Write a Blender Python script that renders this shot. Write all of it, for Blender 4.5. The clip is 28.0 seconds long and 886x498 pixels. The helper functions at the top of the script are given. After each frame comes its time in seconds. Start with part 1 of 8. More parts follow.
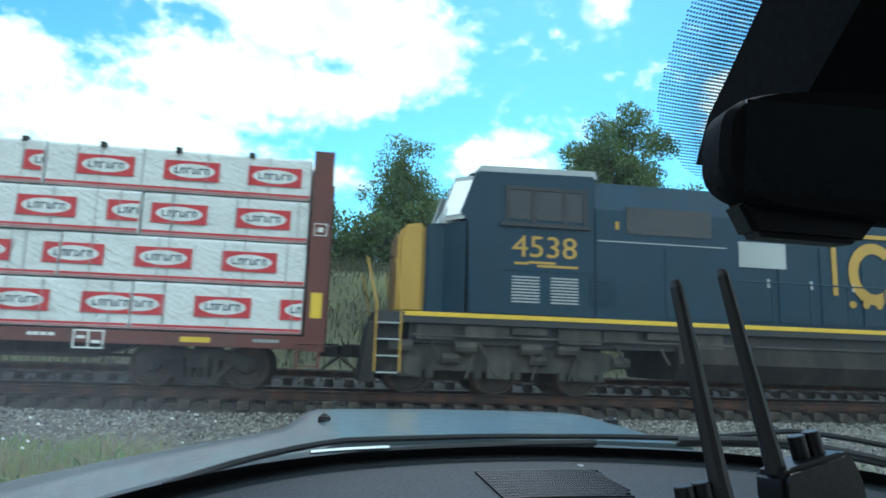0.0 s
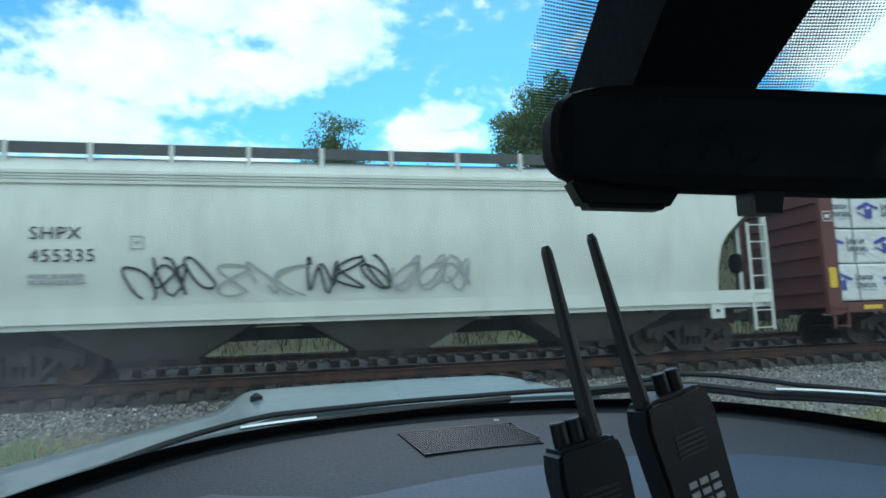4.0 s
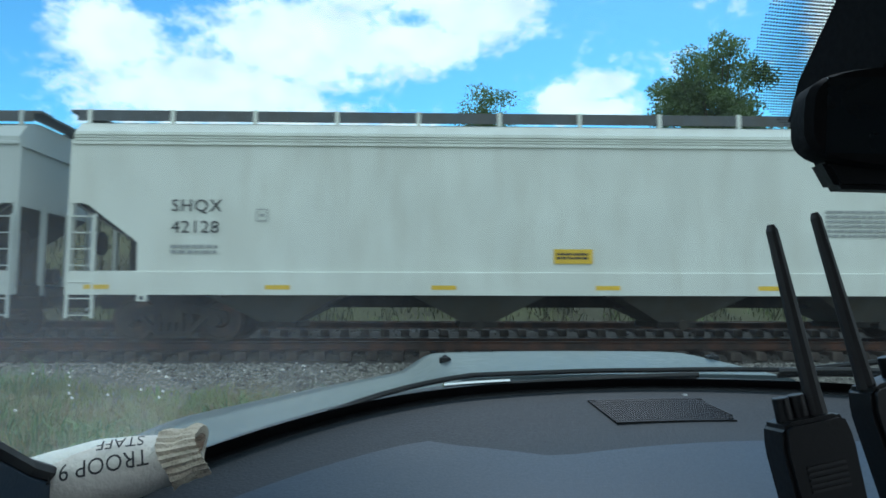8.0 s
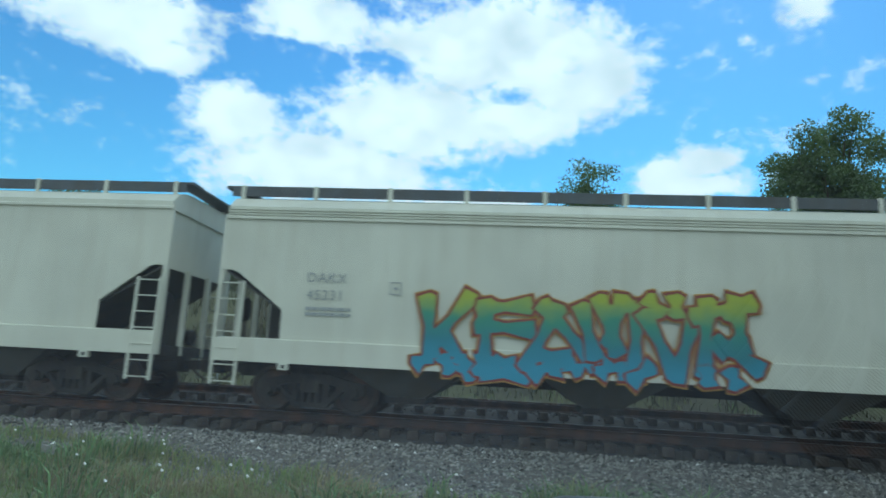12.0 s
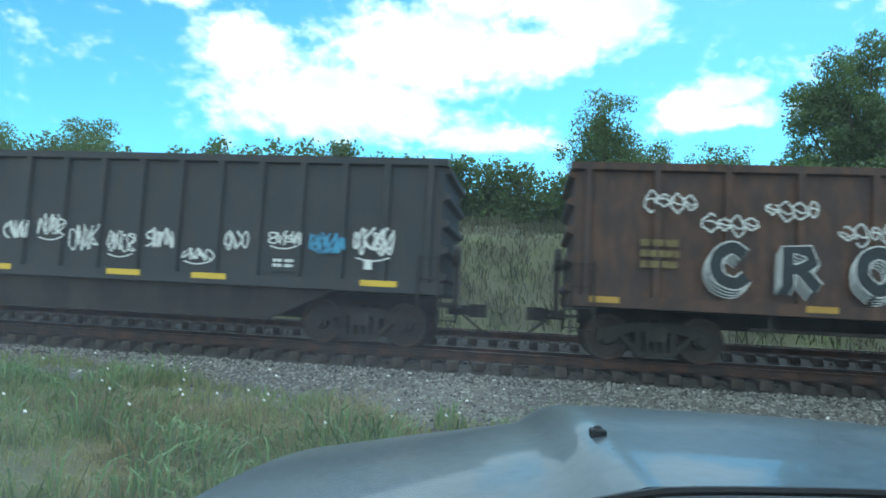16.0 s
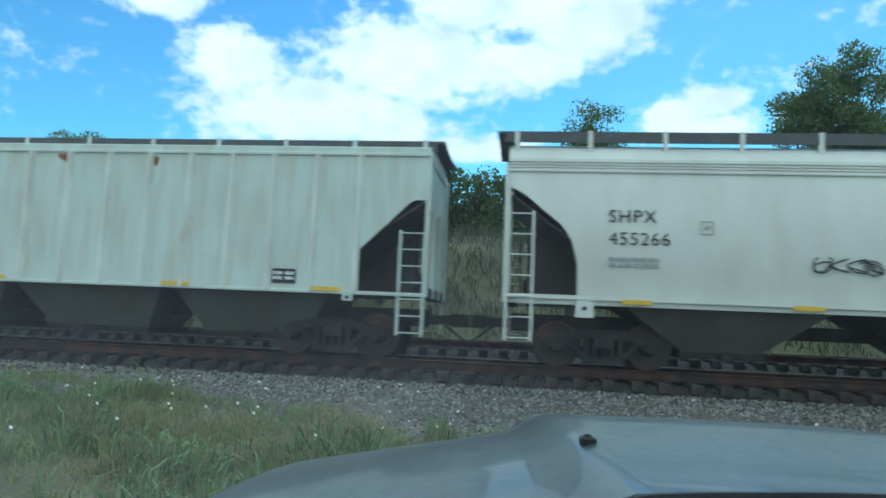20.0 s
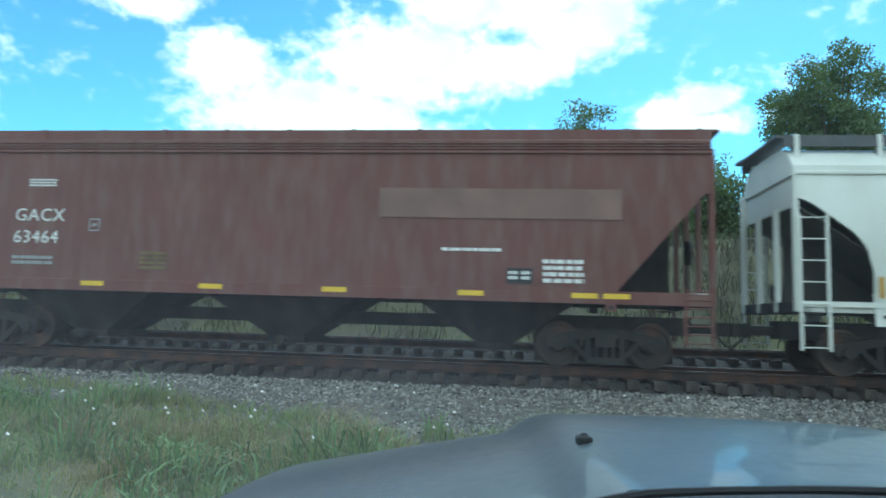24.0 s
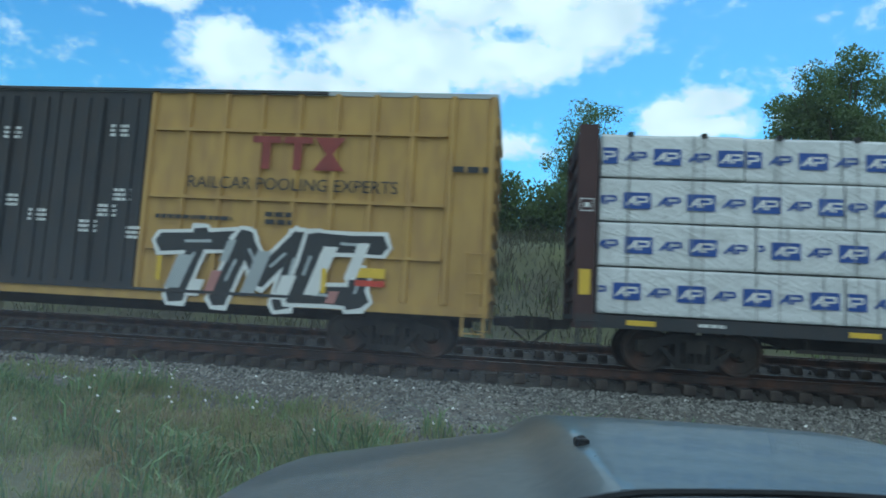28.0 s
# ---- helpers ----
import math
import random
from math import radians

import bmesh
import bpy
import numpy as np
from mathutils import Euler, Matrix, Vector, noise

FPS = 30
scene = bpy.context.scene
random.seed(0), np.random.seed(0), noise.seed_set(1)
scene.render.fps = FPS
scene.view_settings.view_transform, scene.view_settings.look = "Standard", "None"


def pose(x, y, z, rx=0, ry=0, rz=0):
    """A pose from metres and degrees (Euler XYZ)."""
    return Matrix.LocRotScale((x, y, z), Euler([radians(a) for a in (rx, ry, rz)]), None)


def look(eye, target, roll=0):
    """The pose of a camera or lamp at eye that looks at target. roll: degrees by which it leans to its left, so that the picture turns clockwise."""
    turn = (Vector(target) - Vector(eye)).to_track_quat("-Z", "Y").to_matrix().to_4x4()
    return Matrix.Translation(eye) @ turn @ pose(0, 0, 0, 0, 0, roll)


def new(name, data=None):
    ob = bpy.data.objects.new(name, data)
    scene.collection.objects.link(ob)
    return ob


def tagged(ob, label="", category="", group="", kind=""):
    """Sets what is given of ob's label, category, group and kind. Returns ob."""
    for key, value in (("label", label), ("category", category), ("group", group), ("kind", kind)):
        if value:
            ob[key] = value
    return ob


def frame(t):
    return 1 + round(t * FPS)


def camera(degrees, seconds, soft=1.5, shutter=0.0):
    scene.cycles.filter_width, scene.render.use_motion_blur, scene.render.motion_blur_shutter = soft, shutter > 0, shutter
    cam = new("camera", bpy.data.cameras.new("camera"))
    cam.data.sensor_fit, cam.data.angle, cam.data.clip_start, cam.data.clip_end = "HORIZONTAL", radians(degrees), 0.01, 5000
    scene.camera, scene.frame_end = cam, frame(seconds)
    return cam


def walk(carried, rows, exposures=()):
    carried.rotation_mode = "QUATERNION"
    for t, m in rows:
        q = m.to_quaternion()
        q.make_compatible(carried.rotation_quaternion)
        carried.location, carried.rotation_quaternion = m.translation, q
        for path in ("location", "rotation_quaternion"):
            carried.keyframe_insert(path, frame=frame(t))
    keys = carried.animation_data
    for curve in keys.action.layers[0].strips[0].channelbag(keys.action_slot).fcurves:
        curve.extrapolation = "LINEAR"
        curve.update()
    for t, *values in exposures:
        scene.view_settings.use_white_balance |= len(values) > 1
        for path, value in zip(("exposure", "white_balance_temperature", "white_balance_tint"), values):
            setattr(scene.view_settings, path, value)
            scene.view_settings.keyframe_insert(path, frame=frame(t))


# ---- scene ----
cam = camera(67.0, 28.0, soft=1.7, shutter=0.15)
PATH = [
    (0, pose(0.068, 0.136, 0.782, 99.13, -1.84, -9.18)),
    (0.5, pose(0.082, 0.115, 0.782, 98.42, 0.25, -12.04)),
    (1, pose(0.106, 0.109, 0.776, 98.15, 0.17, -15.15)),
    (1.5, pose(0.123, 0.070, 0.776, 97.29, 0.91, -17.86)),
    (2, pose(0.131, 0.065, 0.774, 97.28, 0.93, -16.99)),
    (2.5, pose(0.130, 0.055, 0.775, 97.20, 1.86, -16.17)),
    (4.5, pose(0.060, 0.048, 0.774, 96.70, 2.48, -11.30)),
    (5, pose(0.012, 0.010, 0.783, 96.66, 0.61, -4.23)),
    (5.5, pose(0.008, 0.001, 0.780, 96.43, -0.03, -1.82)),
    (6, pose(0.000, 0.001, 0.775, 96.12, -0.92, -0.69)),
    (6.5, pose(0.016, 0.005, 0.771, 95.73, -0.97, -0.68)),
    (7, pose(0.017, 0.006, 0.767, 95.32, -0.27, -1.99)),
    (7.5, pose(0.012, 0.003, 0.767, 94.97, -0.26, -1.72)),
    (8, pose(0.003, 0.001, 0.772, 94.80, -0.11, -1.55)),
    (8.5, pose(-0.022, 0.005, 0.763, 94.81, -0.13, -0.57)),
    (9, pose(-0.034, -0.002, 0.775, 94.74, 0.72, 0.38)),
    (9.5, pose(-0.037, -0.002, 0.777, 95.00, -0.00, 1.07)),
    (10, pose(-0.026, 0.021, 0.790, 94.69, -0.92, -1.39)),
    (10.5, pose(-0.023, 0.231, 0.831, 94.93, -1.39, -0.68)),
    (10.6, pose(-0.014, 0.276, 0.841, 96.27, -1.50, -0.15)),
    (10.7, pose(-0.017, 0.322, 0.846, 98.12, -1.61, 0.30)),
    (10.8, pose(-0.027, 0.371, 0.864, 99.00, -1.72, 0.67)),
    (10.9, pose(-0.065, 0.421, 0.872, 100.38, -1.82, 1.44)),
    (11, pose(-0.120, 0.511, 0.893, 100.60, -1.93, 1.92)),
    (11.5, pose(-0.146, 0.530, 0.888, 100.55, -1.99, 4.58)),
    (12, pose(-0.153, 0.530, 0.880, 100.79, -3.01, 6.27)),
    (12.5, pose(-0.125, 0.530, 0.853, 100.21, -2.41, 7.63)),
    (13, pose(-0.076, 0.530, 0.834, 99.02, -1.11, 8.13)),
    (13.5, pose(-0.052, 0.530, 0.828, 97.81, -0.21, 8.29)),
    (15.5, pose(-0.069, 0.486, 0.838, 95.35, -2.79, 7.63)),
    (16, pose(-0.069, 0.486, 0.838, 95.14, -2.95, 7.58)),
    (16.5, pose(-0.068, 0.488, 0.837, 94.97, -3.04, 7.37)),
    (17, pose(-0.068, 0.490, 0.837, 94.94, -3.21, 7.19)),
    (17.5, pose(-0.068, 0.487, 0.837, 95.14, -2.58, 7.10)),
    (18, pose(-0.069, 0.479, 0.838, 95.34, -2.57, 6.96)),
    (18.5, pose(-0.069, 0.476, 0.839, 95.55, -2.39, 6.90)),
    (19, pose(-0.069, 0.474, 0.839, 95.77, -2.36, 6.83)),
    (19.5, pose(-0.069, 0.477, 0.838, 95.90, -2.46, 6.77)),
    (20, pose(-0.068, 0.476, 0.838, 96.07, -2.40, 6.73)),
    (20.5, pose(-0.068, 0.474, 0.838, 96.19, -2.46, 6.65)),
    (21, pose(-0.069, 0.466, 0.840, 96.14, -2.29, 6.61)),
    (21.5, pose(-0.070, 0.455, 0.841, 96.12, -2.11, 6.66)),
    (23.5, pose(-0.071, 0.447, 0.843, 96.11, -1.78, 6.37)),
    (24, pose(-0.072, 0.438, 0.844, 96.14, -1.73, 6.30)),
    (24.5, pose(-0.073, 0.425, 0.847, 96.21, -1.93, 6.23)),
    (25, pose(-0.075, 0.410, 0.850, 96.23, -1.86, 6.20)),
    (25.5, pose(-0.077, 0.394, 0.853, 96.09, -2.11, 6.16)),
    (26, pose(-0.079, 0.381, 0.856, 96.09, -2.19, 6.29)),
    (26.5, pose(-0.080, 0.371, 0.858, 96.06, -2.25, 6.31)),
    (27, pose(-0.081, 0.363, 0.860, 95.99, -2.42, 6.28)),
    (27.5, pose(-0.082, 0.356, 0.862, 95.89, -2.86, 6.27)),
    (28, pose(-0.082, 0.351, 0.863, 95.78, -3.24, 6.31)),
]
RAIL_EYE = 0.77      # the eye stands this far above the rail heads
TRACK_Y = 15.15      # centre line of the track
GROUND_Z = -0.68

EXPOSURES = [(t, e, 5500, 4.5) for t, e in ((0, 0.08), (1.2, -0.1), (2.5, -0.15), (5, -0.25), (6, 0.05), (7, -0.3), (8, -0.4), (9, -0.42), (10.3, -0.4), (11.2, -0.52), (12.3, -0.62), (12.8, -0.75), (13.5, -0.75))]
EXPOSURES += [(t, e, 5500, 4) for t, e in ((14.6, -0.35), (15.5, 0.0), (16.3, 0.05), (18, -0.05), (19.5, -0.38), (22, -0.42), (24, 0.0))]
EXPOSURES += [(25.3, 0.16, 5250, 0), (26, 0.02, 5200, 2), (27, -0.3, 5200, 5), (28, -0.58, 5350, 6)]
walk(cam, PATH, EXPOSURES)

# ---------------------------------------------------------------- world and sun
SUN_EL, SUN_AZ = radians(54), radians(18)    # azimuth from +y towards +x


def link(nt, a, b):
    nt.links.new(a, b)


def mathn(nt, op, a, b=None, c=None, clamp=False):
    n = nt.nodes.new("ShaderNodeMath")
    n.operation, n.use_clamp = op, clamp
    for i, v in enumerate((a, b, c)):
        if v is None:
            continue
        if isinstance(v, (int, float)):
            n.inputs[i].default_value = v
        else:
            link(nt, v, n.inputs[i])
    return n.outputs[0]


def build_world():
    w = bpy.data.worlds.new("sky")
    scene.world = w
    w.use_nodes = True
    nt = w.node_tree
    nt.nodes.clear()
    sky = nt.nodes.new("ShaderNodeTexSky")
    sky.sky_type, sky.sun_disc = "NISHITA", False
    sky.sun_elevation, sky.sun_rotation = SUN_EL, SUN_AZ
    sky.air_density, sky.dust_density, sky.ozone_density = 1.0, 0.6, 2.0
    co = nt.nodes.new("ShaderNodeTexCoord")
    sep = nt.nodes.new("ShaderNodeSeparateXYZ")
    link(nt, co.outputs["Generated"], sep.inputs[0])
    x, y, z = sep.outputs
    az = mathn(nt, "MULTIPLY", mathn(nt, "ARCTAN2", x, y), 57.2958)      # to the right
    el = mathn(nt, "MULTIPLY", mathn(nt, "ARCSINE", z), 57.2958)
    # ragged cloud edges
    comb = nt.nodes.new("ShaderNodeCombineXYZ")
    link(nt, az, comb.inputs[0])
    link(nt, mathn(nt, "MULTIPLY", el, 1.5), comb.inputs[1])

    def fbm(scale, detail, rough=0.6):
        n = nt.nodes.new("ShaderNodeTexNoise")
        n.inputs["Scale"].default_value, n.inputs["Detail"].default_value, n.inputs["Roughness"].default_value = scale, detail, rough
        link(nt, comb.outputs[0], n.inputs["Vector"])
        return n.outputs["Fac"]
    rag = mathn(nt, "ADD", mathn(nt, "MULTIPLY", mathn(nt, "SUBTRACT", fbm(0.16, 6, 0.6), 0.5), 1.5), mathn(nt, "MULTIPLY", mathn(nt, "SUBTRACT", fbm(0.55, 5, 0.58), 0.5), 1.1))
    # each bank of cloud: azimuth, elevation, half width, half height, weight
    banks = [(-18, 17.0, 11.5, 3.6, 1.0), (-25.5, 20.0, 4.0, 3.4, 1.0), (-10, 21.2, 10, 4.2, 1.0), (-0.5, 21.8, 6.5, 2.4, 1.0), (-3, 27.6, 13.0, 4.8, 1.0), (7.2, 25.6, 4.2, 3.6, 1.0), (3, 24, 6, 3, 0.8),
             (-20, 28.6, 5.5, 2.3, 1.0), (-36, 25.6, 9.3, 3.3, 1.0), (-31, 23.6, 3.0, 1.6, 0.9), (-38, 31, 10, 4, 0.9),
             (14.4, 16.2, 5.6, 1.2, 1.0), (14.9, 17.9, 2.9, 1.5, 1.0), (12.0, 17.2, 2.3, 1.5, 1.0), (23.1, 28.4, 2.4, 1.8, 0.8), (18.6, 27.0, 0.9, 0.6, 0.5),
             (33.2, 19.6, 3.0, 3.0, 1.0), (48, 21, 8, 4.5, 1.0), (-4, 14.6, 7, 1.3, 0.8),
             (-6, 42, 20, 7, 0.8), (32, 44, 16, 7, 0.8), (70, 25, 14, 6, 0.9), (-72, 30, 20, 8, 0.9)]

    def oval(a, e, wa, we):
        da = mathn(nt, "DIVIDE", mathn(nt, "SUBTRACT", az, a), wa)
        de = mathn(nt, "DIVIDE", mathn(nt, "SUBTRACT", el, e), we)
        return mathn(nt, "SQRT", mathn(nt, "ADD", mathn(nt, "MULTIPLY", da, da), mathn(nt, "MULTIPLY", de, de)))
    total = None
    for a, e, wa, we, k in banks:
        m = mathn(nt, "MULTIPLY", mathn(nt, "SUBTRACT", 1.25, oval(a, e, wa, we)), k)
        total = m if total is None else mathn(nt, "SMOOTH_MAX", total, m, 0.2)
    # blue gaps between the banks
    for a, e, wa, we, k in ((-13.0, 26.0, 2.4, 0.9, 0.5), (-22.0, 25.4, 4.2, 1.2, 0.9)):
        total = mathn(nt, "SUBTRACT", total, mathn(nt, "MULTIPLY", mathn(nt, "SUBTRACT", 1.3, oval(a, e, wa, we), clamp=True), k))
    # unseen cloud cover added behind, where no bank is named, to brighten the train
    back = mathn(nt, "MULTIPLY", mathn(nt, "SUBTRACT", fbm(0.03, 4), 0.12), mathn(nt, "LESS_THAN", y, 0.25))
    total = mathn(nt, "MAXIMUM", total, mathn(nt, "MULTIPLY", back, 2.5))
    dens = mathn(nt, "ADD", total, rag)
    ramp = nt.nodes.new("ShaderNodeMapRange")
    ramp.interpolation_type = "SMOOTHSTEP"
    link(nt, dens, ramp.inputs["Value"])
    ramp.inputs["From Min"].default_value, ramp.inputs["From Max"].default_value = 0.06, 0.66
    cover = ramp.outputs[0]
    # greyer bodies and bright tops
    body = mathn(nt, "MULTIPLY_ADD", fbm(0.20, 5, 0.55), 2.2, -0.35, clamp=True)
    cl = nt.nodes.new("ShaderNodeMix")
    cl.data_type = "RGBA"
    cl.inputs["A"].default_value, cl.inputs["B"].default_value = (8.8, 9.4, 9.7, 1), (14.5, 14.4, 14.0, 1)
    link(nt, body, cl.inputs["Factor"])
    tint = nt.nodes.new("ShaderNodeMix")
    tint.data_type, tint.blend_type = "RGBA", "MULTIPLY"
    tint.inputs["Factor"].default_value = 1
    # paler and more cyan towards the horizon
    hue, rise = nt.nodes.new("ShaderNodeMix"), nt.nodes.new("ShaderNodeMapRange")
    hue.data_type = "RGBA"
    hue.inputs["A"].default_value, hue.inputs["B"].default_value = (1.08, 1.92, 1.88, 1), (0.86, 1.46, 1.88, 1)
    rise.inputs["From Min"].default_value, rise.inputs["From Max"].default_value = 11, 31
    link(nt, el, rise.inputs["Value"])
    link(nt, rise.outputs[0], hue.inputs["Factor"])
    link(nt, hue.outputs["Result"], tint.inputs["B"])
    link(nt, sky.outputs[0], tint.inputs["A"])
    mix = nt.nodes.new("ShaderNodeMix")
    mix.data_type = "RGBA"
    link(nt, cover, mix.inputs["Factor"])
    link(nt, tint.outputs["Result"], mix.inputs["A"])
    link(nt, cl.outputs["Result"], mix.inputs["B"])
    bg = nt.nodes.new("ShaderNodeBackground")
    bg.inputs["Strength"].default_value = 0.115
    link(nt, mix.outputs["Result"], bg.inputs["Color"])
    out = nt.nodes.new("ShaderNodeOutputWorld")
    link(nt, bg.outputs[0], out.inputs[0])
    sun = new("sun", bpy.data.lights.new("sun", "SUN"))
    sun.data.energy, sun.data.angle, sun.data.color = 1.5, radians(4), (1.0, 0.95, 0.87)
    sx, sy, sz = math.sin(SUN_AZ) * math.cos(SUN_EL), math.cos(SUN_AZ) * math.cos(SUN_EL), math.sin(SUN_EL)
    sun.matrix_world = look((40 * sx, 40 * sy, 40 * sz), (0, 0, 0))


build_world()

# ---------------------------------------------------------------- materials
MATS = {}


def mat(name, color, rough=0.6, metal=0.0, vary=0.25, scale=2.0, fine=40.0, bump=0.15, dirt=None, dirt_amount=0.0, dirt_scale=(0.6, 0.6, 0.25),
        per_piece=0.0, spec=0.5, coat=0.0, island=False):
    """A procedural surface: broad stains, fine grain, streaks of dirt, relief."""
    if name in MATS:
        return MATS[name]
    m = bpy.data.materials.new(name)
    m.use_nodes = True
    MATS[name] = m
    nt = m.node_tree
    b = nt.nodes["Principled BSDF"]
    b.inputs["Roughness"].default_value, b.inputs["Metallic"].default_value = rough, metal
    b.inputs["Specular IOR Level"].default_value = spec
    b.inputs["Coat Weight"].default_value = coat
    co = nt.nodes.new("ShaderNodeTexCoord")

    def noise_tex(s, detail, vec=None):
        n = nt.nodes.new("ShaderNodeTexNoise")
        n.inputs["Scale"].default_value, n.inputs["Detail"].default_value = s, detail
        link(nt, vec or co.outputs["Object"], n.inputs["Vector"])
        return n.outputs["Fac"]

    def mixer(fac, a, bcol, blend="MIX"):
        n = nt.nodes.new("ShaderNodeMix")
        n.data_type, n.blend_type = "RGBA", blend
        for s, v in (("Factor", fac), ("A", a), ("B", bcol)):
            if isinstance(v, (int, float)):
                n.inputs[s].default_value = v
            elif isinstance(v, tuple):
                n.inputs[s].default_value = (*v[:3], 1)
            else:
                link(nt, v, n.inputs[s])
        return n.outputs["Result"]
    broad, grain = noise_tex(scale, 5), noise_tex(fine, 3)
    lo, hi = tuple(c * (1 - vary) for c in color), tuple(min(1, c * (1 + vary)) for c in color)
    stretch = mathn(nt, "MULTIPLY_ADD", mathn(nt, "SUBTRACT", broad, 0.5), 1.8, 0.5, clamp=True)
    col = mixer(stretch, lo, hi)
    col = mixer(mathn(nt, "MULTIPLY", grain, 0.35), col, tuple(c * 0.72 for c in color))
    if dirt:
        mp = nt.nodes.new("ShaderNodeMapping")
        mp.inputs["Scale"].default_value = dirt_scale
        link(nt, co.outputs["Object"], mp.inputs["Vector"])
        d = noise_tex(4.0, 6, mp.outputs[0])
        d = mathn(nt, "MULTIPLY", mathn(nt, "SUBTRACT", d, 0.42), 4.0 * dirt_amount, clamp=True)
        col = mixer(d, col, dirt)
    if per_piece:
        inf = nt.nodes.new("ShaderNodeNewGeometry" if island else "ShaderNodeObjectInfo")
        v = mathn(nt, "MULTIPLY_ADD", inf.outputs["Random Per Island" if island else "Random"], 2 * per_piece, 1 - per_piece)
        n = nt.nodes.new("ShaderNodeMix")
        n.data_type, n.blend_type = "RGBA", "MULTIPLY"
        n.inputs["Factor"].default_value = 1
        link(nt, col, n.inputs["A"])
        g = nt.nodes.new("ShaderNodeCombineColor")
        for i in range(3):
            link(nt, v, g.inputs[i])
        link(nt, g.outputs[0], n.inputs["B"])
        col = n.outputs["Result"]
    link(nt, col, b.inputs["Base Color"])
    link(nt, mathn(nt, "MULTIPLY_ADD", grain, 0.25, rough - 0.12, clamp=True), b.inputs["Roughness"])
    if bump:
        bp = nt.nodes.new("ShaderNodeBump")
        bp.inputs["Strength"].default_value, bp.inputs["Distance"].default_value = bump, 0.02
        link(nt, mathn(nt, "ADD", broad, mathn(nt, "MULTIPLY", grain, 0.4)), bp.inputs["Height"])
        link(nt, bp.outputs[0], b.inputs["Normal"])
    return m


def glass_mat(name, tint, amount=0.04, rough=0.0):
    m = bpy.data.materials.new(name)
    m.use_nodes = True
    nt = m.node_tree
    nt.nodes.clear()
    tr, gl, mx = (nt.nodes.new("ShaderNode" + k) for k in ("BsdfTransparent", "BsdfGlossy", "MixShader"))
    tr.inputs["Color"].default_value = (*tint, 1)
    gl.inputs["Roughness"].default_value = rough
    out = nt.nodes.new("ShaderNodeOutputMaterial")
    fr = nt.nodes.new("ShaderNodeLayerWeight")
    fr.inputs["Blend"].default_value = 0.5
    gloss = mathn(nt, "MULTIPLY_ADD", mathn(nt, "POWER", fr.outputs["Facing"], 5.0), 0.96, 0.04)
    link(nt, mathn(nt, "MULTIPLY", gloss, amount, clamp=True), mx.inputs[0])
    link(nt, tr.outputs[0], mx.inputs[1])
    link(nt, gl.outputs[0], mx.inputs[2])
    # a thin dusty film with wiped smears, whose veil also lifts the blacks
    co, ns = nt.nodes.new("ShaderNodeTexCoord"), nt.nodes.new("ShaderNodeTexNoise")
    ns.inputs["Scale"].default_value, ns.inputs["Detail"].default_value = 5.0, 5
    link(nt, co.outputs["Object"], ns.inputs["Vector"])
    dust_haze, film_mix = nt.nodes.new("ShaderNodeBsdfTranslucent"), nt.nodes.new("ShaderNodeMixShader")
    dust_haze.inputs["Color"].default_value = (0.8, 0.85, 0.85, 1)
    # thicker low on the left, standing in for the haze reflected there
    sep = nt.nodes.new("ShaderNodeSeparateXYZ")
    link(nt, co.outputs["Object"], sep.inputs[0])
    side = mathn(nt, "DIVIDE", mathn(nt, "SUBTRACT", -0.45, sep.outputs[0]), 0.5, clamp=True)
    foot = mathn(nt, "DIVIDE", mathn(nt, "SUBTRACT", 0.16, sep.outputs[2]), 0.26, clamp=True)
    thick = mathn(nt, "MULTIPLY_ADD", mathn(nt, "MULTIPLY", side, mathn(nt, "MULTIPLY_ADD", foot, 0.19, 0.012)), 1.0, 0.010)
    link(nt, mathn(nt, "MULTIPLY", ns.outputs["Fac"], thick), film_mix.inputs[0])
    link(nt, mx.outputs[0], film_mix.inputs[1])
    link(nt, dust_haze.outputs[0], film_mix.inputs[2])
    link(nt, film_mix.outputs[0], out.inputs[0])
    return m


GRIME = (0.09, 0.075, 0.055)
RUST = (0.16, 0.06, 0.03)
M_WHITE = mat("hopper white paint", (0.72, 0.75, 0.70), 0.45, vary=0.1, scale=0.7, fine=30, bump=0.06, dirt=(0.47, 0.46, 0.39), dirt_amount=0.26, dirt_scale=(0.6, 0.6, 0.16))
M_CREAM = mat("hopper cream paint", (0.66, 0.66, 0.56), 0.5, vary=0.14, scale=0.7, fine=30, bump=0.06, dirt=(0.46, 0.43, 0.33), dirt_amount=0.26, dirt_scale=(1.2, 1.2, 0.16))
M_GREY = mat("hopper grey paint", (0.50, 0.54, 0.53), 0.5, vary=0.12, scale=0.7, fine=30, bump=0.06, dirt=(0.38, 0.39, 0.36), dirt_amount=0.35, dirt_scale=(1.2, 1.2, 0.16))
M_PALE = mat("hopper pale blue paint", (0.60, 0.70, 0.66), 0.55, vary=0.1, scale=0.9, fine=30, bump=0.08, dirt=(0.45, 0.36, 0.22), dirt_amount=0.35, dirt_scale=(1.2, 1.2, 0.2))
M_GREEN = mat("hopper green paint", (0.047, 0.240, 0.090), 0.5, vary=0.16, scale=0.8, fine=30, bump=0.06, dirt=(0.05, 0.2, 0.09), dirt_amount=0.5, dirt_scale=(1, 1, 0.25))
M_BROWN = mat("hopper brown paint", (0.135, 0.043, 0.035), 0.55, vary=0.16, scale=0.8, fine=30, bump=0.06, dirt=(0.17, 0.11, 0.09), dirt_amount=0.5, dirt_scale=(1, 1, 0.25))
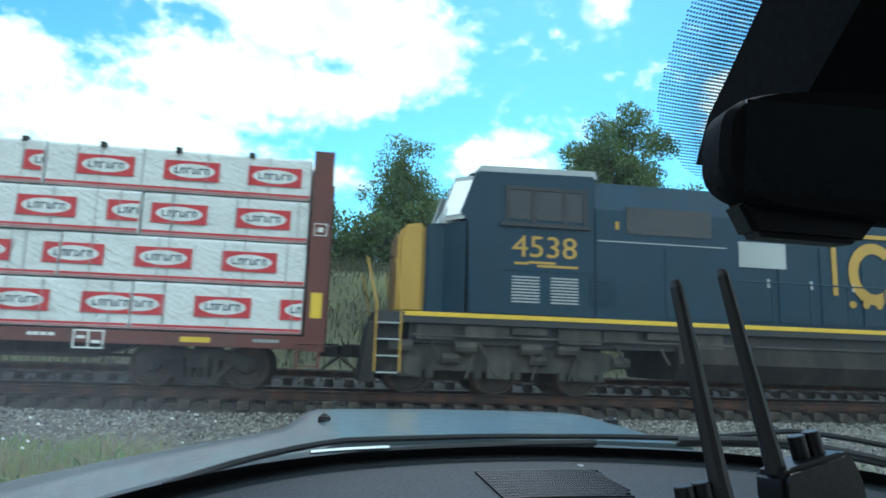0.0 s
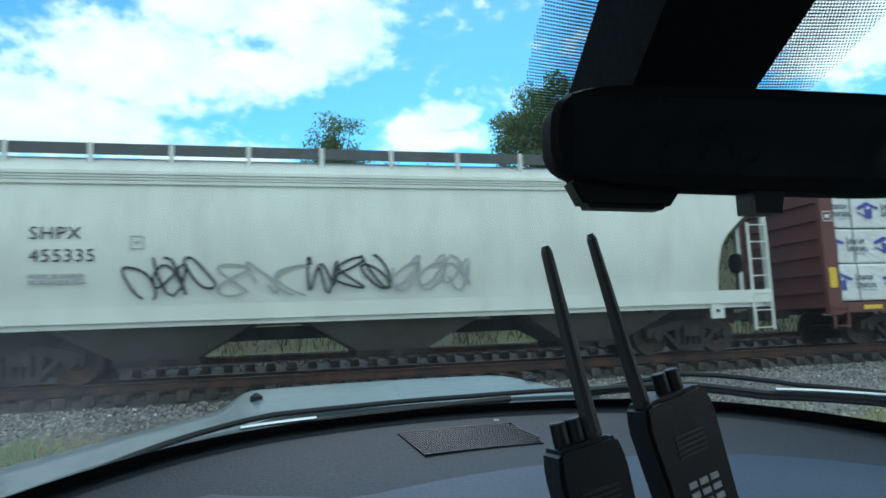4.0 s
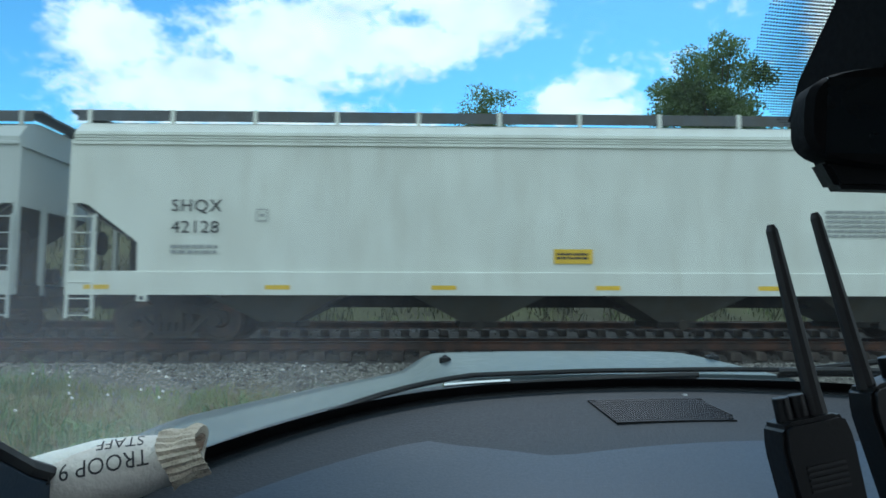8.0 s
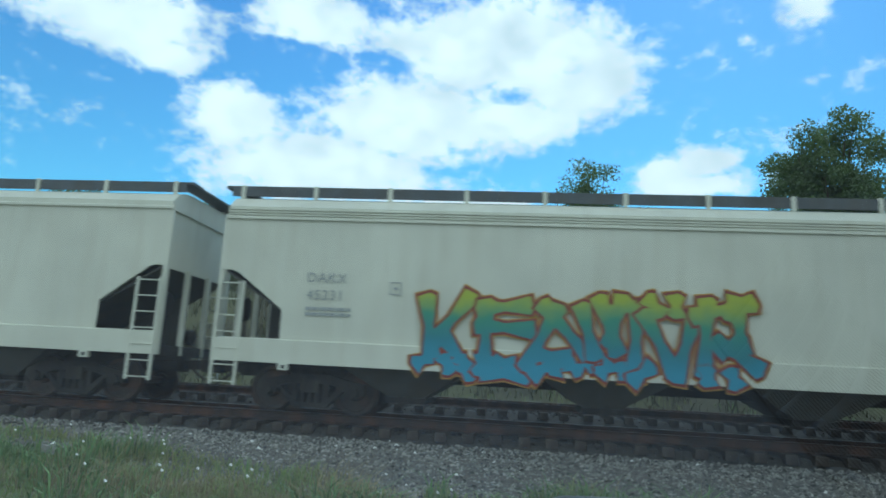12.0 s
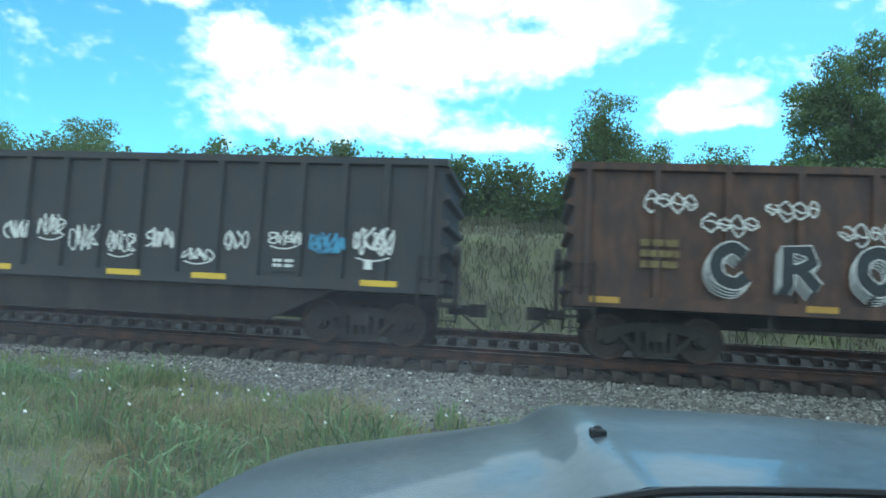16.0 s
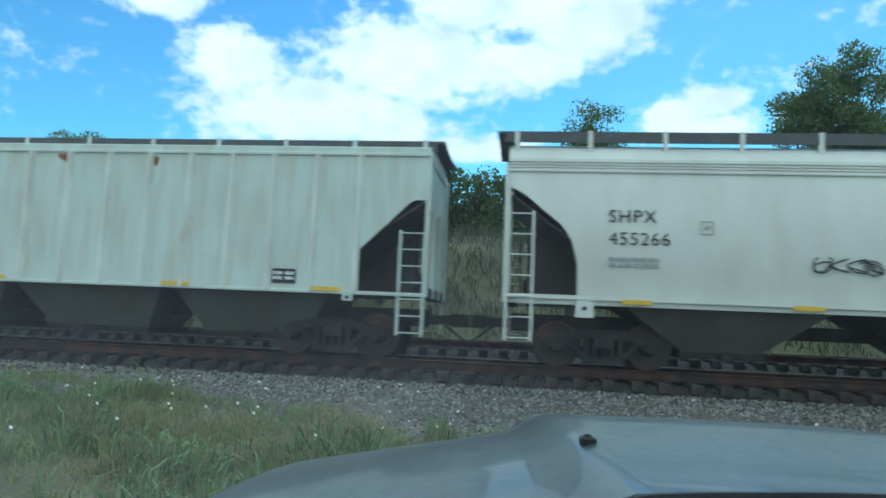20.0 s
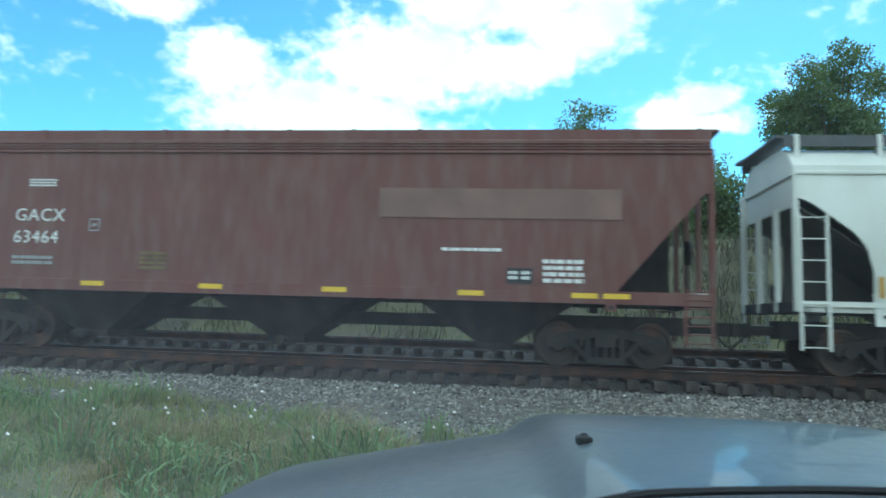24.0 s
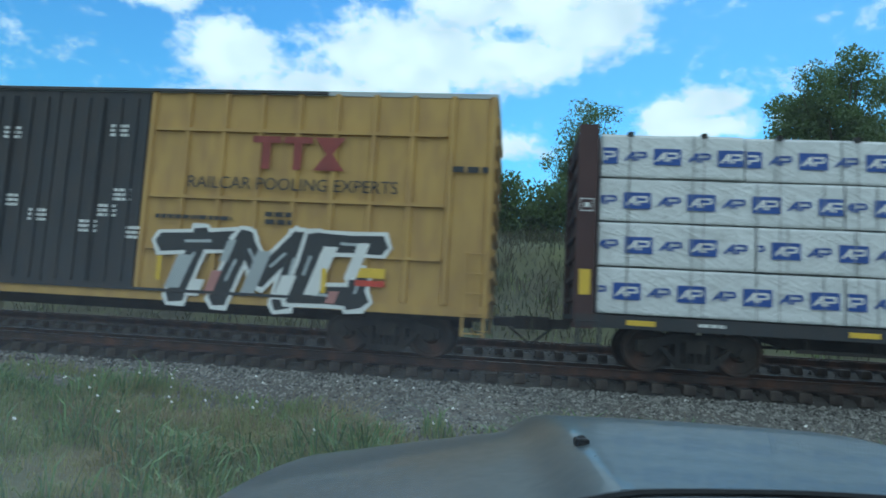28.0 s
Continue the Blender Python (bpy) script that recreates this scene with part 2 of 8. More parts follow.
M_OXIDE = mat("oxide red paint", (0.13, 0.036, 0.028), 0.6, vary=0.2, scale=1.2, bump=0.1, dirt=(0.08, 0.04, 0.03), dirt_amount=0.5)
M_GON = mat("gondola black paint", (0.026, 0.030, 0.036), 0.6, vary=0.25, scale=1.0, bump=0.12, dirt=(0.05, 0.036, 0.028), dirt_amount=0.45, dirt_scale=(1, 1, 0.3))
M_GONB = mat("gondola rusty brown", (0.055, 0.033, 0.027), 0.7, vary=0.3, scale=1.2, bump=0.15, dirt=(0.13, 0.06, 0.03), dirt_amount=0.6, dirt_scale=(1, 1, 0.4))
M_UNDER = mat("grimy running gear", (0.016, 0.014, 0.013), 0.8, vary=0.3, scale=4, bump=0.2, dirt=GRIME, dirt_amount=0.3)
# Car paint darkened: the shade of the end recess is in this colour.
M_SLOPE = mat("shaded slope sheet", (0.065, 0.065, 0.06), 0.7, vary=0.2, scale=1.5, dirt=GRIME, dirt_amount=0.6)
M_BAY = mat("dark hopper bay", (0.10, 0.10, 0.09), 0.7, vary=0.25, scale=1.5, dirt=GRIME, dirt_amount=0.7)
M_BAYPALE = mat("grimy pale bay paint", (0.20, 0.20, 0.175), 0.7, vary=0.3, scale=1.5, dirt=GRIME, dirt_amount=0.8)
M_WHEEL = mat("wheel steel", (0.05, 0.04, 0.034), 0.6, 0.4, vary=0.3, scale=6, dirt=RUST, dirt_amount=0.5)
M_RAIL = mat("rail steel", (0.035, 0.023, 0.018), 0.7, 0.3, vary=0.3, scale=5, dirt=RUST, dirt_amount=0.5)
M_RAILTOP = mat("rail head", (0.42, 0.40, 0.38), 0.35, 0.9, vary=0.1)
M_TIE = mat("creosoted tie", (0.036, 0.027, 0.022), 0.9, vary=0.3, scale=3, bump=0.4, dirt=(0.15, 0.13, 0.11), dirt_amount=0.5, per_piece=0.25)
M_BALLASTBED = mat("ballast bed", (0.11, 0.105, 0.095), 0.95, vary=0.35, scale=9, fine=60, bump=0.9, dirt=(0.12, 0.10, 0.08), dirt_amount=0.4, dirt_scale=(0.3, 0.3, 0.3))
M_STONE = mat("ballast stone", (0.185, 0.178, 0.163), 0.9, vary=0.2, scale=12, bump=0.3, per_piece=0.8, island=True)
M_STONEW = mat("pale stone", (0.75, 0.74, 0.70), 0.8, vary=0.1, scale=10)
M_SOIL = mat("ground soil and turf", (0.095, 0.10, 0.045), 0.95, vary=0.45, scale=0.9, fine=18, bump=0.8, dirt=(0.17, 0.13, 0.07), dirt_amount=0.6, dirt_scale=(0.1, 0.1, 0.1))
M_BANK = mat("dry bank grass", (0.075, 0.071, 0.042), 0.95, vary=0.5, scale=0.5, fine=12, bump=0.9, dirt=(0.12, 0.13, 0.05), dirt_amount=0.7, dirt_scale=(0.08, 0.08, 0.1))
M_GRASS = mat("grass blades", (0.225, 0.29, 0.115), 0.7, vary=0.35, scale=0.5, fine=8, bump=0, dirt=(0.27, 0.18, 0.085), dirt_amount=1.0, dirt_scale=(0.13, 0.13, 0.1), per_piece=0.3, island=True)
M_WEED = mat("coarse weed leaves", (0.115, 0.20, 0.065), 0.65, vary=0.35, scale=0.7, fine=8, bump=0, per_piece=0.35, island=True)
M_STRAW = mat("dry stalks", (0.24, 0.20, 0.11), 0.8, vary=0.25, scale=1, bump=0, per_piece=0.3, island=True)
M_BANKWEED = mat("bank weeds", (0.088, 0.080, 0.048), 0.85, vary=0.45, scale=0.35, bump=0, dirt=(0.06, 0.085, 0.035), dirt_amount=0.7, dirt_scale=(0.12, 0.12, 0.12), per_piece=0.35, island=True)
M_LEAF = mat("tree leaves", (0.13, 0.18, 0.085), 0.6, vary=0.3, scale=0.35, fine=6, bump=0, per_piece=0.3, island=True)
M_LEAFB = mat("shrub leaves", (0.10, 0.145, 0.055), 0.6, vary=0.3, scale=0.3, fine=6, bump=0, per_piece=0.3, island=True)
M_BARK = mat("bark", (0.10, 0.08, 0.06), 0.9, vary=0.3, scale=4, bump=0.5)
M_YELLOW = mat("reflective yellow", (0.75, 0.50, 0.03), 0.45, vary=0.15, scale=3)
M_BLACKP = mat("black stencil paint", (0.025, 0.027, 0.03), 0.6, vary=0.2)
M_WHITEP = mat("white stencil paint", (0.78, 0.78, 0.76), 0.55, vary=0.1)
M_GREYP = mat("faded grey stencil", (0.33, 0.35, 0.35), 0.6, vary=0.15)
M_EMBLEM = mat("faded emblem red", (0.25, 0.05, 0.04), 0.65, vary=0.3, scale=3)
M_WORN = mat("worn dark stencil", (0.13, 0.14, 0.145), 0.6, vary=0.3, scale=8)
M_DGREEN = mat("dark green stencil", (0.012, 0.05, 0.02), 0.6, vary=0.2)
M_WRAP = mat("white lumber wrap", (0.78, 0.80, 0.80), 0.42, vary=0.06, scale=1.4, fine=9, bump=0.85, dirt=(0.55, 0.57, 0.56), dirt_amount=0.35, dirt_scale=(1.5, 1.5, 0.5))


def crease(m, strength=0.38):
    """Long slanting folds, as in loose plastic sheet."""
    nt = m.node_tree
    b = nt.nodes["Principled BSDF"]
    co = nt.nodes.new("ShaderNodeTexCoord")
    old = b.inputs["Normal"].links[0].from_socket
    for turn, sx, sz in ((28, 1.1, 7.0), (-40, 1.4, 9.0)):
        mp, ns, bp = nt.nodes.new("ShaderNodeMapping"), nt.nodes.new("ShaderNodeTexNoise"), nt.nodes.new("ShaderNodeBump")
        mp.vector_type = "TEXTURE"
        mp.inputs["Rotation"].default_value = (0, radians(turn), 0)
        mp.inputs["Scale"].default_value = (1 / sx, 1, 1 / sz)
        ns.inputs["Scale"].default_value, ns.inputs["Detail"].default_value, ns.inputs["Distortion"].default_value = 1.0, 4, 0.8
        link(nt, co.outputs["Object"], mp.inputs["Vector"])
        link(nt, mp.outputs[0], ns.inputs["Vector"])
        ridge = mathn(nt, "POWER", mathn(nt, "SUBTRACT", 1.0, mathn(nt, "MULTIPLY", mathn(nt, "ABSOLUTE", mathn(nt, "SUBTRACT", ns.outputs["Fac"], 0.5)), 7.0, clamp=True)), 2.0)
        bp.inputs["Strength"].default_value, bp.inputs["Distance"].default_value = strength, 0.035
        link(nt, ridge, bp.inputs["Height"])
        link(nt, old, bp.inputs["Normal"])
        old = bp.outputs[0]
    link(nt, old, b.inputs["Normal"])


crease(M_WRAP)
M_RED = mat("red print", (0.52, 0.025, 0.035), 0.5, vary=0.1)
M_BLUE = mat("blue print", (0.02, 0.075, 0.33), 0.5, vary=0.1)
M_SLATE = mat("slate print", (0.045, 0.07, 0.11), 0.5, vary=0.1)
M_INDIGO = mat("indigo print", (0.055, 0.06, 0.36), 0.5, vary=0.1)
M_LOCO = mat("locomotive blue paint", (0.004, 0.034, 0.066), 0.5, vary=0.2, scale=0.8, bump=0.05, dirt=(0.012, 0.03, 0.042), dirt_amount=0.4, spec=0.35)
M_LOCOY = mat("locomotive yellow paint", (0.50, 0.30, 0.045), 0.5, vary=0.12, scale=1.2, bump=0.05)
M_LOCOG = mat("locomotive grey paint", (0.42, 0.45, 0.46), 0.5, vary=0.12, scale=1.2)
M_BOXY = mat("boxcar yellow paint", (0.50, 0.315, 0.085), 0.6, vary=0.14, scale=0.9, bump=0.08, dirt=(0.30, 0.17, 0.07), dirt_amount=0.5, dirt_scale=(1, 1, 0.3))
M_DARKGLASS = mat("dark window glass", (0.012, 0.015, 0.018), 0.08, vary=0.05, bump=0)
M_ORANGE = mat("orange spray paint", (0.45, 0.12, 0.02), 0.7, vary=0.3, scale=5)
M_PINK = mat("magenta spray paint", (0.38, 0.05, 0.17), 0.6, vary=0.2, scale=3)
M_SPBLUE = mat("blue spray paint", (0.08, 0.30, 0.50), 0.6, vary=0.25, scale=3)
M_SPRED = mat("red spray paint", (0.55, 0.06, 0.03), 0.6, vary=0.2, scale=3)
M_DKRED = mat("dark red spray paint", (0.22, 0.04, 0.03), 0.6, vary=0.25, scale=2)
M_SILVER = mat("silver car paint", (0.125, 0.165, 0.178), 0.33, 0.6, vary=0.05, scale=3, bump=0.0, coat=0.35)
M_RUBBER = mat("black rubber", (0.012, 0.012, 0.013), 0.55, vary=0.2, scale=6, bump=0.05)
M_PLASTIC = mat("black plastic", (0.0045, 0.005, 0.006), 0.42, vary=0.15, scale=8, fine=150, bump=0.05, spec=0.3)
M_COWL = mat("weathered cowl plastic", (0.008, 0.010, 0.013), 0.6, vary=0.2, scale=8, fine=90, bump=0.08)
M_DASH = mat("grey dashboard plastic", (0.014, 0.020, 0.026), 0.62, vary=0.06, scale=5, fine=220, bump=0.12, spec=0.3)
# Bluer than the pad: the sky reflected in the panel is mixed in.
M_DASHL = mat("bluish grey dashboard plastic", (0.017, 0.030, 0.047), 0.45, vary=0.05, scale=5, fine=220, bump=0.06, spec=0.3)
M_LINER = mat("beige headliner cloth", (0.30, 0.29, 0.27), 0.9, vary=0.08, scale=6, fine=120, bump=0.1)
M_CLOTH = mat("off-white cotton", (0.72, 0.69, 0.62), 0.9, vary=0.08, scale=12, fine=160, bump=0.35)
M_KNIT = mat("ribbed beige knit", (0.52, 0.46, 0.36), 0.95, vary=0.15, scale=40, fine=200, bump=0.5)
M_PINKC = mat("dull pink lining", (0.45, 0.22, 0.20), 0.9, vary=0.2, scale=40)
M_DOT = mat("black ceramic frit", (0.006, 0.006, 0.007), 0.4, vary=0.1, bump=0)
M_CHROME = mat("bright trim", (0.75, 0.78, 0.8), 0.15, 1.0, vary=0.05, bump=0)
M_AMBER = mat("faded amber reflector", (0.46, 0.27, 0.04), 0.5, vary=0.2, scale=3)
# Fouled stone made darker still, with the shade under a train in its colour.
M_CRIB = mat("darkened ballast", (0.05, 0.045, 0.04), 0.9, vary=0.3, scale=9, bump=0.4, per_piece=0.5, island=True)
M_OXDARK = mat("dark oxide paint", (0.055, 0.022, 0.02), 0.65, vary=0.25, scale=1.2, bump=0.1)
GLASS = glass_mat("windscreen glass", (0.87, 0.985, 0.96), 1.5)

# ---------------------------------------------------------------- mesh helpers


def box(bm, x0, x1, y0, y1, z0, z1):
    v = [bm.verts.new((x, y, z)) for x in (x0, x1) for y in (y0, y1) for z in (z0, z1)]
    for f in ((0, 1, 3, 2), (4, 6, 7, 5), (0, 4, 5, 1), (2, 3, 7, 6), (0, 2, 6, 4), (1, 5, 7, 3)):
        bm.faces.new([v[i] for i in f])
    return v


def tube(bm, p0, p1, r, n=8, r1=None, caps=True):
    p0, p1 = Vector(p0), Vector(p1)
    ax = (p1 - p0).normalized()
    side = ax.cross(Vector((0, 0, 1)) if abs(ax.z) < 0.9 else Vector((1, 0, 0))).normalized()
    up = ax.cross(side)
    rings = []
    for p, rr in ((p0, r), (p1, r if r1 is None else r1)):
        rings.append([bm.verts.new(p + (side * math.cos(a) + up * math.sin(a)) * rr) for a in (2 * math.pi * i / n for i in range(n))])
    for i in range(n):
        bm.faces.new((rings[0][i], rings[0][(i + 1) % n], rings[1][(i + 1) % n], rings[1][i]))
    if caps:
        bm.faces.new(rings[0][::-1])
        bm.faces.new(rings[1])


def prism(bm, pts, a, b, axis="y"):
    """The outline pts drawn out from a to b along an axis. pts are (x, z) for y, (y, z) for x, (x, y) for z."""
    def at(p, w):
        return {"y": (p[0], w, p[1]), "x": (w, p[0], p[1]), "z": (p[0], p[1], w)}[axis]
    lo, hi = [bm.verts.new(at(p, a)) for p in pts], [bm.verts.new(at(p, b)) for p in pts]
    n = len(pts)
    for i in range(n):
        bm.faces.new((lo[i], lo[(i + 1) % n], hi[(i + 1) % n], hi[i]))
    bm.faces.new(lo[::-1])
    bm.faces.new(hi)


def sheet(bm, grid, thick=None):
    """A skin over rows of points; with thick, a vector, a solid slab of it."""
    rows = [[bm.verts.new(p) for p in row] for row in grid]
    nr, nc = len(rows), len(rows[0])
    for i in range(nr - 1):
        for j in range(nc - 1):
            bm.faces.new((rows[i][j], rows[i][j + 1], rows[i + 1][j + 1], rows[i + 1][j]))
    if thick:
        t = Vector(thick)
        back = [[bm.verts.new(Vector(p) + t) for p in row] for row in grid]
        for i in range(nr - 1):
            for j in range(nc - 1):
                bm.faces.new((back[i][j], back[i + 1][j], back[i + 1][j + 1], back[i][j + 1]))
        rim = [(i, 0) for i in range(nr)] + [(nr - 1, j) for j in range(1, nc)] + [(i, nc - 1) for i in range(nr - 2, -1, -1)] + [(0, j) for j in range(nc - 2, 0, -1)]
        for k, (i, j) in enumerate(rim):
            i2, j2 = rim[(k + 1) % len(rim)]
            bm.faces.new((rows[i][j], rows[i2][j2], back[i2][j2], back[i][j]))


def bevel(bm, w=0.01, seg=2):
    bmesh.ops.bevel(bm, geom=bm.edges[:], offset=w, segments=seg, affect="EDGES", clamp_overlap=True)


def finish(bm, name, material, smooth=False):
    bmesh.ops.recalc_face_normals(bm, faces=bm.faces[:])
    me = bpy.data.meshes.new(name)
    bm.to_mesh(me)
    bm.free()
    for mm in material if isinstance(material, (list, tuple)) else [material]:
        me.materials.append(mm)
    if smooth:
        for p in me.polygons:
            p.use_smooth = True
        me.set_sharp_from_angle(angle=radians(35))
    return me


def part(name, bm, material, parent=None, label="", smooth=False):
    ob = new(name, finish(bm, name, material, smooth))
    ob.parent = parent
    if label:
        tagged(ob, label)
    return ob


def share(name, mesh, parent, m=None):
    ob = new(name, mesh)
    ob.parent = parent
    if m is not None:
        ob.matrix_basis = m
    return ob


def empty(name, m=None):
    ob = new(name)
    if m is not None:
        ob.matrix_basis = m
    return ob


def lettering(parent, text, height, x, z, y, material, name="lettering", width=None, spacing=1.0):
    """Painted letters on a side that faces -y; x is their left end, z their foot."""
    cu = bpy.data.curves.new("letters", "FONT")
    cu.body, cu.size, cu.extrude, cu.space_character = text, height / 0.70, 0.003, spacing
    cu.resolution_u = 3
    tmp = bpy.data.objects.new("letters", cu)
    scene.collection.objects.link(tmp)
    me = bpy.data.meshes.new_from_object(tmp.evaluated_get(bpy.context.evaluated_depsgraph_get()))
    bpy.data.objects.remove(tmp)
    xs = [v.co.x for v in me.vertices]
    w = max(xs) - min(xs)
    k = (width / w) if width else 1.0
    for v in me.vertices:
        v.co = Vector(((v.co.x - min(xs)) * k, -v.co.z, v.co.y))
    me.materials.clear()
    me.materials.append(material)
    ob = new(name, me)
    ob.parent = parent
    ob.location = (x, y, z)
    return ob


def bars(parent, x, z, w, h, y, material, rows=2, name="small_print", seed=1, fill=0.62):
    """Small writing that nobody can read, as rows of short bars."""
    rnd = random.Random(seed)
    bm = bmesh.new()
    rh = h / rows
    for r in range(rows):
        cx = x
        while cx < x + w - 0.02:
            l = min(rnd.uniform(0.6, 1.7) * rh, x + w - cx)
            box(bm, cx, cx + l * 0.8, y - 0.003, y, z + h - (r + fill) * rh, z + h - r * rh)
            cx += l
    return part(name, bm, material, parent)


def patch(parent, name, x0, x1, z0, z1, y, material, label=""):
    bm = bmesh.new()
    box(bm, x0, x1, y - 0.004, y + 0.002, z0, z1)
    return part(name, bm, material, parent, label)
# Darkened, so that the strip below the boards looks shaded.
M_WALK = mat("darkened galvanised grating", (0.10, 0.11, 0.12), 0.55, 0.5, vary=0.25, scale=2.5, fine=60, bump=0.3, dirt=GRIME, dirt_amount=0.4)
M_RUSTSPOT = mat("rust bloom", (0.26, 0.10, 0.035), 0.85, vary=0.4, scale=6, bump=0.2)
M_OLIVE = mat("faded olive-yellow stencil", (0.17, 0.13, 0.05), 0.7, vary=0.4, scale=6)
M_FILLGREY = mat("blue-grey spray paint", (0.022, 0.030, 0.036), 0.7, vary=0.3, scale=4)
M_PLUM = mat("plum spray paint", (0.20, 0.035, 0.12), 0.6, vary=0.3, scale=3)
M_BRICKRED = mat("brick red spray paint", (0.40, 0.045, 0.035), 0.6, vary=0.25, scale=3)


def fade_mat(name, stops, z0, z1):
    """Spray paint blended from one colour to the next between two heights on the car."""
    m = mat(name, stops[0], 0.6, vary=0.2, scale=3)
    nt = m.node_tree
    co, sep, rng, ramp, ns = (nt.nodes.new("ShaderNode" + k) for k in ("TexCoord", "SeparateXYZ", "MapRange", "ValToRGB", "TexNoise"))
    ns.inputs["Scale"].default_value = 2.2
    link(nt, co.outputs["Object"], sep.inputs[0])
    link(nt, co.outputs["Object"], ns.inputs["Vector"])
    link(nt, mathn(nt, "MULTIPLY_ADD", ns.outputs["Fac"], 0.5, mathn(nt, "SUBTRACT", sep.outputs[2], 0.25)), rng.inputs["Value"])
    rng.inputs["From Min"].default_value, rng.inputs["From Max"].default_value = z0, z1
    link(nt, rng.outputs[0], ramp.inputs[0])
    el = ramp.color_ramp.elements
    while len(el) < len(stops):
        el.new(0.5)
    for i, c in enumerate(stops):
        el[i].position, el[i].color = i / (len(stops) - 1), (*c, 1)
    bsdf = [n for n in nt.nodes if n.type == "BSDF_PRINCIPLED"][0]
    link(nt, ramp.outputs[0], bsdf.inputs["Base Color"])
    return m


M_FADE = fade_mat("lime to teal spray paint", [(0.05, 0.28, 0.42), (0.035, 0.20, 0.25), (0.06, 0.26, 0.17), (0.36, 0.42, 0.04)], 1.1, 2.5)
M_FADEBR = mat("faded brown paint", (0.20, 0.12, 0.10), 0.7, vary=0.25, scale=1.5, bump=0.05)
M_NOSE = mat("weathered yellow paint", (0.36, 0.20, 0.05), 0.65, vary=0.3, scale=2, bump=0.1, dirt=(0.10, 0.055, 0.03), dirt_amount=0.7, dirt_scale=(1, 1, 0.4))
M_TRUCK = mat("dusty truck casting", (0.045, 0.044, 0.040), 0.85, vary=0.35, scale=3, bump=0.2, dirt=(0.11, 0.10, 0.085), dirt_amount=0.6)
# Lighter copy of the pale blue: sky light on the posts, put into colour.
M_POST = mat("lightened post paint", (0.72, 0.77, 0.73), 0.6, vary=0.15, scale=1.5, bump=0.06, dirt=(0.42, 0.33, 0.2), dirt_amount=0.35, dirt_scale=(1, 1, 0.3))


def let_light_through(m, colour, amount):
    """Thin leaves and blades pass some light from behind."""
    nt = m.node_tree
    out = [n for n in nt.nodes if n.type == "OUTPUT_MATERIAL"][0]
    body = [n for n in nt.nodes if n.type == "BSDF_PRINCIPLED"][0]
    thin, mx = nt.nodes.new("ShaderNodeBsdfTranslucent"), nt.nodes.new("ShaderNodeMixShader")
    thin.inputs["Color"].default_value = (*colour, 1)
    mx.inputs[0].default_value = amount
    link(nt, body.outputs[0], mx.inputs[1])
    link(nt, thin.outputs[0], mx.inputs[2])
    link(nt, mx.outputs[0], out.inputs["Surface"])


let_light_through(M_LEAF, (0.14, 0.22, 0.04), 0.35)
let_light_through(M_LEAFB, (0.13, 0.20, 0.04), 0.3)
let_light_through(M_GRASS, (0.20, 0.30, 0.08), 0.3)
M_MATTE = mat("matt black plastic", (0.005, 0.005, 0.006), 0.85, vary=0.2, scale=10, fine=150, bump=0.05, spec=0.15)

# ---------------------------------------------------------------- ground, track, trees
def ground_height(x, y):
    prof = ((-2000, GROUND_Z), (9.0, GROUND_Z), (11.2, -0.62), (12.6, -0.5), (16.9, -0.5), (17.6, -0.42), (18.2, -0.30), (21.0, -0.25), (22.2, 0.2), (28.0, 3.9), (33.0, 4.9), (46.0, 5.6), (110.0, 7.0), (4000, 7.0))
    for (y0, z0), (y1, z1) in zip(prof, prof[1:]):
        if y <= y1:
            z = z0 + (z1 - z0) * (y - y0) / (y1 - y0)
            break
    if abs(x) < 200 and 3 < y < 200:
        z += (0.05 if y < 20 else 0.35) * noise.noise(Vector((x * 0.25, y * 0.25, 0)))
    return z


def stone_edge(x):
    """How near to the camera's side the loose stone reaches."""
    return 8.4 + 0.33 * max(0.0, -1.0 - x) if x > -14 else 12.6


def steps(a, b, n):
    return [a + (b - a) * i / n for i in range(n + 1)]


def build_ground():
    xs = [-2500, -900, -300, -120] + steps(-70, 70, 140) + [120, 300, 900, 2500]
    ys = [-2500, -600, -100, -20] + steps(-8, 34, 84) + steps(36, 60, 12) + [80, 110, 300, 1000, 2500]
    bm = bmesh.new()
    sheet(bm, [[(x, y, ground_height(x, y)) for x in xs] for y in ys])
    me = finish(bm, "ground", [M_SOIL, M_BANK, M_BALLASTBED], True)
    for p in me.polygons:
        if 21.6 < p.center.y < 300:
            p.material_index = 1
        elif stone_edge(p.center.x) < p.center.y <= 21.6:
            p.material_index = 2
    tagged(new("ground", me), "uneven turf and soil rising to a dry grassy bank", "ground", kind="structure")


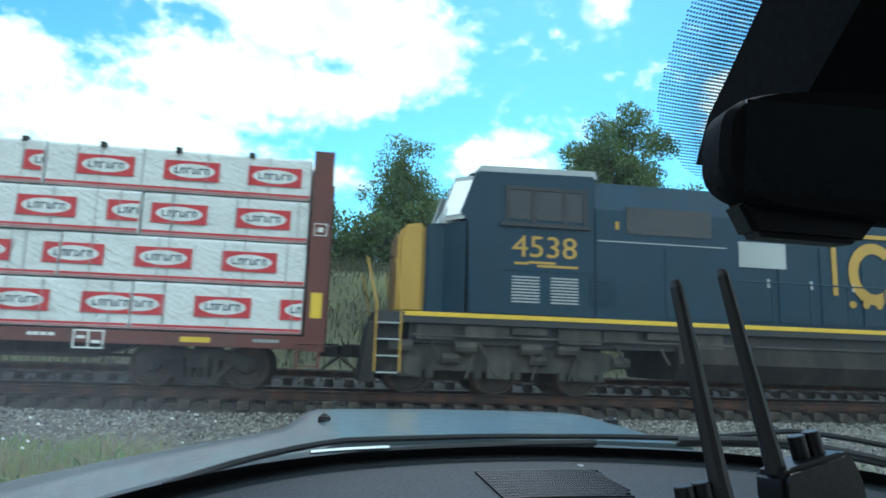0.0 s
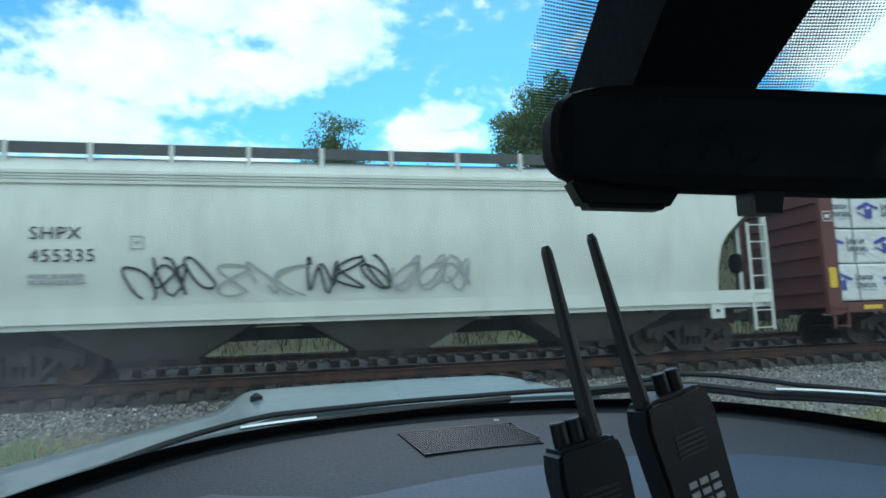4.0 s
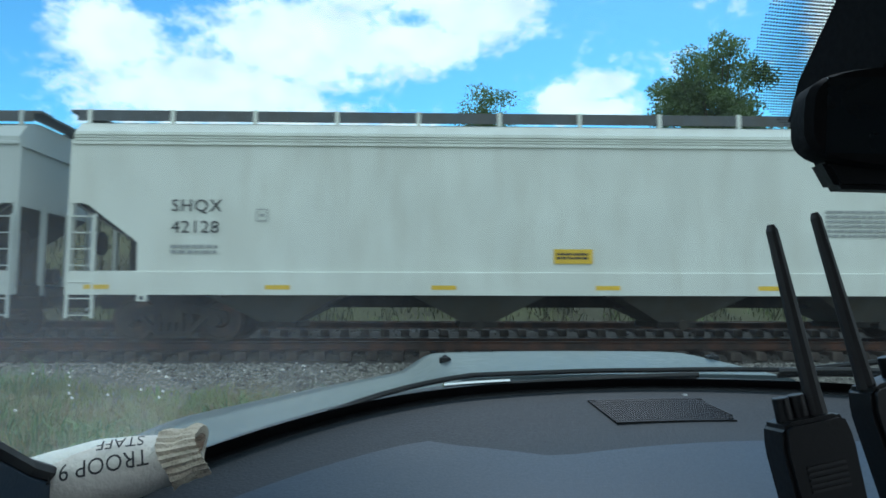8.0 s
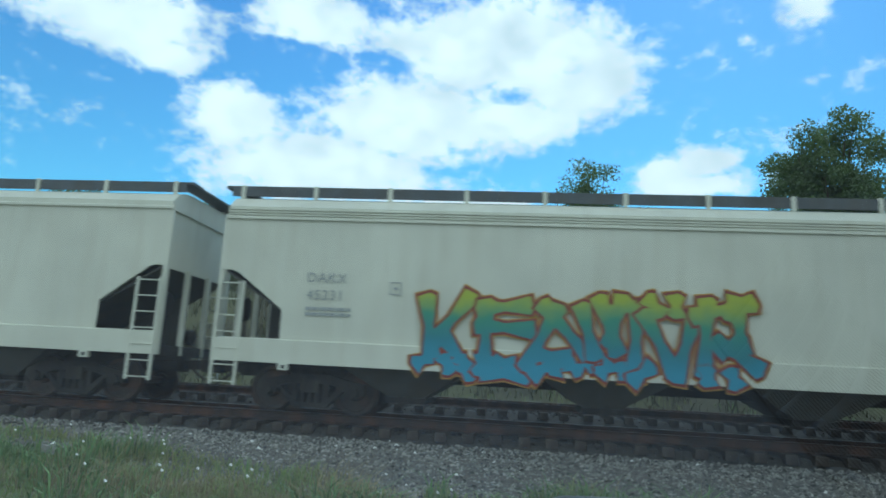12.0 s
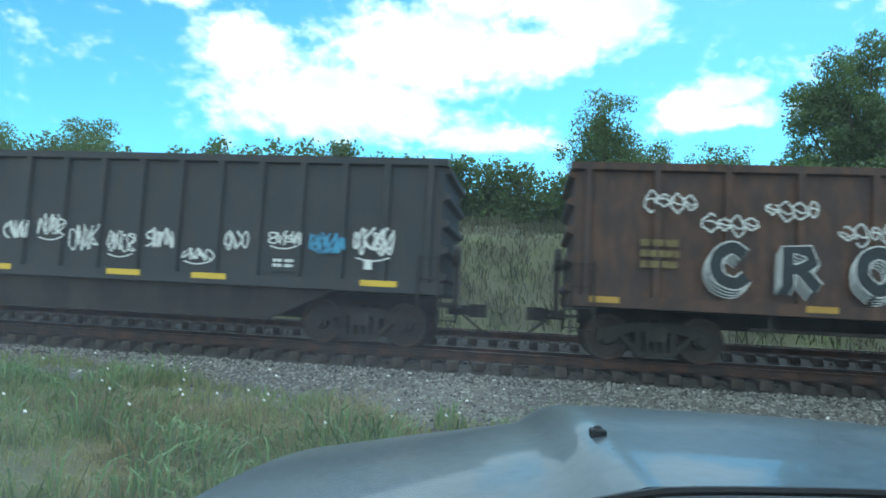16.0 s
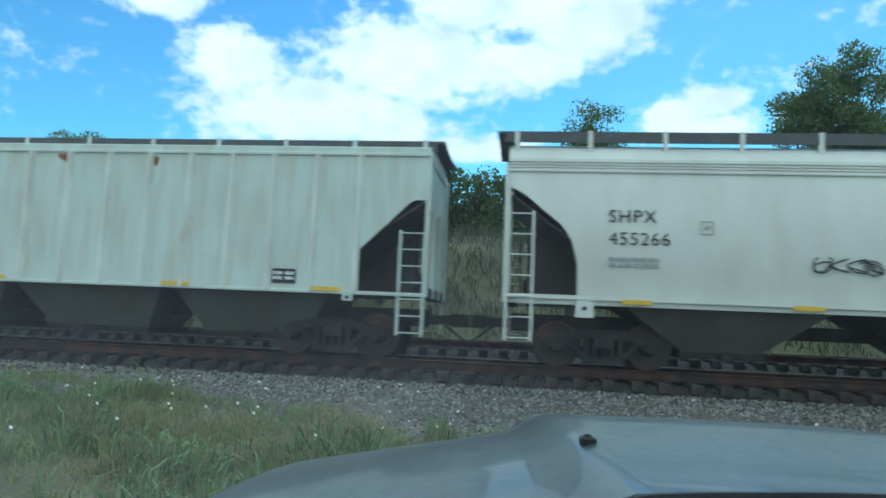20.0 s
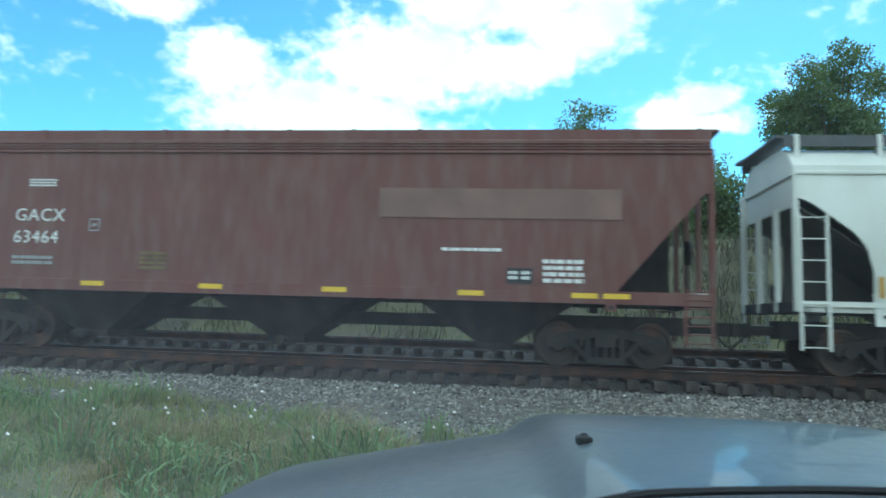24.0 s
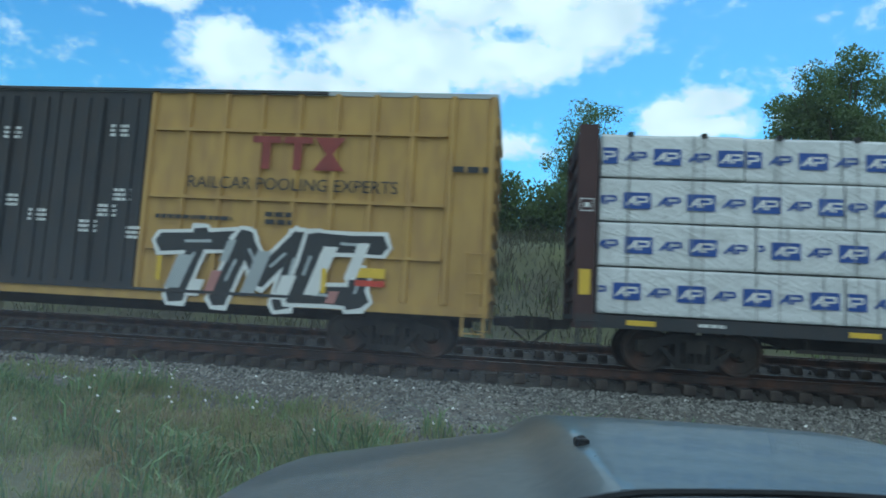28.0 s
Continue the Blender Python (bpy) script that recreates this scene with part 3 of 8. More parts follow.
def leaf_cloud(rnd, centres, count, size):
    """Small leaf cards scattered round clump centres (x, y, z, radius)."""
    n = count
    w = np.array([c[3] ** 2 for c in centres])
    pick = rnd.choice(len(centres), n, p=w / w.sum())
    c = np.array(centres)[pick]
    d = rnd.normal(size=(n, 3))
    d /= np.linalg.norm(d, axis=1)[:, None]
    r = c[:, 3:4] * (0.25 + 0.85 * rnd.random((n, 1)) ** 0.7)
    pos = c[:, :3] + d * r * np.array([1, 1, 0.85])
    a = rnd.normal(size=(n, 3))
    a /= np.linalg.norm(a, axis=1)[:, None]
    b = np.cross(a, rnd.normal(size=(n, 3)))
    b /= np.linalg.norm(b, axis=1)[:, None] + 1e-9
    s = size * (0.6 + 0.8 * rnd.random((n, 1)))
    q = np.stack([pos - a * s, pos + b * s * 0.55, pos + a * s, pos - b * s * 0.55], 1).reshape(-1, 3)
    return q, np.arange(4 * n).reshape(-1, 4)


def tree(x, y, height, width, base, seed, leaves=5000, leaf=0.16, material=None, name="tree", label="", crown_from=0.3, ragged=1.0):
    rnd = np.random.RandomState(seed)
    top = empty(name, pose(x, y, ground_height(x, y) - 0.1))
    tagged(top, label or "broad leafy deciduous tree in full green leaf", "tree", "trees behind the track")
    h = height
    bm = bmesh.new()
    r0 = 0.018 * h + 0.05
    pts = [Vector((0, 0, 0))]
    for i in range(1, 6):
        pts.append(Vector((rnd.normal() * 0.02 * h, rnd.normal() * 0.02 * h, h * 0.75 * i / 5)))
    for i in range(5):
        tube(bm, pts[i], pts[i + 1], r0 * (1 - 0.16 * i), 8, r0 * (1 - 0.16 * (i + 1)), False)
    part("trunk", bm, M_BARK, top, smooth=True)
    bm = bmesh.new()
    centres = []
    n_l = 28
    for i in range(n_l):
        t = crown_from + (0.98 - crown_from) * (i + rnd.rand()) / n_l
        a = i * 2.4 + rnd.normal() * 0.4
        up = (t - crown_from) / (1 - crown_from)
        prof = max(0.12, 1 - up ** 2.3) ** 0.55 * (0.86 + 0.14 * min(1, up * 5))
        reach = width * 0.5 * prof * (0.72 + 0.25 * rnd.rand() * ragged)
        root = pts[min(4, int(t * 0.75 / 0.75 * 4.0))]
        tip = Vector((math.cos(a) * reach, math.sin(a) * reach, h * t))
        mid = (root + tip) / 2 + Vector((0, 0, -0.04 * h))
        tube(bm, root, mid, r0 * 0.35, 6, r0 * 0.22, False)
        tube(bm, mid, tip, r0 * 0.22, 6, 0.02, False)
        for k in range(6):
            f = 0.30 + 0.72 * rnd.rand()
            p = root.lerp(tip, f) + Vector(rnd.normal(size=3) * 0.06 * width)
            p.z = min(p.z, h * 0.97)
            centres.append((*p, max(0.5, width * 0.065) + (0.25 + 0.04 * width) * rnd.rand()))
    part("limbs", bm, M_BARK, top)
    centres.append((0, 0, h * 0.93, width * 0.08))
    q, f = leaf_cloud(rnd, centres, leaves, leaf)
    q[:, 2] = np.minimum(q[:, 2], h)
    me = bpy.data.meshes.new("crown")
    me.from_pydata(q.tolist(), [], f.tolist())
    me.materials.append(material or M_LEAF)
    share("crown", me, top)
    return top


def shrub(x, y, height, width, seed, leaves=1500):
    rnd = np.random.RandomState(seed)
    top = empty("shrub", pose(x, y, ground_height(x, y) - 0.1))
    tagged(top, "dense green shrub in an overgrown hedgerow on the bank", "shrub", "hedgerow")
    bm = bmesh.new()
    centres = []
    for i in range(17):
        a = rnd.rand() * 6.28
        tip = Vector((math.cos(a) * width * 0.55 * rnd.rand(), math.sin(a) * 1.3 * rnd.rand(), height * (0.3 + 0.66 * rnd.rand())))
        tube(bm, (0.1 * math.cos(a), 0.1 * math.sin(a), 0), tip, 0.05, 5, 0.012, False)
        for f in (0.35, 0.7, 1.0):
            p = tip * f + Vector(rnd.normal(size=3) * 0.3)
            centres.append((p.x, p.y, min(p.z, height * 0.9), 0.6 + 0.6 * rnd.rand()))
    part("stems", bm, M_BARK, top)
    q, f = leaf_cloud(rnd, centres, leaves, 0.14)
    me = bpy.data.meshes.new("foliage")
    me.from_pydata(q.tolist(), [], f.tolist())
    me.materials.append(M_LEAFB)
    share("foliage", me, top)


def build_trees():
    tree(24.3, 55, 17.2, 11.6, 0, 11, 62000, 0.13, crown_from=0.36, label="large round-crowned tree with sky showing between its limbs")
    tree(62.0, 57, 17.0, 10.0, 0, 12, 30000, 0.14, crown_from=0.3, label="tall tree whose crown merges with its neighbour")
    tree(4.1, 45, 9.9, 5.6, 0, 13, 22000, 0.095, crown_from=0.25, ragged=1.6, label="slender ragged tree standing above the hedgerow")
    tree(8.0, 47, 7.6, 5.5, 0, 14, 14000, 0.095, crown_from=0.2, label="low spreading tree with feathery foliage")
    tree(12.0, 46, 6.9, 5.5, 0, 15, 14000, 0.095, crown_from=0.15)
    tree(-33.0, 45, 8.2, 6.0, 0, 16, 14000, 0.105, crown_from=0.2, label="rounded tree above the bank")
    tree(-41.0, 45, 8.0, 6.5, 0, 17, 14000, 0.105, crown_from=0.2, label="rounded tree above the bank")
    tree(-58.0, 50, 10.0, 9.0, 0, 19, 3000, 0.2)
    rnd = random.Random(4)
    x = -70.0
    while x < 62:
        shrub(x, 41 + rnd.uniform(-2, 3), rnd.uniform(4.2, 5.6), rnd.uniform(3.4, 5.0), int(x * 10) + 900, 5000)
        x += rnd.uniform(1.3, 2.3)


def build_track(across, height, single, label):
    top = empty("railway_track", pose(0, across, height))
    tagged(top, label + " railway track of steel rails on timber ties", "track", kind="structure")
    prof = [(-0.075, -0.185), (0.075, -0.185), (0.075, -0.172), (0.012, -0.155), (0.01, -0.045), (0.036, -0.035), (0.036, -0.004), (0.03, 0), (-0.03, 0), (-0.036, -0.004), (-0.036, -0.035), (-0.01, -0.045), (-0.012, -0.155), (-0.075, -0.172)]
    for s in (-1, 1):
        bm = bmesh.new()
        prism(bm, [(y + s * 0.755, z) for y, z in prof], -700, 700, "x")
        ob = part("rail", bm, [M_RAIL, M_RAILTOP], top)
        for p in ob.data.polygons:
            if p.normal.z > 0.9 and p.center.z > -0.01:
                p.material_index = 1
    bm = bmesh.new()
    prism(bm, [(-1.55, -0.45), (-1.3, -0.42), (-1.05, -0.27), (1.05, -0.27), (1.3, -0.42), (1.55, -0.45), (2.6, -0.95), (-5.3 if height < 0.1 else -2.4, -0.95)], -700, 700, "x")
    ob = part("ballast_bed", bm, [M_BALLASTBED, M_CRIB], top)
    # darkened stone between the ties and on the whole far bed
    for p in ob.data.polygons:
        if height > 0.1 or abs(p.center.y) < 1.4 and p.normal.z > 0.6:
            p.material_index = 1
    # ties: those the camera passes are single pieces
    meshes = []
    rnd = random.Random(3)
    for k in range(4):
        bm = bmesh.new()
        box(bm, -0.115, 0.115, -1.3, 1.3, -0.37, -0.185)
        for v in bm.verts:
            v.co += Vector((rnd.uniform(-0.012, 0.012), rnd.uniform(-0.03, 0.03), rnd.uniform(-0.008, 0.004)))
        bevel(bm, 0.012, 1)
        meshes.append(finish(bm, "tie", M_TIE))
    pm = bmesh.new()
    box(pm, -0.1, 0.1, -0.13, 0.13, -0.184, -0.168)
    plate_me = finish(pm, "tie_plate", M_RAIL)
    rest = bmesh.new()
    i = -1250
    while i < 1250:
        x = i * 0.54
        if abs(x) < single:
            t = share("tie", meshes[i % 4], top, pose(x + rnd.uniform(-0.02, 0.02), rnd.uniform(-0.06, 0.06), 0, 0, 0, rnd.uniform(-1.2, 1.2)))
        else:
            box(rest, x - 0.115, x + 0.115, -1.3, 1.3, -0.37, -0.185)
        i += 1
    ob = part("far_ties", rest, M_TIE, top)
    tagged(ob, "timber ties farther along the line", kind="stuff")
    pl = bmesh.new()
    for i in range(-45, 46):
        for s in (-0.755, 0.755):
            box(pl, i * 0.54 - 0.1, i * 0.54 + 0.1, s - 0.15, s + 0.15, -0.186, -0.166)
            for q in (-0.11, 0.11):
                box(pl, i * 0.54 - 0.02, i * 0.54 + 0.02, s + q - 0.02, s + q + 0.02, -0.166, -0.14)
    tagged(part("tie_plates", pl, M_RAIL, top), "rusty plates and spikes under the rails", kind="stuff")


def build_ballast():
    rnd = np.random.RandomState(5)

    def stones(n, x0, x1, y0, y1, lo, hi, name, material, label, bedz):
        oct_v = np.array([(1, 0, 0), (-1, 0, 0), (0, 1, 0), (0, -1, 0), (0, 0, 1), (0, 0, -1)], float)
        oct_f = np.array([(0, 2, 4), (2, 1, 4), (1, 3, 4), (3, 0, 4), (2, 0, 5), (1, 2, 5), (3, 1, 5), (0, 3, 5)])
        x, y = rnd.uniform(x0, x1, n), rnd.uniform(y0, y1, n)
        s = rnd.uniform(lo, hi, n)
        z = np.array([bedz(a, b) for a, b in zip(x, y)])
        v = oct_v[None] * (s[:, None, None] * rnd.uniform(0.55, 1.25, (n, 6, 1)))
        a = rnd.uniform(0, 6.28, n)
        c, sn = np.cos(a)[:, None], np.sin(a)[:, None]
        vx, vy, vz = v[..., 0] + rnd.normal(size=(n, 6)) * s[:, None] * 0.25, v[..., 1] + rnd.normal(size=(n, 6)) * s[:, None] * 0.25, v[..., 2] * 0.75
        p = np.stack([vx * c - vy * sn + x[:, None], vx * sn + vy * c + y[:, None], vz + z[:, None] + s[:, None] * 0.25], -1).reshape(-1, 3)
        f = (oct_f[None] + 6 * np.arange(n)[:, None, None]).reshape(-1, 3)
        me = bpy.data.meshes.new(name)
        me.from_pydata(p.tolist(), [], f.tolist())
        me.materials.append(material)
        tagged(new(name, me), label, "ballast", kind="stuff")

    def bed(x, y):
        d = abs(y - TRACK_Y)
        if d < 1.05:
            return -0.27
        if d < 1.3:
            return -0.27 - (d - 1.05) * 0.6
        return max(-0.42 - (d - 1.3) * 0.53 / (2.9 if y > TRACK_Y else 4.0), ground_height(x, y) - 0.02)

    def edge(x, y):
        e = stone_edge(x) - 0.3 + 0.5 * noise.noise(Vector((x * 0.9, y * 0.9, 7)))
        return bed(x, y) - (0.12 if y < e else 0.0)
    stones(52000, -17, 15, 8.2, 13.82, 0.02, 0.055, "ballast_stones", M_STONE, "loose grey crushed-stone ballast on the shoulder", edge)
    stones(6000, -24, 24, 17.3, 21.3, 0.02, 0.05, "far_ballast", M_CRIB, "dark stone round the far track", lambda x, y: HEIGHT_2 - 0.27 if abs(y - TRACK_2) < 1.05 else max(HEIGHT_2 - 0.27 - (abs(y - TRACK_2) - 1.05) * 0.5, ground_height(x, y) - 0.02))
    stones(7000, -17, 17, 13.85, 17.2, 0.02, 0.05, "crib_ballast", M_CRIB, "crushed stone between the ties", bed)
    stones(130, -14, 14, 8.6, 13.9, 0.025, 0.055, "pale_stones", M_STONEW, "scattered white stones and litter in the ballast", lambda x, y: bed(x, y) if y > stone_edge(x) + 0.4 else -3.0)


def build_grass():
    rnd = np.random.RandomState(8)

    def blades(n, x0, x1, yf, h0, h1, w, name, material, label, keep=None, droop=0.22):
        """Bent blades of three joints, thicker in clumps."""
        x = rnd.uniform(x0, x1, n)
        y = yf(n)
        cl = np.array([noise.noise(Vector((a * 0.8, b * 0.8, 3))) + 0.45 * noise.noise(Vector((a * 3.1, b * 3.1, 5))) for a, b in zip(x, y)])
        k = rnd.uniform(-0.55, 0.6, n) < cl + (0.25 if keep is None else keep(x, y))
        x, y, cl = x[k], y[k], cl[k]
        n = len(x)
        z = np.array([ground_height(a, b) for a, b in zip(x, y)])
        h = rnd.uniform(h0, h1, n) * (0.45 + 1.25 * np.clip(cl + 0.3, 0, 1))
        a = rnd.uniform(0, 6.28, n)
        lean = rnd.normal(size=(n, 2)) * droop * h[:, None]
        dx, dy = np.cos(a) * w, np.sin(a) * w
        base = np.stack([x, y, z - 0.02], -1)
        off = np.stack([dx, dy, 0 * dx], -1)
        mid = base + np.stack([lean[:, 0] * 0.3, lean[:, 1] * 0.3, h * 0.6], -1)
        tip = base + np.stack([lean[:, 0], lean[:, 1], h * (1 - 0.5 * droop)], -1)
        v = np.stack([base - off, base + off, mid + off * 0.8, mid - off * 0.8, tip], 1).reshape(-1, 3)
        i = 5 * np.arange(n)[:, None]
        me = bpy.data.meshes.new(name)
        me.from_pydata(v.tolist(), [], (i + [0, 1, 2, 3]).tolist() + (i + [3, 2, 4]).tolist())
        me.materials.append(material)
        tagged(new(name, me), label, "grass", kind="stuff")
    near = lambda n: 12.3 - np.abs(rnd.normal(size=n)) * 3.4

    def turf(x, y):
        e = np.array([stone_edge(a) for a in x])
        return np.where(y > e + 1.3, -2.0, np.where(y > e + 0.1, -0.38, 0.35))
    close = lambda n: 12.6 - rnd.random(n) ** 1.2 * 7.6
    blades(110000, -12.5, 5, close, 0.08, 0.36, 0.0075, "grass", M_GRASS, "tall uncut green grass beside the ballast", turf, 0.6)
    tuft = lambda x, y: np.array([1.1 * noise.noise(Vector((a * 0.55, b * 0.55, 9))) - 0.55 for a, b in zip(x, y)]) + np.minimum(0, turf(x, y))
    blades(60000, -12.5, 5, close, 0.25, 0.55, 0.011, "weed_tufts", M_WEED, "taller coarse tufts of darker green weeds in the grass", tuft, 0.5)
    blades(50000, -12.5, 5, close, 0.25, 0.60, 0.005, "seed_stalks", M_STRAW, "pale seeding grass stalks in patches", lambda x, y: tuft(x + 40, y), 0.35)
    blades(16000, -60, 30, near, 0.12, 0.36, 0.010, "outer_grass", M_GRASS, "uncut green grass along the verge", turf, 0.45)
    blades(17000, -12.5, 6, close, 0.2, 0.46, 0.0042, "dry_grass", M_STRAW, "dry straw-coloured stalks among the grass", turf, 0.5)
    bank = lambda n: rnd.uniform(21.9, 34, n)
    blades(60000, -45, 45, bank, 0.15, 0.75, 0.02, "bank_grass", M_BANKWEED, "dry tan weeds covering the bank", droop=0.5)
    blades(9000, -45, 45, lambda n: rnd.uniform(21.7, 26, n), 0.12, 0.4, 0.012, "verge_grass", M_GRASS, "green grass on the far verge")
    # white flower heads on stalks
    bm = bmesh.new()
    for _ in range(32):
        x = rnd.uniform(-12, 2)
        y = stone_edge(x) + 0.2 - abs(rnd.normal()) * 1.6
        z = ground_height(x, y) + rnd.uniform(0.3, 0.5)
        tube(bm, (x, y, z), (x + 0.01, y, z + 0.012), 0.014, 6, 0.02)
    tagged(part("wild_flowers", bm, M_STONEW), "flat white wild flower heads above the grass", kind="stuff")["category"] = "flowers"


build_ground()
build_trees()
TRACK_2, HEIGHT_2 = 19.6, 0.30
build_track(TRACK_Y, 0, 24, "near")
build_track(TRACK_2, HEIGHT_2, 18, "farther, slightly higher")
build_ballast()
build_grass()

# ---------------------------------------------------------------- rolling stock
SHARED = {}
CARS = []            # (thing, place along the train)
AXLES = []           # (wheelset, thing, turn per metre)


def cached(key, make):
    if key not in SHARED:
        SHARED[key] = make()
    return SHARED[key]


def wheel_mesh(r=0.457):
    def make():
        bm = bmesh.new()
        tube(bm, (0, -0.9, 0), (0, 0.9, 0), 0.08, 10)
        for s in (-1, 1):
            prof = [(s * 0.70, r - 0.02), (s * 0.70, r + 0.025), (s * 0.73, r), (s * 0.83, r - 0.008), (s * 0.83, r - 0.07), (s * 0.80, r - 0.085), (s * 0.785, 0.17), (s * 0.84, 0.14), (s * 0.84, 0.02)]
            n = 28
            rings = [[bm.verts.new((math.sin(6.28319 * i / n) * rr, y, math.cos(6.28319 * i / n) * rr)) for i in range(n)] for y, rr in prof]
            for a, b in zip(rings, rings[1:]):
                for i in range(n):
                    bm.faces.new((a[i], a[(i + 1) % n], b[(i + 1) % n], b[i]))
            for i in range(5):
                t = 6.28319 * i / 5
                tube(bm, (math.sin(t) * 0.27, s * 0.79, math.cos(t) * 0.27), (math.sin(t) * 0.27, s * 0.81, math.cos(t) * 0.27), 0.035, 6)
            tube(bm, (0, s * 0.84, 0), (0, s * 1.06, 0), 0.075, 10)
        return finish(bm, "wheelset", M_WHEEL, True)
    return cached(("wheel", r), make)


def frame_mesh():
    def make():
        bm = bmesh.new()
        # cast side frame with its two windows, drawn as an arch and a tie bar
        top = [(-1.12, 0.40), (-1.12, 0.62), (-0.75, 0.70), (-0.40, 0.78), (0.40, 0.78), (0.75, 0.70), (1.12, 0.62), (1.12, 0.40), (0.72, 0.40), (0.70, 0.52), (0.38, 0.60), (-0.38, 0.60), (-0.70, 0.52), (-0.72, 0.40)]
        prism(bm, top, -0.08, 0.08)
        prism(bm, [(-0.72, 0.52), (-0.60, 0.52), (-0.28, 0.22), (0.28, 0.22), (0.60, 0.52), (0.72, 0.52), (0.34, 0.12), (-0.34, 0.12)], -0.08, 0.08)
        for s in (-0.33, 0.33):
            box(bm, s - 0.06, s + 0.06, -0.08, 0.08, 0.2, 0.64)
        for s in (-0.16, 0, 0.16):
            tube(bm, (s, 0, 0.22), (s, 0, 0.52), 0.07, 8)
        for s in (-0.9, 0.9):
            tube(bm, (s, -0.16, 0.457), (s, 0.08, 0.457), 0.11, 10)
        return finish(bm, "side_frame", M_UNDER)
    return cached("frame", make)


def bolster_mesh():
    def make():
        bm = bmesh.new()
        box(bm, -0.2, 0.2, -1.15, 1.15, 0.42, 0.68)
        tube(bm, (0, 0, 0.6), (0, 0, 0.85), 0.3, 12)
        for s in (-1, 1):
            box(bm, s * 0.36 - 0.05, s * 0.36 + 0.05, -0.9, 0.9, 0.3, 0.42)
        return finish(bm, "truck", M_UNDER)
    return cached("bolster", make)


def truck(car, x):
    t = share("truck", bolster_mesh(), car, pose(x, 0, 0))
    for s in (-1, 1):
        share("side_frame", frame_mesh(), t, pose(0, s * 1.0, 0))
    for a in (-0.9, 0.9):
        w = share("wheelset", wheel_mesh(), t, pose(a, 0, 0.457))
        AXLES.append((w, car, 1 / 0.457))


def coupler(car, x, d):
    def make():
        bm = bmesh.new()
        box(bm, -0.05, 0.45, -0.07, 0.07, 0.74, 0.94)
        prism(bm, [(0.40, -0.16), (0.62, -0.20), (0.78, -0.08), (0.70, 0.02), (0.78, 0.16), (0.62, 0.2), (0.40, 0.14)], 0.70, 0.98, "z")
        tube(bm, (0.3, -0.35, 0.75), (0.72, -0.3, 0.42), 0.03, 6)
        tube(bm, (0.0, -1.3, 0.9), (0.35, -0.1, 0.95), 0.012, 5)
        bevel(bm, 0.01, 1)
        return finish(bm, "coupler", M_UNDER)
    share("coupler", cached("coupler", make), car, pose(x, 0, 0, 0, 0, 0 if d > 0 else 180))


def ladder_mesh(w, z0, z1, n, material):
    def make():
        bm = bmesh.new()
        for s in (0, w):
            box(bm, s - 0.025, s + 0.025, -0.025, 0.025, z0, z1)
        for i in range(n):
            z = z0 + 0.06 + (z1 - z0 - 0.12) * i / (n - 1)
            tube(bm, (0, -0.02, z), (w, -0.02, z), 0.014, 6)
        return finish(bm, "ladder", material)
    return cached(("ladder", w, z0, z1, n, material.name), make)


def make_car(name, label, category, left, right):
    car = empty(name, pose((left + right) / 2, TRACK_Y, 0))
    tagged(car, label, category, "cars of the freight train")
    CARS.append((car, (left + right) / 2))
    return car, right - left


def side_skin(xs, low, top, yprof, rows, side):
    """A car side as one thin slab: its lower edge may rise towards the ends."""
    grid = []
    for r in range(rows + 1):
        line = []
        for x in xs:
            z = low(x) + (top - low(x)) * r / rows
            line.append((x, side * yprof(z), z))
        grid.append(line)
    return grid


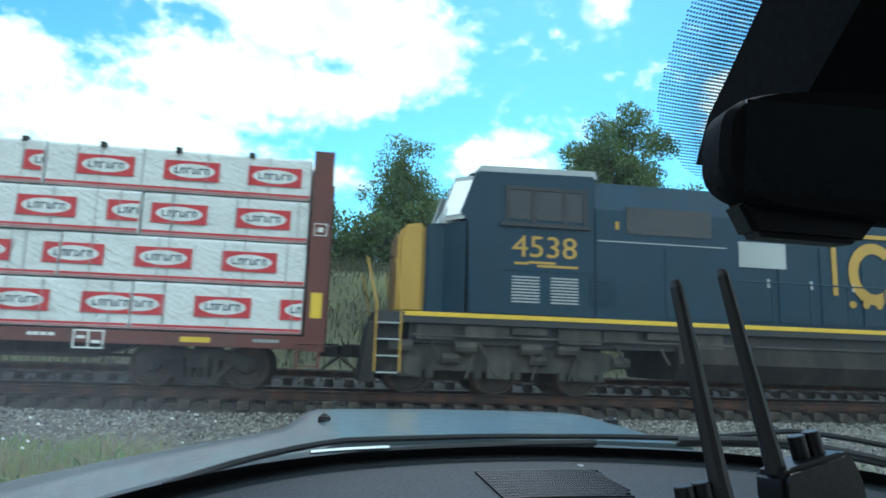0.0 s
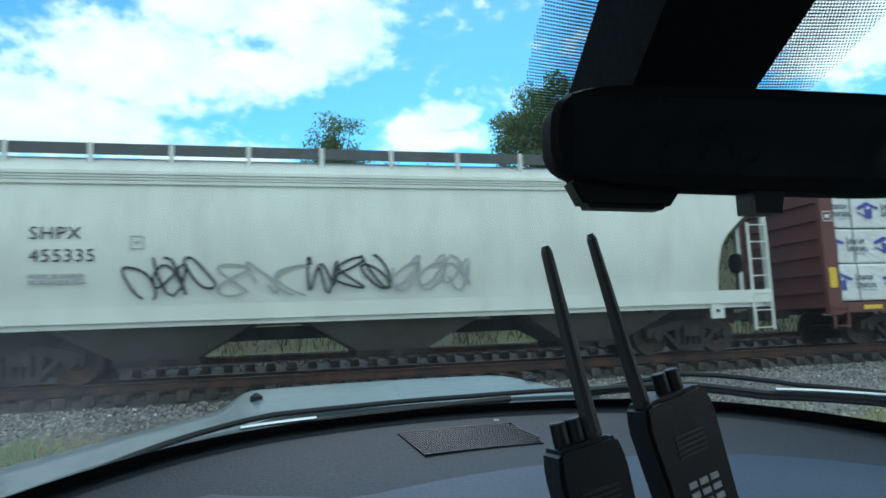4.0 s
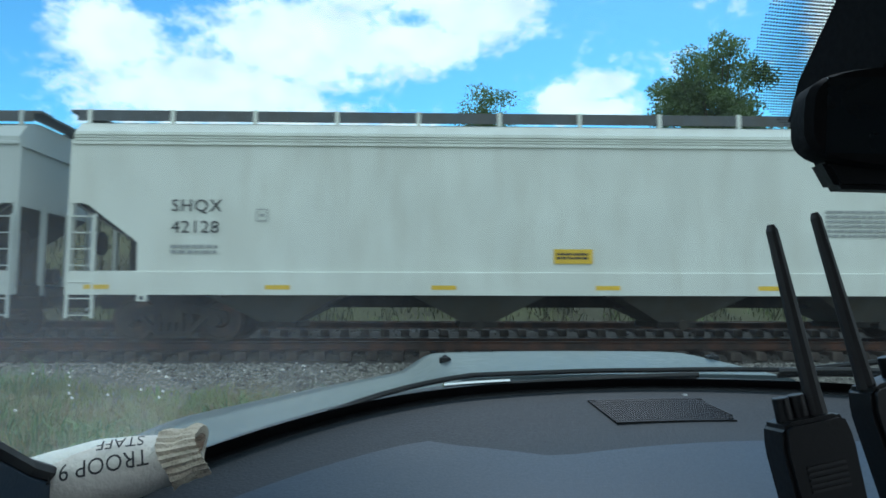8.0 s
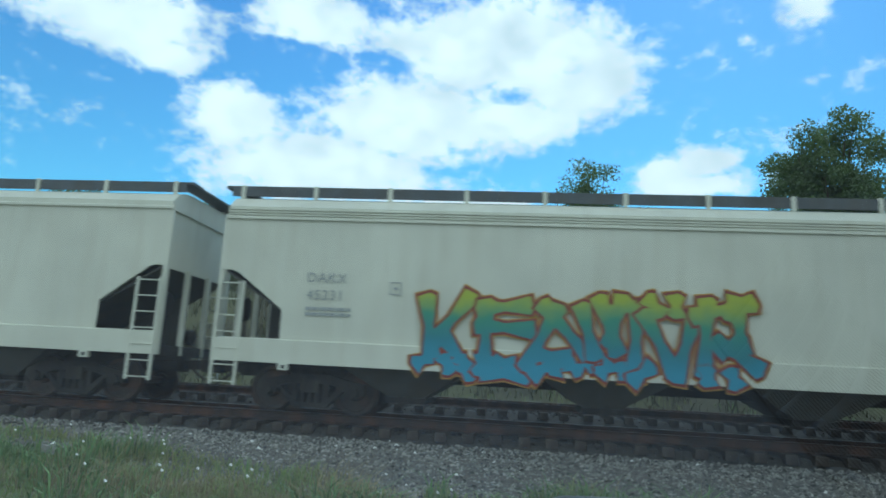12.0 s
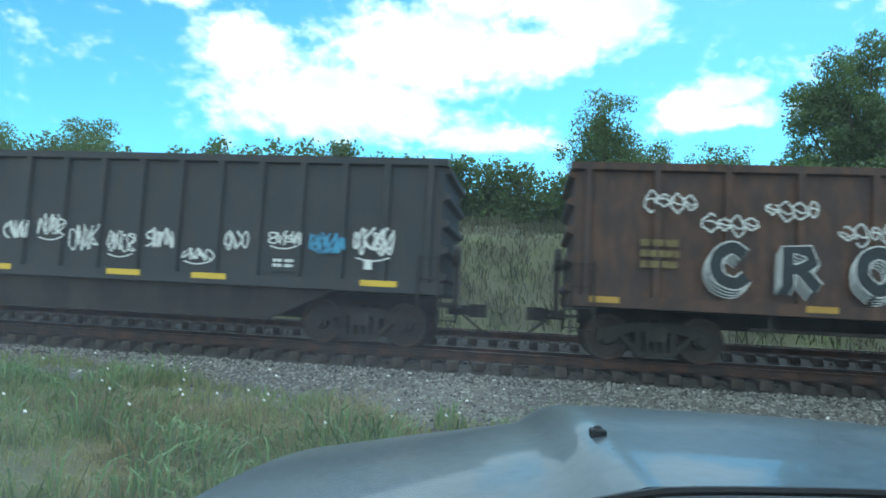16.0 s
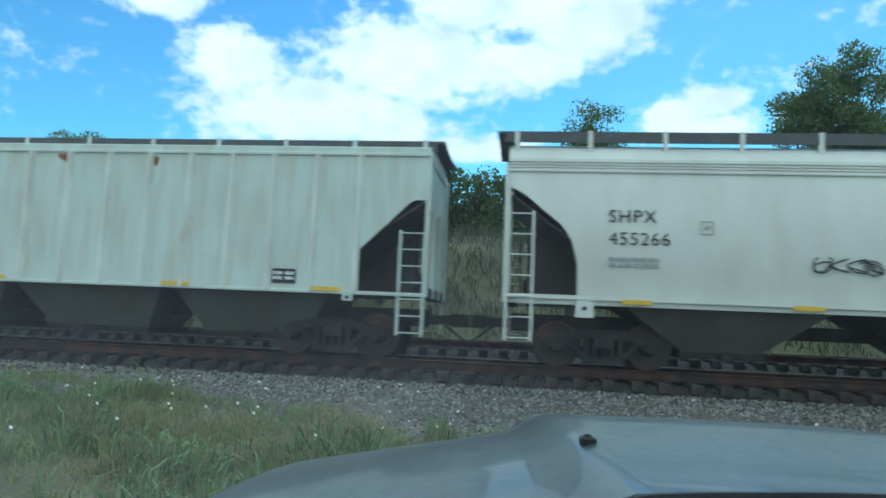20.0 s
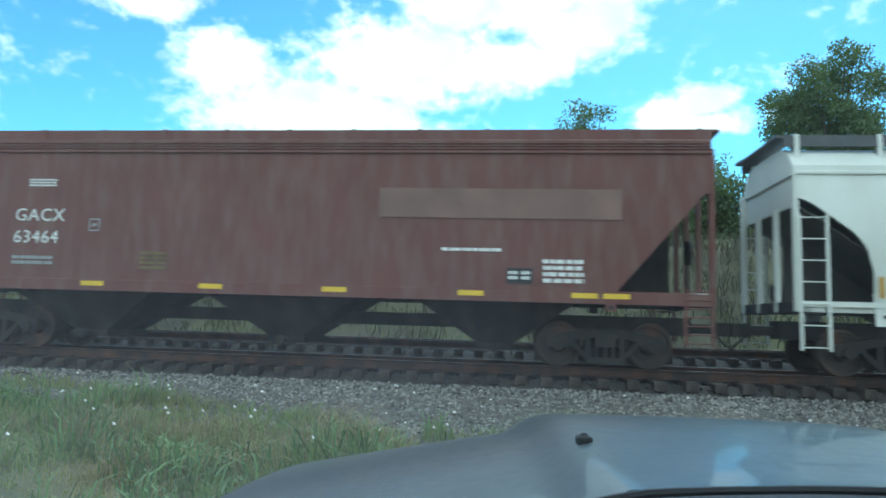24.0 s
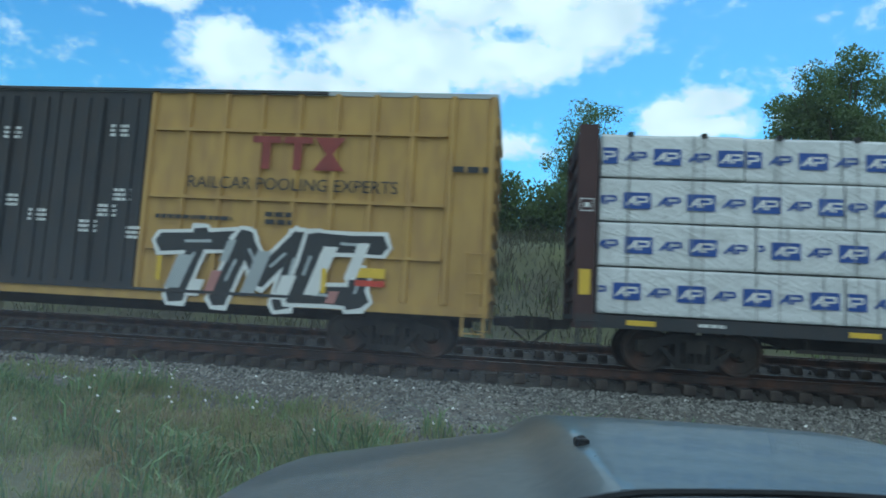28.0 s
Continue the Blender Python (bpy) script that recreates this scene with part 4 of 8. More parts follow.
def hopper(label, left, right, paint, style="pellet", bays=4, sill=(0.97, 1.42), eave=3.9, roof=4.42, walk_z=4.70, cut=(1.35, 1.4), trim=None, lines=True,
           bay_paint=None, ribs=0, post_paint=None, tab="white", ladder_top=None, slope=None, drop=0.56, flat=0.22, bay_shape=None):
    trim = trim or paint
    ladder_top = ladder_top or (3.05 if style == "round" else 2.6)
    roof = max(roof, walk_z - 0.19)
    car, L = make_car("covered_hopper", label, "hopper car", left, right)
    h = L / 2
    s0, s1 = sill
    cw, ch = cut

    def yprof(z):
        if style == "round":
            u = (z - s1) / (eave - s1)
            return 1.38 + 0.17 * math.sin(math.pi * min(1, max(0, u * 0.85 + 0.1)))
        return 1.53

    def low(x):
        s = h - abs(x)
        if style == "round":
            return s1 + ch * float(np.interp(s / cw, (0, 0.22, 0.80, 0.93, 1.0), (1.0, 0.93, 0.62, 0.48, 0.28))) if s < cw + 0.001 else s1
        if s < cw + 0.001:
            u = max(0, s / cw - flat) / (1 - flat)
            return s1 + ch * (1 - drop * u)
        return s1
    n = 26
    xs = sorted(set([round(v, 4) for v in [-h + cw * i / 12 for i in range(13)] + [h - cw * i / 12 for i in range(13)] + [-h + cw + 0.012 + (L - 2 * cw - 0.024) * i / n for i in range(n + 1)]]))
    for side in (-1, 1):
        bm = bmesh.new()
        sheet(bm, side_skin(xs, low, eave, yprof, 8 if style == "round" else 4, side), (0, -side * 0.03, 0))
        part("side_sheet", bm, paint, car, smooth=(style == "round"))
        if ribs:
            near = [-h + v for v in (1.60, 2.45, 3.28, 4.10)]
            for x in near + [near[-1] + (h - 1.43 - near[-1]) * (i + 1) / (ribs - 4) for i in range(ribs - 4)]:
                bm = bmesh.new()
                prism(bm, [(x - 0.075, side * 1.53), (x - 0.028, side * 1.635), (x + 0.028, side * 1.635), (x + 0.075, side * 1.53)], max(low(x), s1) - 0.02, eave, "z")
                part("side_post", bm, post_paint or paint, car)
        # side sill
        bm = bmesh.new()
        if style == "round":
            box(bm, -h + 0.0, h, side * 1.50, side * 1.58, s0 + 0.1, s1)
            box(bm, -h + 0.05, h - 0.05, side * 1.40, side * 1.50, s0, s0 + 0.1)
        else:
            prism(bm, [(side * 1.52, s1 + 0.03), (side * 1.58, s1 + 0.005), (side * 1.58, s0), (side * 1.46, s0), (side * 1.46, s0 + 0.05), (side * 1.54, s0 + 0.05)], -h, h, "x")
        part("side_sill", bm, trim, car)
        # top chord with its rolled beads
        bm = bmesh.new()
        prism(bm, [(side * (yprof(eave) - 0.02), eave), (side * (yprof(eave) + 0.045), eave), (side * (yprof(eave) + 0.045), eave + 0.05), (side * (yprof(eave) + 0.01), eave + 0.07), (side * (yprof(eave) - 0.02), eave + 0.07)], -h, h, "x")
        if lines:
            for k in range(3):
                z = eave + 0.09 + 0.055 * k
                prism(bm, [(side * (yprof(eave) - 0.03), z), (side * (yprof(eave) + 0.02), z), (side * (yprof(eave) + 0.02), z + 0.03), (side * (yprof(eave) - 0.03), z + 0.035)], -h, h, "x")
        part("top_chord", bm, trim, car)
    # roof
    prof = []
    e = yprof(eave) - 0.02
    lift = 0.28 if lines else 0.18
    for i in range(13):
        u = -1 + 2 * i / 12
        prof.append((e * u, eave + lift + (roof - eave - lift) * (1 - abs(u) ** 6)))
    prof = [(-e, eave)] + prof + [(e, eave)]
    bm = bmesh.new()
    prism(bm, prof, -h, h, "x")
    part("roof", bm, paint, car)
    # ends: upright sheet above, slope sheet below
    for d in (-1, 1):
        bm = bmesh.new()
        ez = s1 + ch * (0.92 if style == "round" else 0.98)
        prism(bm, [(-e, eave), (e, eave), (e, ez), (-e, ez)], d * (h - 0.05), d * (h - 0.09), "x")
        part("end_sheet", bm, paint, car)
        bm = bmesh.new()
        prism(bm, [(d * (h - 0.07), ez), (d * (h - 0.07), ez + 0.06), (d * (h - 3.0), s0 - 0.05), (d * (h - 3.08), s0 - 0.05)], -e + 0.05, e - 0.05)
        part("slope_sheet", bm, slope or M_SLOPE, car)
        # dark plate added to fill the recess with shade
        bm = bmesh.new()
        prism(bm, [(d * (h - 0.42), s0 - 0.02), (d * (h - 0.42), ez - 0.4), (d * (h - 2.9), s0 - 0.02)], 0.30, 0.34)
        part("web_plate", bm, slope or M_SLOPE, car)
        bm = bmesh.new()
        for y in (-1.46, -0.5, 0.5, 1.46):
            box(bm, d * h - 0.05, d * h + 0.05, y - 0.05, y + 0.05, s0, ez + 0.3 if abs(y) > 1 else ez + 0.05)
        for y in (-1.50, 1.50):
            box(bm, d * (h + 0.02) - 0.03, d * (h + 0.02) + 0.03, y - 0.03, y + 0.03, s0, eave + 0.1)
        part("end_posts", bm, trim, car)
        bm = bmesh.new()
        box(bm, d * (h - 0.1) - 0.12, d * (h - 0.1) + 0.12, -1.5, 1.5, s0 - 0.02, s0 + 0.2)
        box(bm, d * (h - 1.6) - 1.5, d * (h - 1.6) + 1.5, -0.28, 0.28, 0.68, 1.05)
        part("end_platform", bm, M_UNDER, car)
        bm = bmesh.new()
        tube(bm, (d * (h - 0.75), 0.75, s0 + 0.45), (d * (h - 0.35), 0.75, s0 + 0.45), 0.18, 12)
        tube(bm, (d * (h - 0.3), -0.75, s0 + 1.1), (d * (h - 0.24), -0.75, s0 + 1.1), 0.26, 14)
        tube(bm, (d * (h - 0.28), -0.75, s0 + 0.1), (d * (h - 0.28), -0.75, s0 + 1.1), 0.03, 6)
        part("brake_gear", bm, M_UNDER, car)
        for side in (-1, 1):
            lm = ladder_mesh(0.50, 0.50, ladder_top, 7, trim)
            share("ladder", lm, car, pose(d * h - (0.52 if d > 0 else -0.02), side * 1.57, 0) if side < 0 else pose(d * h + (-0.02 if d > 0 else 0.52), 1.57, 0, 0, 0, 180))
            bm = bmesh.new()
            tx = d * (h - cw - 0.15)
            if style == "round":
                prism(bm, [(tx - 0.17, s0 + 0.1), (tx + 0.17, s0 + 0.1), (tx + 0.17, s0 - 0.24), (tx - 0.17, s0 - 0.24)], side * 1.52, side * 1.56)
            else:
                box(bm, tx - 0.1, tx + 0.1, side * 1.5, side * 1.585, s0 - 0.13, s0)
            jt = part("jacking_pad", bm, trim, car)
            # solid black block stands for the dark of the hole
            bm = bmesh.new()
            box(bm, tx - 0.04, tx + 0.04, side * 1.55, side * 1.59, s0 - 0.10, s0 - 0.03)
            part("pad_hole", bm, M_BLACKP, jt)
        truck(car, d * (h - 1.95))
        coupler(car, d * h, d)
    # running boards and their brackets
    for side in (-1, 1):
        bm = bmesh.new()
        y0, y1 = side * 1.22, side * 0.78
        box(bm, -h - 0.25, h + 0.25, min(y0, y1), max(y0, y1), walk_z - 0.05, walk_z)
        # strip added under the board to fill in the shade there
        box(bm, -h - 0.1, h + 0.1, side * 1.22 - 0.015, side * 1.22 + 0.015, walk_z - 0.23, walk_z - 0.05)
        part("running_board", bm, M_WALK if paint is not M_BROWN else M_BROWN, car)
        n_b = 12
        for i in range(n_b + 1):
            x = -h + 0.15 + (L - 0.3) * i / n_b
            bm = bmesh.new()
            prism(bm, [(side * 1.25, walk_z + 0.01), (side * 1.19, walk_z + 0.01), (side * 1.19, roof - 0.25), (side * 1.25, roof - 0.27)], x - 0.045, x + 0.045, "x")
            part("running_board_bracket", bm, trim, car)
    bm = bmesh.new()
    for d in (-1, 1):
        box(bm, d * (h + 0.02) - 0.22, d * (h + 0.02) + 0.22, -1.2, 1.2, walk_z - 0.06, walk_z - 0.02)
    part("end_walkway", bm, M_WALK if paint is not M_BROWN else M_BROWN, car)
    for i in range(bays * 2):
        x = -h + L * (i + 0.5) / (bays * 2)
        bm = bmesh.new()
        tube(bm, (x, 0, roof - 0.03), (x, 0, roof + 0.12), 0.36, 14, 0.33)
        part("roof_hatch", bm, trim, car)
    # outlet bays
    inner = L - 2 * 1.9
    pitch = inner / bays * (1.0 if bays > 2 else 0.98)
    for i in range(bays):
        x = (i - (bays - 1) / 2) * pitch
        wt, wb = pitch * 0.5 - 0.28, 0.36
        if style == "round":
            wt, wb = pitch * 0.5 - 0.1, 0.75
        if bay_shape:
            wt, wb = pitch * 0.5 - bay_shape[0], bay_shape[1]
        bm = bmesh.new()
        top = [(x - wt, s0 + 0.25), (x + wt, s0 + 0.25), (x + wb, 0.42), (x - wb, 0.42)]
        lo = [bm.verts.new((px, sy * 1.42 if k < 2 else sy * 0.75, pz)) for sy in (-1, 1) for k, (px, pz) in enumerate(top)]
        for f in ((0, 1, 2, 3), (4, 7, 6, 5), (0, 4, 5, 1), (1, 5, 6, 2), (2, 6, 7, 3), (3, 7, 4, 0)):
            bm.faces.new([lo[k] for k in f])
        # darker than the car sides unless a bay colour is given
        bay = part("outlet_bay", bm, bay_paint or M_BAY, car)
        bm = bmesh.new()
        box(bm, x - wb - 0.05, x + wb + 0.05, -0.8, 0.8, 0.30, 0.42)
        tube(bm, (x, -1.15, 0.36), (x, 1.15, 0.36), 0.05, 8)
        tube(bm, (x, -1.18, 0.36), (x, -1.12, 0.36), 0.11, 8)
        part("outlet_gate", bm, M_UNDER, bay)
    bm = bmesh.new()
    box(bm, -h + 0.3, h - 0.3, -0.16, 0.16, 0.72, 1.0)
    part("centre_sill", bm, M_UNDER, car)
    return car, h


SY = -1.552        # where paint lies on a flat side


def hopper_marks(car, h, l1, l2, x, z, size, material, y=SY, extra=True, width=None):
    lettering(car, l1, size, x, z, y, material, "reporting_mark", spacing=1.1)
    lettering(car, l2, size, x, z - size * 1.75, y, material, "car_number", spacing=1.1)
    if extra:
        bars(car, x, z - size * 3.6, 0.95, 0.22, y, M_GREYP, 2, seed=int(h * 100))
        bm = bmesh.new()
        for a, b, c, d in ((0, 0.24, 0, 0.02), (0, 0.24, 0.24, 0.26), (0, 0.02, 0, 0.26), (0.22, 0.24, 0, 0.26), (0.08, 0.16, 0.1, 0.16)):
            box(bm, x + 1.7 + a, x + 1.7 + b, y - 0.003, y, z - 0.2 + c, z - 0.2 + d)
        part("inspection_stencil", bm, M_GREYP, car)


def ticks(car, xs, z0, z1, w=0.09, material=None, y=SY):
    material = M_AMBER if material is M_ORANGE else material
    for x in xs:
        patch(car, "reflector_strip", x - w / 2, x + w / 2, z0, z1, y, material or M_YELLOW)


def dashes(car, xs, z, w=0.5, hgt=0.09, y=-1.584, material=None):
    material = M_AMBER if material is M_ORANGE else material
    for x in xs:
        patch(car, "reflector_strip", x - w / 2, x + w / 2, z, z + hgt, y, material or M_YELLOW)


def data_plate(car, x, z, y=SY):
    pl = patch(car, "data_panel", x, x + 0.5, z, z + 0.3, y, M_BLACKP, "black stencilled data panel")
    bars(pl, x + 0.03, z + 0.04, 0.2, 0.2, y - 0.004, M_WHITEP, 2, "panel_print", 3)
    bars(pl, x + 0.28, z + 0.04, 0.18, 0.2, y - 0.004, M_WHITEP, 2, "panel_print", 4)


def ribbon(bm, pts, w, y, idx=0):
    """A painted stroke through pts (x, z) on a side that faces -y."""
    n = len(pts)
    left, right = [], []
    for i, p in enumerate(pts):
        a, b = pts[max(0, i - 1)], pts[min(n - 1, i + 1)]
        d = Vector((b[0] - a[0], b[1] - a[1]))
        d = d.normalized() if d.length > 1e-6 else Vector((1, 0))
        o = Vector((-d.y, d.x)) * w * 0.5
        left.append(bm.verts.new((p[0] + o.x, y, p[1] + o.y)))
        right.append(bm.verts.new((p[0] - o.x, y, p[1] - o.y)))
    for i in range(n - 1):
        f = bm.faces.new((left[i], left[i + 1], right[i + 1], right[i]))
        f.material_index = idx


def scrawl(car, x, z, w, hgt, material, seed, stroke=0.035, y=SY - 0.003, letters=4, name="graffiti_tag"):
    """A sprayed tag: looping strokes, letter beside letter."""
    rnd = random.Random(seed)
    bm = bmesh.new()
    for k in range(letters):
        cx, lw = x + w * (k + 0.5) / letters, w / letters * 0.55
        ph, fx, fz = rnd.uniform(0, 6.28), rnd.choice((1, 2, 2, 3)), rnd.choice((1, 2, 3))
        pts = []
        for i in range(26):
            t = 6.28 * i / 25 * rnd.uniform(0.99, 1.01)
            pts.append((cx + lw * math.sin(fx * t * 0.9 + ph), z + hgt * (0.5 + 0.47 * math.sin(fz * t + ph * 1.7) * (0.75 + 0.25 * math.cos(t)))))
        ribbon(bm, pts, stroke, y)
    return part(name, bm, material, car, "loose looping spray-painted tag")


# letter skeletons: strokes from (x, z) to (x, z) in a unit box
STROKES = {"M": ((0.05, 0, 0.12, 1), (0.12, 1, 0.5, 0.4), (0.5, 0.4, 0.88, 1), (0.88, 1, 0.95, 0)),
           "E": ((0.12, 0, 0.12, 1), (0.05, 0.95, 0.95, 1.0), (0.12, 0.52, 0.85, 0.5), (0.08, 0.05, 1.0, 0.0)),
           "R": ((0.1, 0, 0.12, 1), (0.05, 0.95, 0.8, 0.95), (0.85, 0.95, 0.78, 0.5), (0.8, 0.5, 0.15, 0.48), (0.4, 0.5, 1.0, 0.0)),
           "A": ((0.0, 0, 0.45, 1), (0.42, 1.05, 1.0, 0), (0.2, 0.33, 0.8, 0.33)),
           "K": ((0.1, 0, 0.12, 1), (0.15, 0.45, 0.95, 1.0), (0.35, 0.55, 1.0, 0.0)),
           "V": ((0.0, 1.0, 0.45, 0.0), (0.45, 0.0, 1.0, 1.0)),
           "C": ((0.95, 0.95, 0.2, 1.0), (0.12, 0.95, 0.1, 0.1), (0.1, 0.05, 1.0, 0.0), (0.9, 0.35, 0.95, 0.0)),
           "T": ((0.0, 0.95, 1.0, 1.0), (0.5, 1.0, 0.45, 0.0))}


def style_letters(car, word, x, z, w, hgt, fill, edge, y, thick=0.2, rim=0.05, lean=0.08, seed=1, halo=None, halo_w=0.16, inner=None, flare=1.35, label="", jitter=0.05, spikes=0):
    """A sprayed piece of fat angular letters: halo behind, then each letter's rim and its fill over its neighbour's."""
    rnd = random.Random(seed)
    bm = bmesh.new()
    mats = [fill, edge, halo or edge, inner or fill]

    def bar(a, b, t, idx, off, grow, flare=flare):
        a, b = Vector(a), Vector(b)
        d = (b - a).normalized()
        o = Vector((-d.y, d.x))
        a, b = a - d * (grow + t * 0.25), b + d * (grow + t * 0.25)
        t0, t1, tm = t * flare * 0.5 + grow, t * flare * 0.5 + grow, t * 0.42 + grow
        m = (a + b) / 2
        pts = [a + o * t0 * 0.7, m + o * tm, b + o * t1, b + d * (t * 0.35) - o * t1 * 0.2, b - o * t1 * 0.75, m - o * tm, a - o * t0, a - d * (t * 0.3)]
        f = bm.faces.new([bm.verts.new((p.x, y - off, p.y)) for p in pts])
        f.material_index = idx
    n = len(word)
    laid = []
    for k, ch in enumerate(word):
        lw = w / n
        rise = rnd.uniform(-0.05, 0.05) * hgt
        st = []
        for a, b, c, d in STROKES[ch]:
            j = [rnd.uniform(-jitter, jitter) for _ in range(4)]
            p, q = ((x + lw * (k + 0.02 + 0.96 * (u + j[i])) + lean * hgt * (v - 0.5), z + rise + hgt * (0.08 + 0.84 * (v + j[i + 1]))) for i, (u, v) in ((0, (a, b)), (2, (c, d))))
            st.append((p, q))
        for _ in range(spikes):
            u, v = rnd.uniform(0.1, 0.9), rnd.choice((0.15, 0.85))
            p = (x + lw * (k + u), z + hgt * v)
            st.append((p, (p[0] + rnd.uniform(-0.35, 0.35), p[1] + (0.28 if v > 0.5 else -0.22) * rnd.uniform(0.3, 1))))
        laid.append(st)
    count = 0
    if halo:
        for st in laid:
            for p, q in st:
                count += 1
                bar(p, q, thick, 2, 0.0002 * count, halo_w)
    base = 0.0002 * count + 0.001
    for k, st in enumerate(laid):
        for i, (p, q) in enumerate(st):
            bar(p, q, thick, 1, base + 0.003 * k + 0.0002 * i, rim)
        for i, (p, q) in enumerate(st):
            bar(p, q, thick, 0, base + 0.003 * k + 0.0014 + 0.0002 * i, 0)
            if inner:
                bar(Vector(p) * 0.7 + Vector(q) * 0.3, Vector(p) * 0.35 + Vector(q) * 0.65, thick * 0.16, 3, base + 0.003 * k + 0.0026, 0)
    return part("graffiti_piece", bm, mats, car, label or "large sprayed piece of angular letters")


def sprayed_mound(car, x, z, w, hgt, material, y, inset=0.0, name="graffiti_ground"):
    """The rounded field of colour that a piece stands on."""
    bm = bmesh.new()
    n = 40
    top = []
    for i in range(n + 1):
        u = i / n
        rise = min(1.0, math.sin(math.pi * u) * 1.75) ** 0.8
        top.append((x + inset + (w - 2 * inset) * u, z + (hgt - inset) * rise * (1 + 0.03 * math.sin(u * 37))))
    for (xa, za), (xb, zb) in zip(top, top[1:]):
        bm.faces.new([bm.verts.new((a, y, b)) for a, b in ((xa, z), (xb, z), (xb, zb), (xa, za))])
    bmesh.ops.remove_doubles(bm, verts=bm.verts[:], dist=0.0005)
    return part(name, bm, material, car)


# --- centre-beam cars with wrapped lumber
WRAP_ENDS = [-1e6, 1e6]       # prints end where their bundle ends


def inked(bm, pts, y, idx):
    """A flat printed shape, cut off at the ends of its bundle."""
    for lim, keep in ((WRAP_ENDS[0], 1), (WRAP_ENDS[1], -1)):
        out = []
        for (xa, za), (xb, zb) in zip(pts, pts[1:] + pts[:1]):
            ia, ib = keep * (xa - lim) >= 0, keep * (xb - lim) >= 0
            if ia:
                out.append((xa, za))
            if ia != ib:
                f = (lim - xa) / (xb - xa)
                out.append((lim, za + (zb - za) * f))
        pts = out
        if len(pts) < 3:
            return
    f = bm.faces.new([bm.verts.new((a, y, b)) for a, b in pts])
    f.material_index = idx


def face(bm, x0, x1, z0, z1, y, idx):
    inked(bm, [(x0, z0), (x1, z0), (x1, z1), (x0, z1)], y, idx)


def print_oval(bm, x, z, y, k=0):
    # a red block with a white oval and a row of dark blocks in it
    w, hg = 1.06, 0.40
    face(bm, x, x + w, z, z + hg, y, 1)
    inked(bm, [(x + w / 2 + 0.44 * math.cos(0.2618 * i), z + hg / 2 + 0.145 * math.sin(0.2618 * i)) for i in range(24)], y - 0.002, 0)
    for i in range(6):
        a = x + 0.20 + i * 0.114
        face(bm, a, a + 0.03, z + 0.135, z + 0.265, y - 0.004, 2)
        face(bm, a + 0.03, a + 0.092, z + (0.235 if i % 3 else 0.135), z + (0.265 if i % 3 else 0.165), y - 0.004, 2)
        if i % 2:
            face(bm, a + 0.065, a + 0.092, z + 0.135, z + 0.235, y - 0.004, 2)


def print_cabin(bm, x, z, y, k=0):
    # a hipped roof over a square post in indigo, then two rows of dark print blocks
    z -= 0.03
    inked(bm, [(x - 0.04, z + 0.30), (x + 0.26, z + 0.44), (x + 0.34, z + 0.44), (x + 0.34, z + 0.37), (x + 0.02, z + 0.23)], y, 1)
    inked(bm, [(x + 0.30, z + 0.44), (x + 0.66, z + 0.30), (x + 0.60, z + 0.24), (x + 0.30, z + 0.36)], y - 0.001, 1)
    face(bm, x + 0.22, x + 0.44, z + 0.02, z + 0.34, y - 0.002, 1)
    inked(bm, [(x - 0.02, z + 0.16), (x + 0.22, z + 0.05), (x + 0.22, z + 0.09), (x + 0.02, z + 0.19)], y, 1)
    face(bm, x + 0.28, x + 0.38, z + 0.26, z + 0.33, y - 0.004, 0)
    for r, n in ((0.26, 6), (0.07, 7)):
        for i in range(n):
            a, up = x + 0.74 + i * 0.092, (0.165 if i == 0 else 0.115)
            face(bm, a, a + 0.028, z + r, z + r + up, y, 2)
            face(bm, a + 0.028, a + 0.074, z + r + (up - 0.03 if i % 2 else 0), z + r + (up if i % 2 else 0.03), y, 2)
            if i % 3:
                face(bm, a + 0.05, a + 0.074, z + r + 0.03, z + r + up - 0.03, y, 2)
    face(bm, x + 0.95, x + 1.30, z + 0.0, z + 0.014, y, 2)


def print_slant(bm, x, z, y, k=0):
    w, hg, sk = 1.17, 0.42, 0.15
    z -= 0.02

    def slab(a, b, c, d, off, idx):
        t = sk / hg
        inked(bm, [(x + p + t * q, z + q) for p, q in ((a, c), (b, c), (b, d), (a, d))], y - off, idx)
    slab(0, w - sk, 0, hg, 0, 1)
    u = (w - sk) / 1.02
    for a, b, c, d in ((0.07, 0.33, 0.29, 0.35), (0.165, 0.235, 0.07, 0.29), (0.31, 0.46, 0.07, 0.26), (0.50, 0.56, 0.07, 0.29), (0.56, 0.645, 0.07, 0.125), (0.67, 0.73, 0.07, 0.26), (0.73, 0.81, 0.135, 0.20), (0.84, 0.98, 0.07, 0.26)):
        slab(a * u, b * u, c, d, 0.002, 0)
    slab(0.365 * u, 0.405 * u, 0.115, 0.215, 0.004, 1)
    slab(0.89 * u, 0.93 * u, 0.115, 0.215, 0.004, 1)
    slab(0.33 * u, 0.98 * u, 0.315, 0.35, 0.002, 0)
    slab(-0.03, w - 0.2, -0.095, -0.07, 0.0, 1)


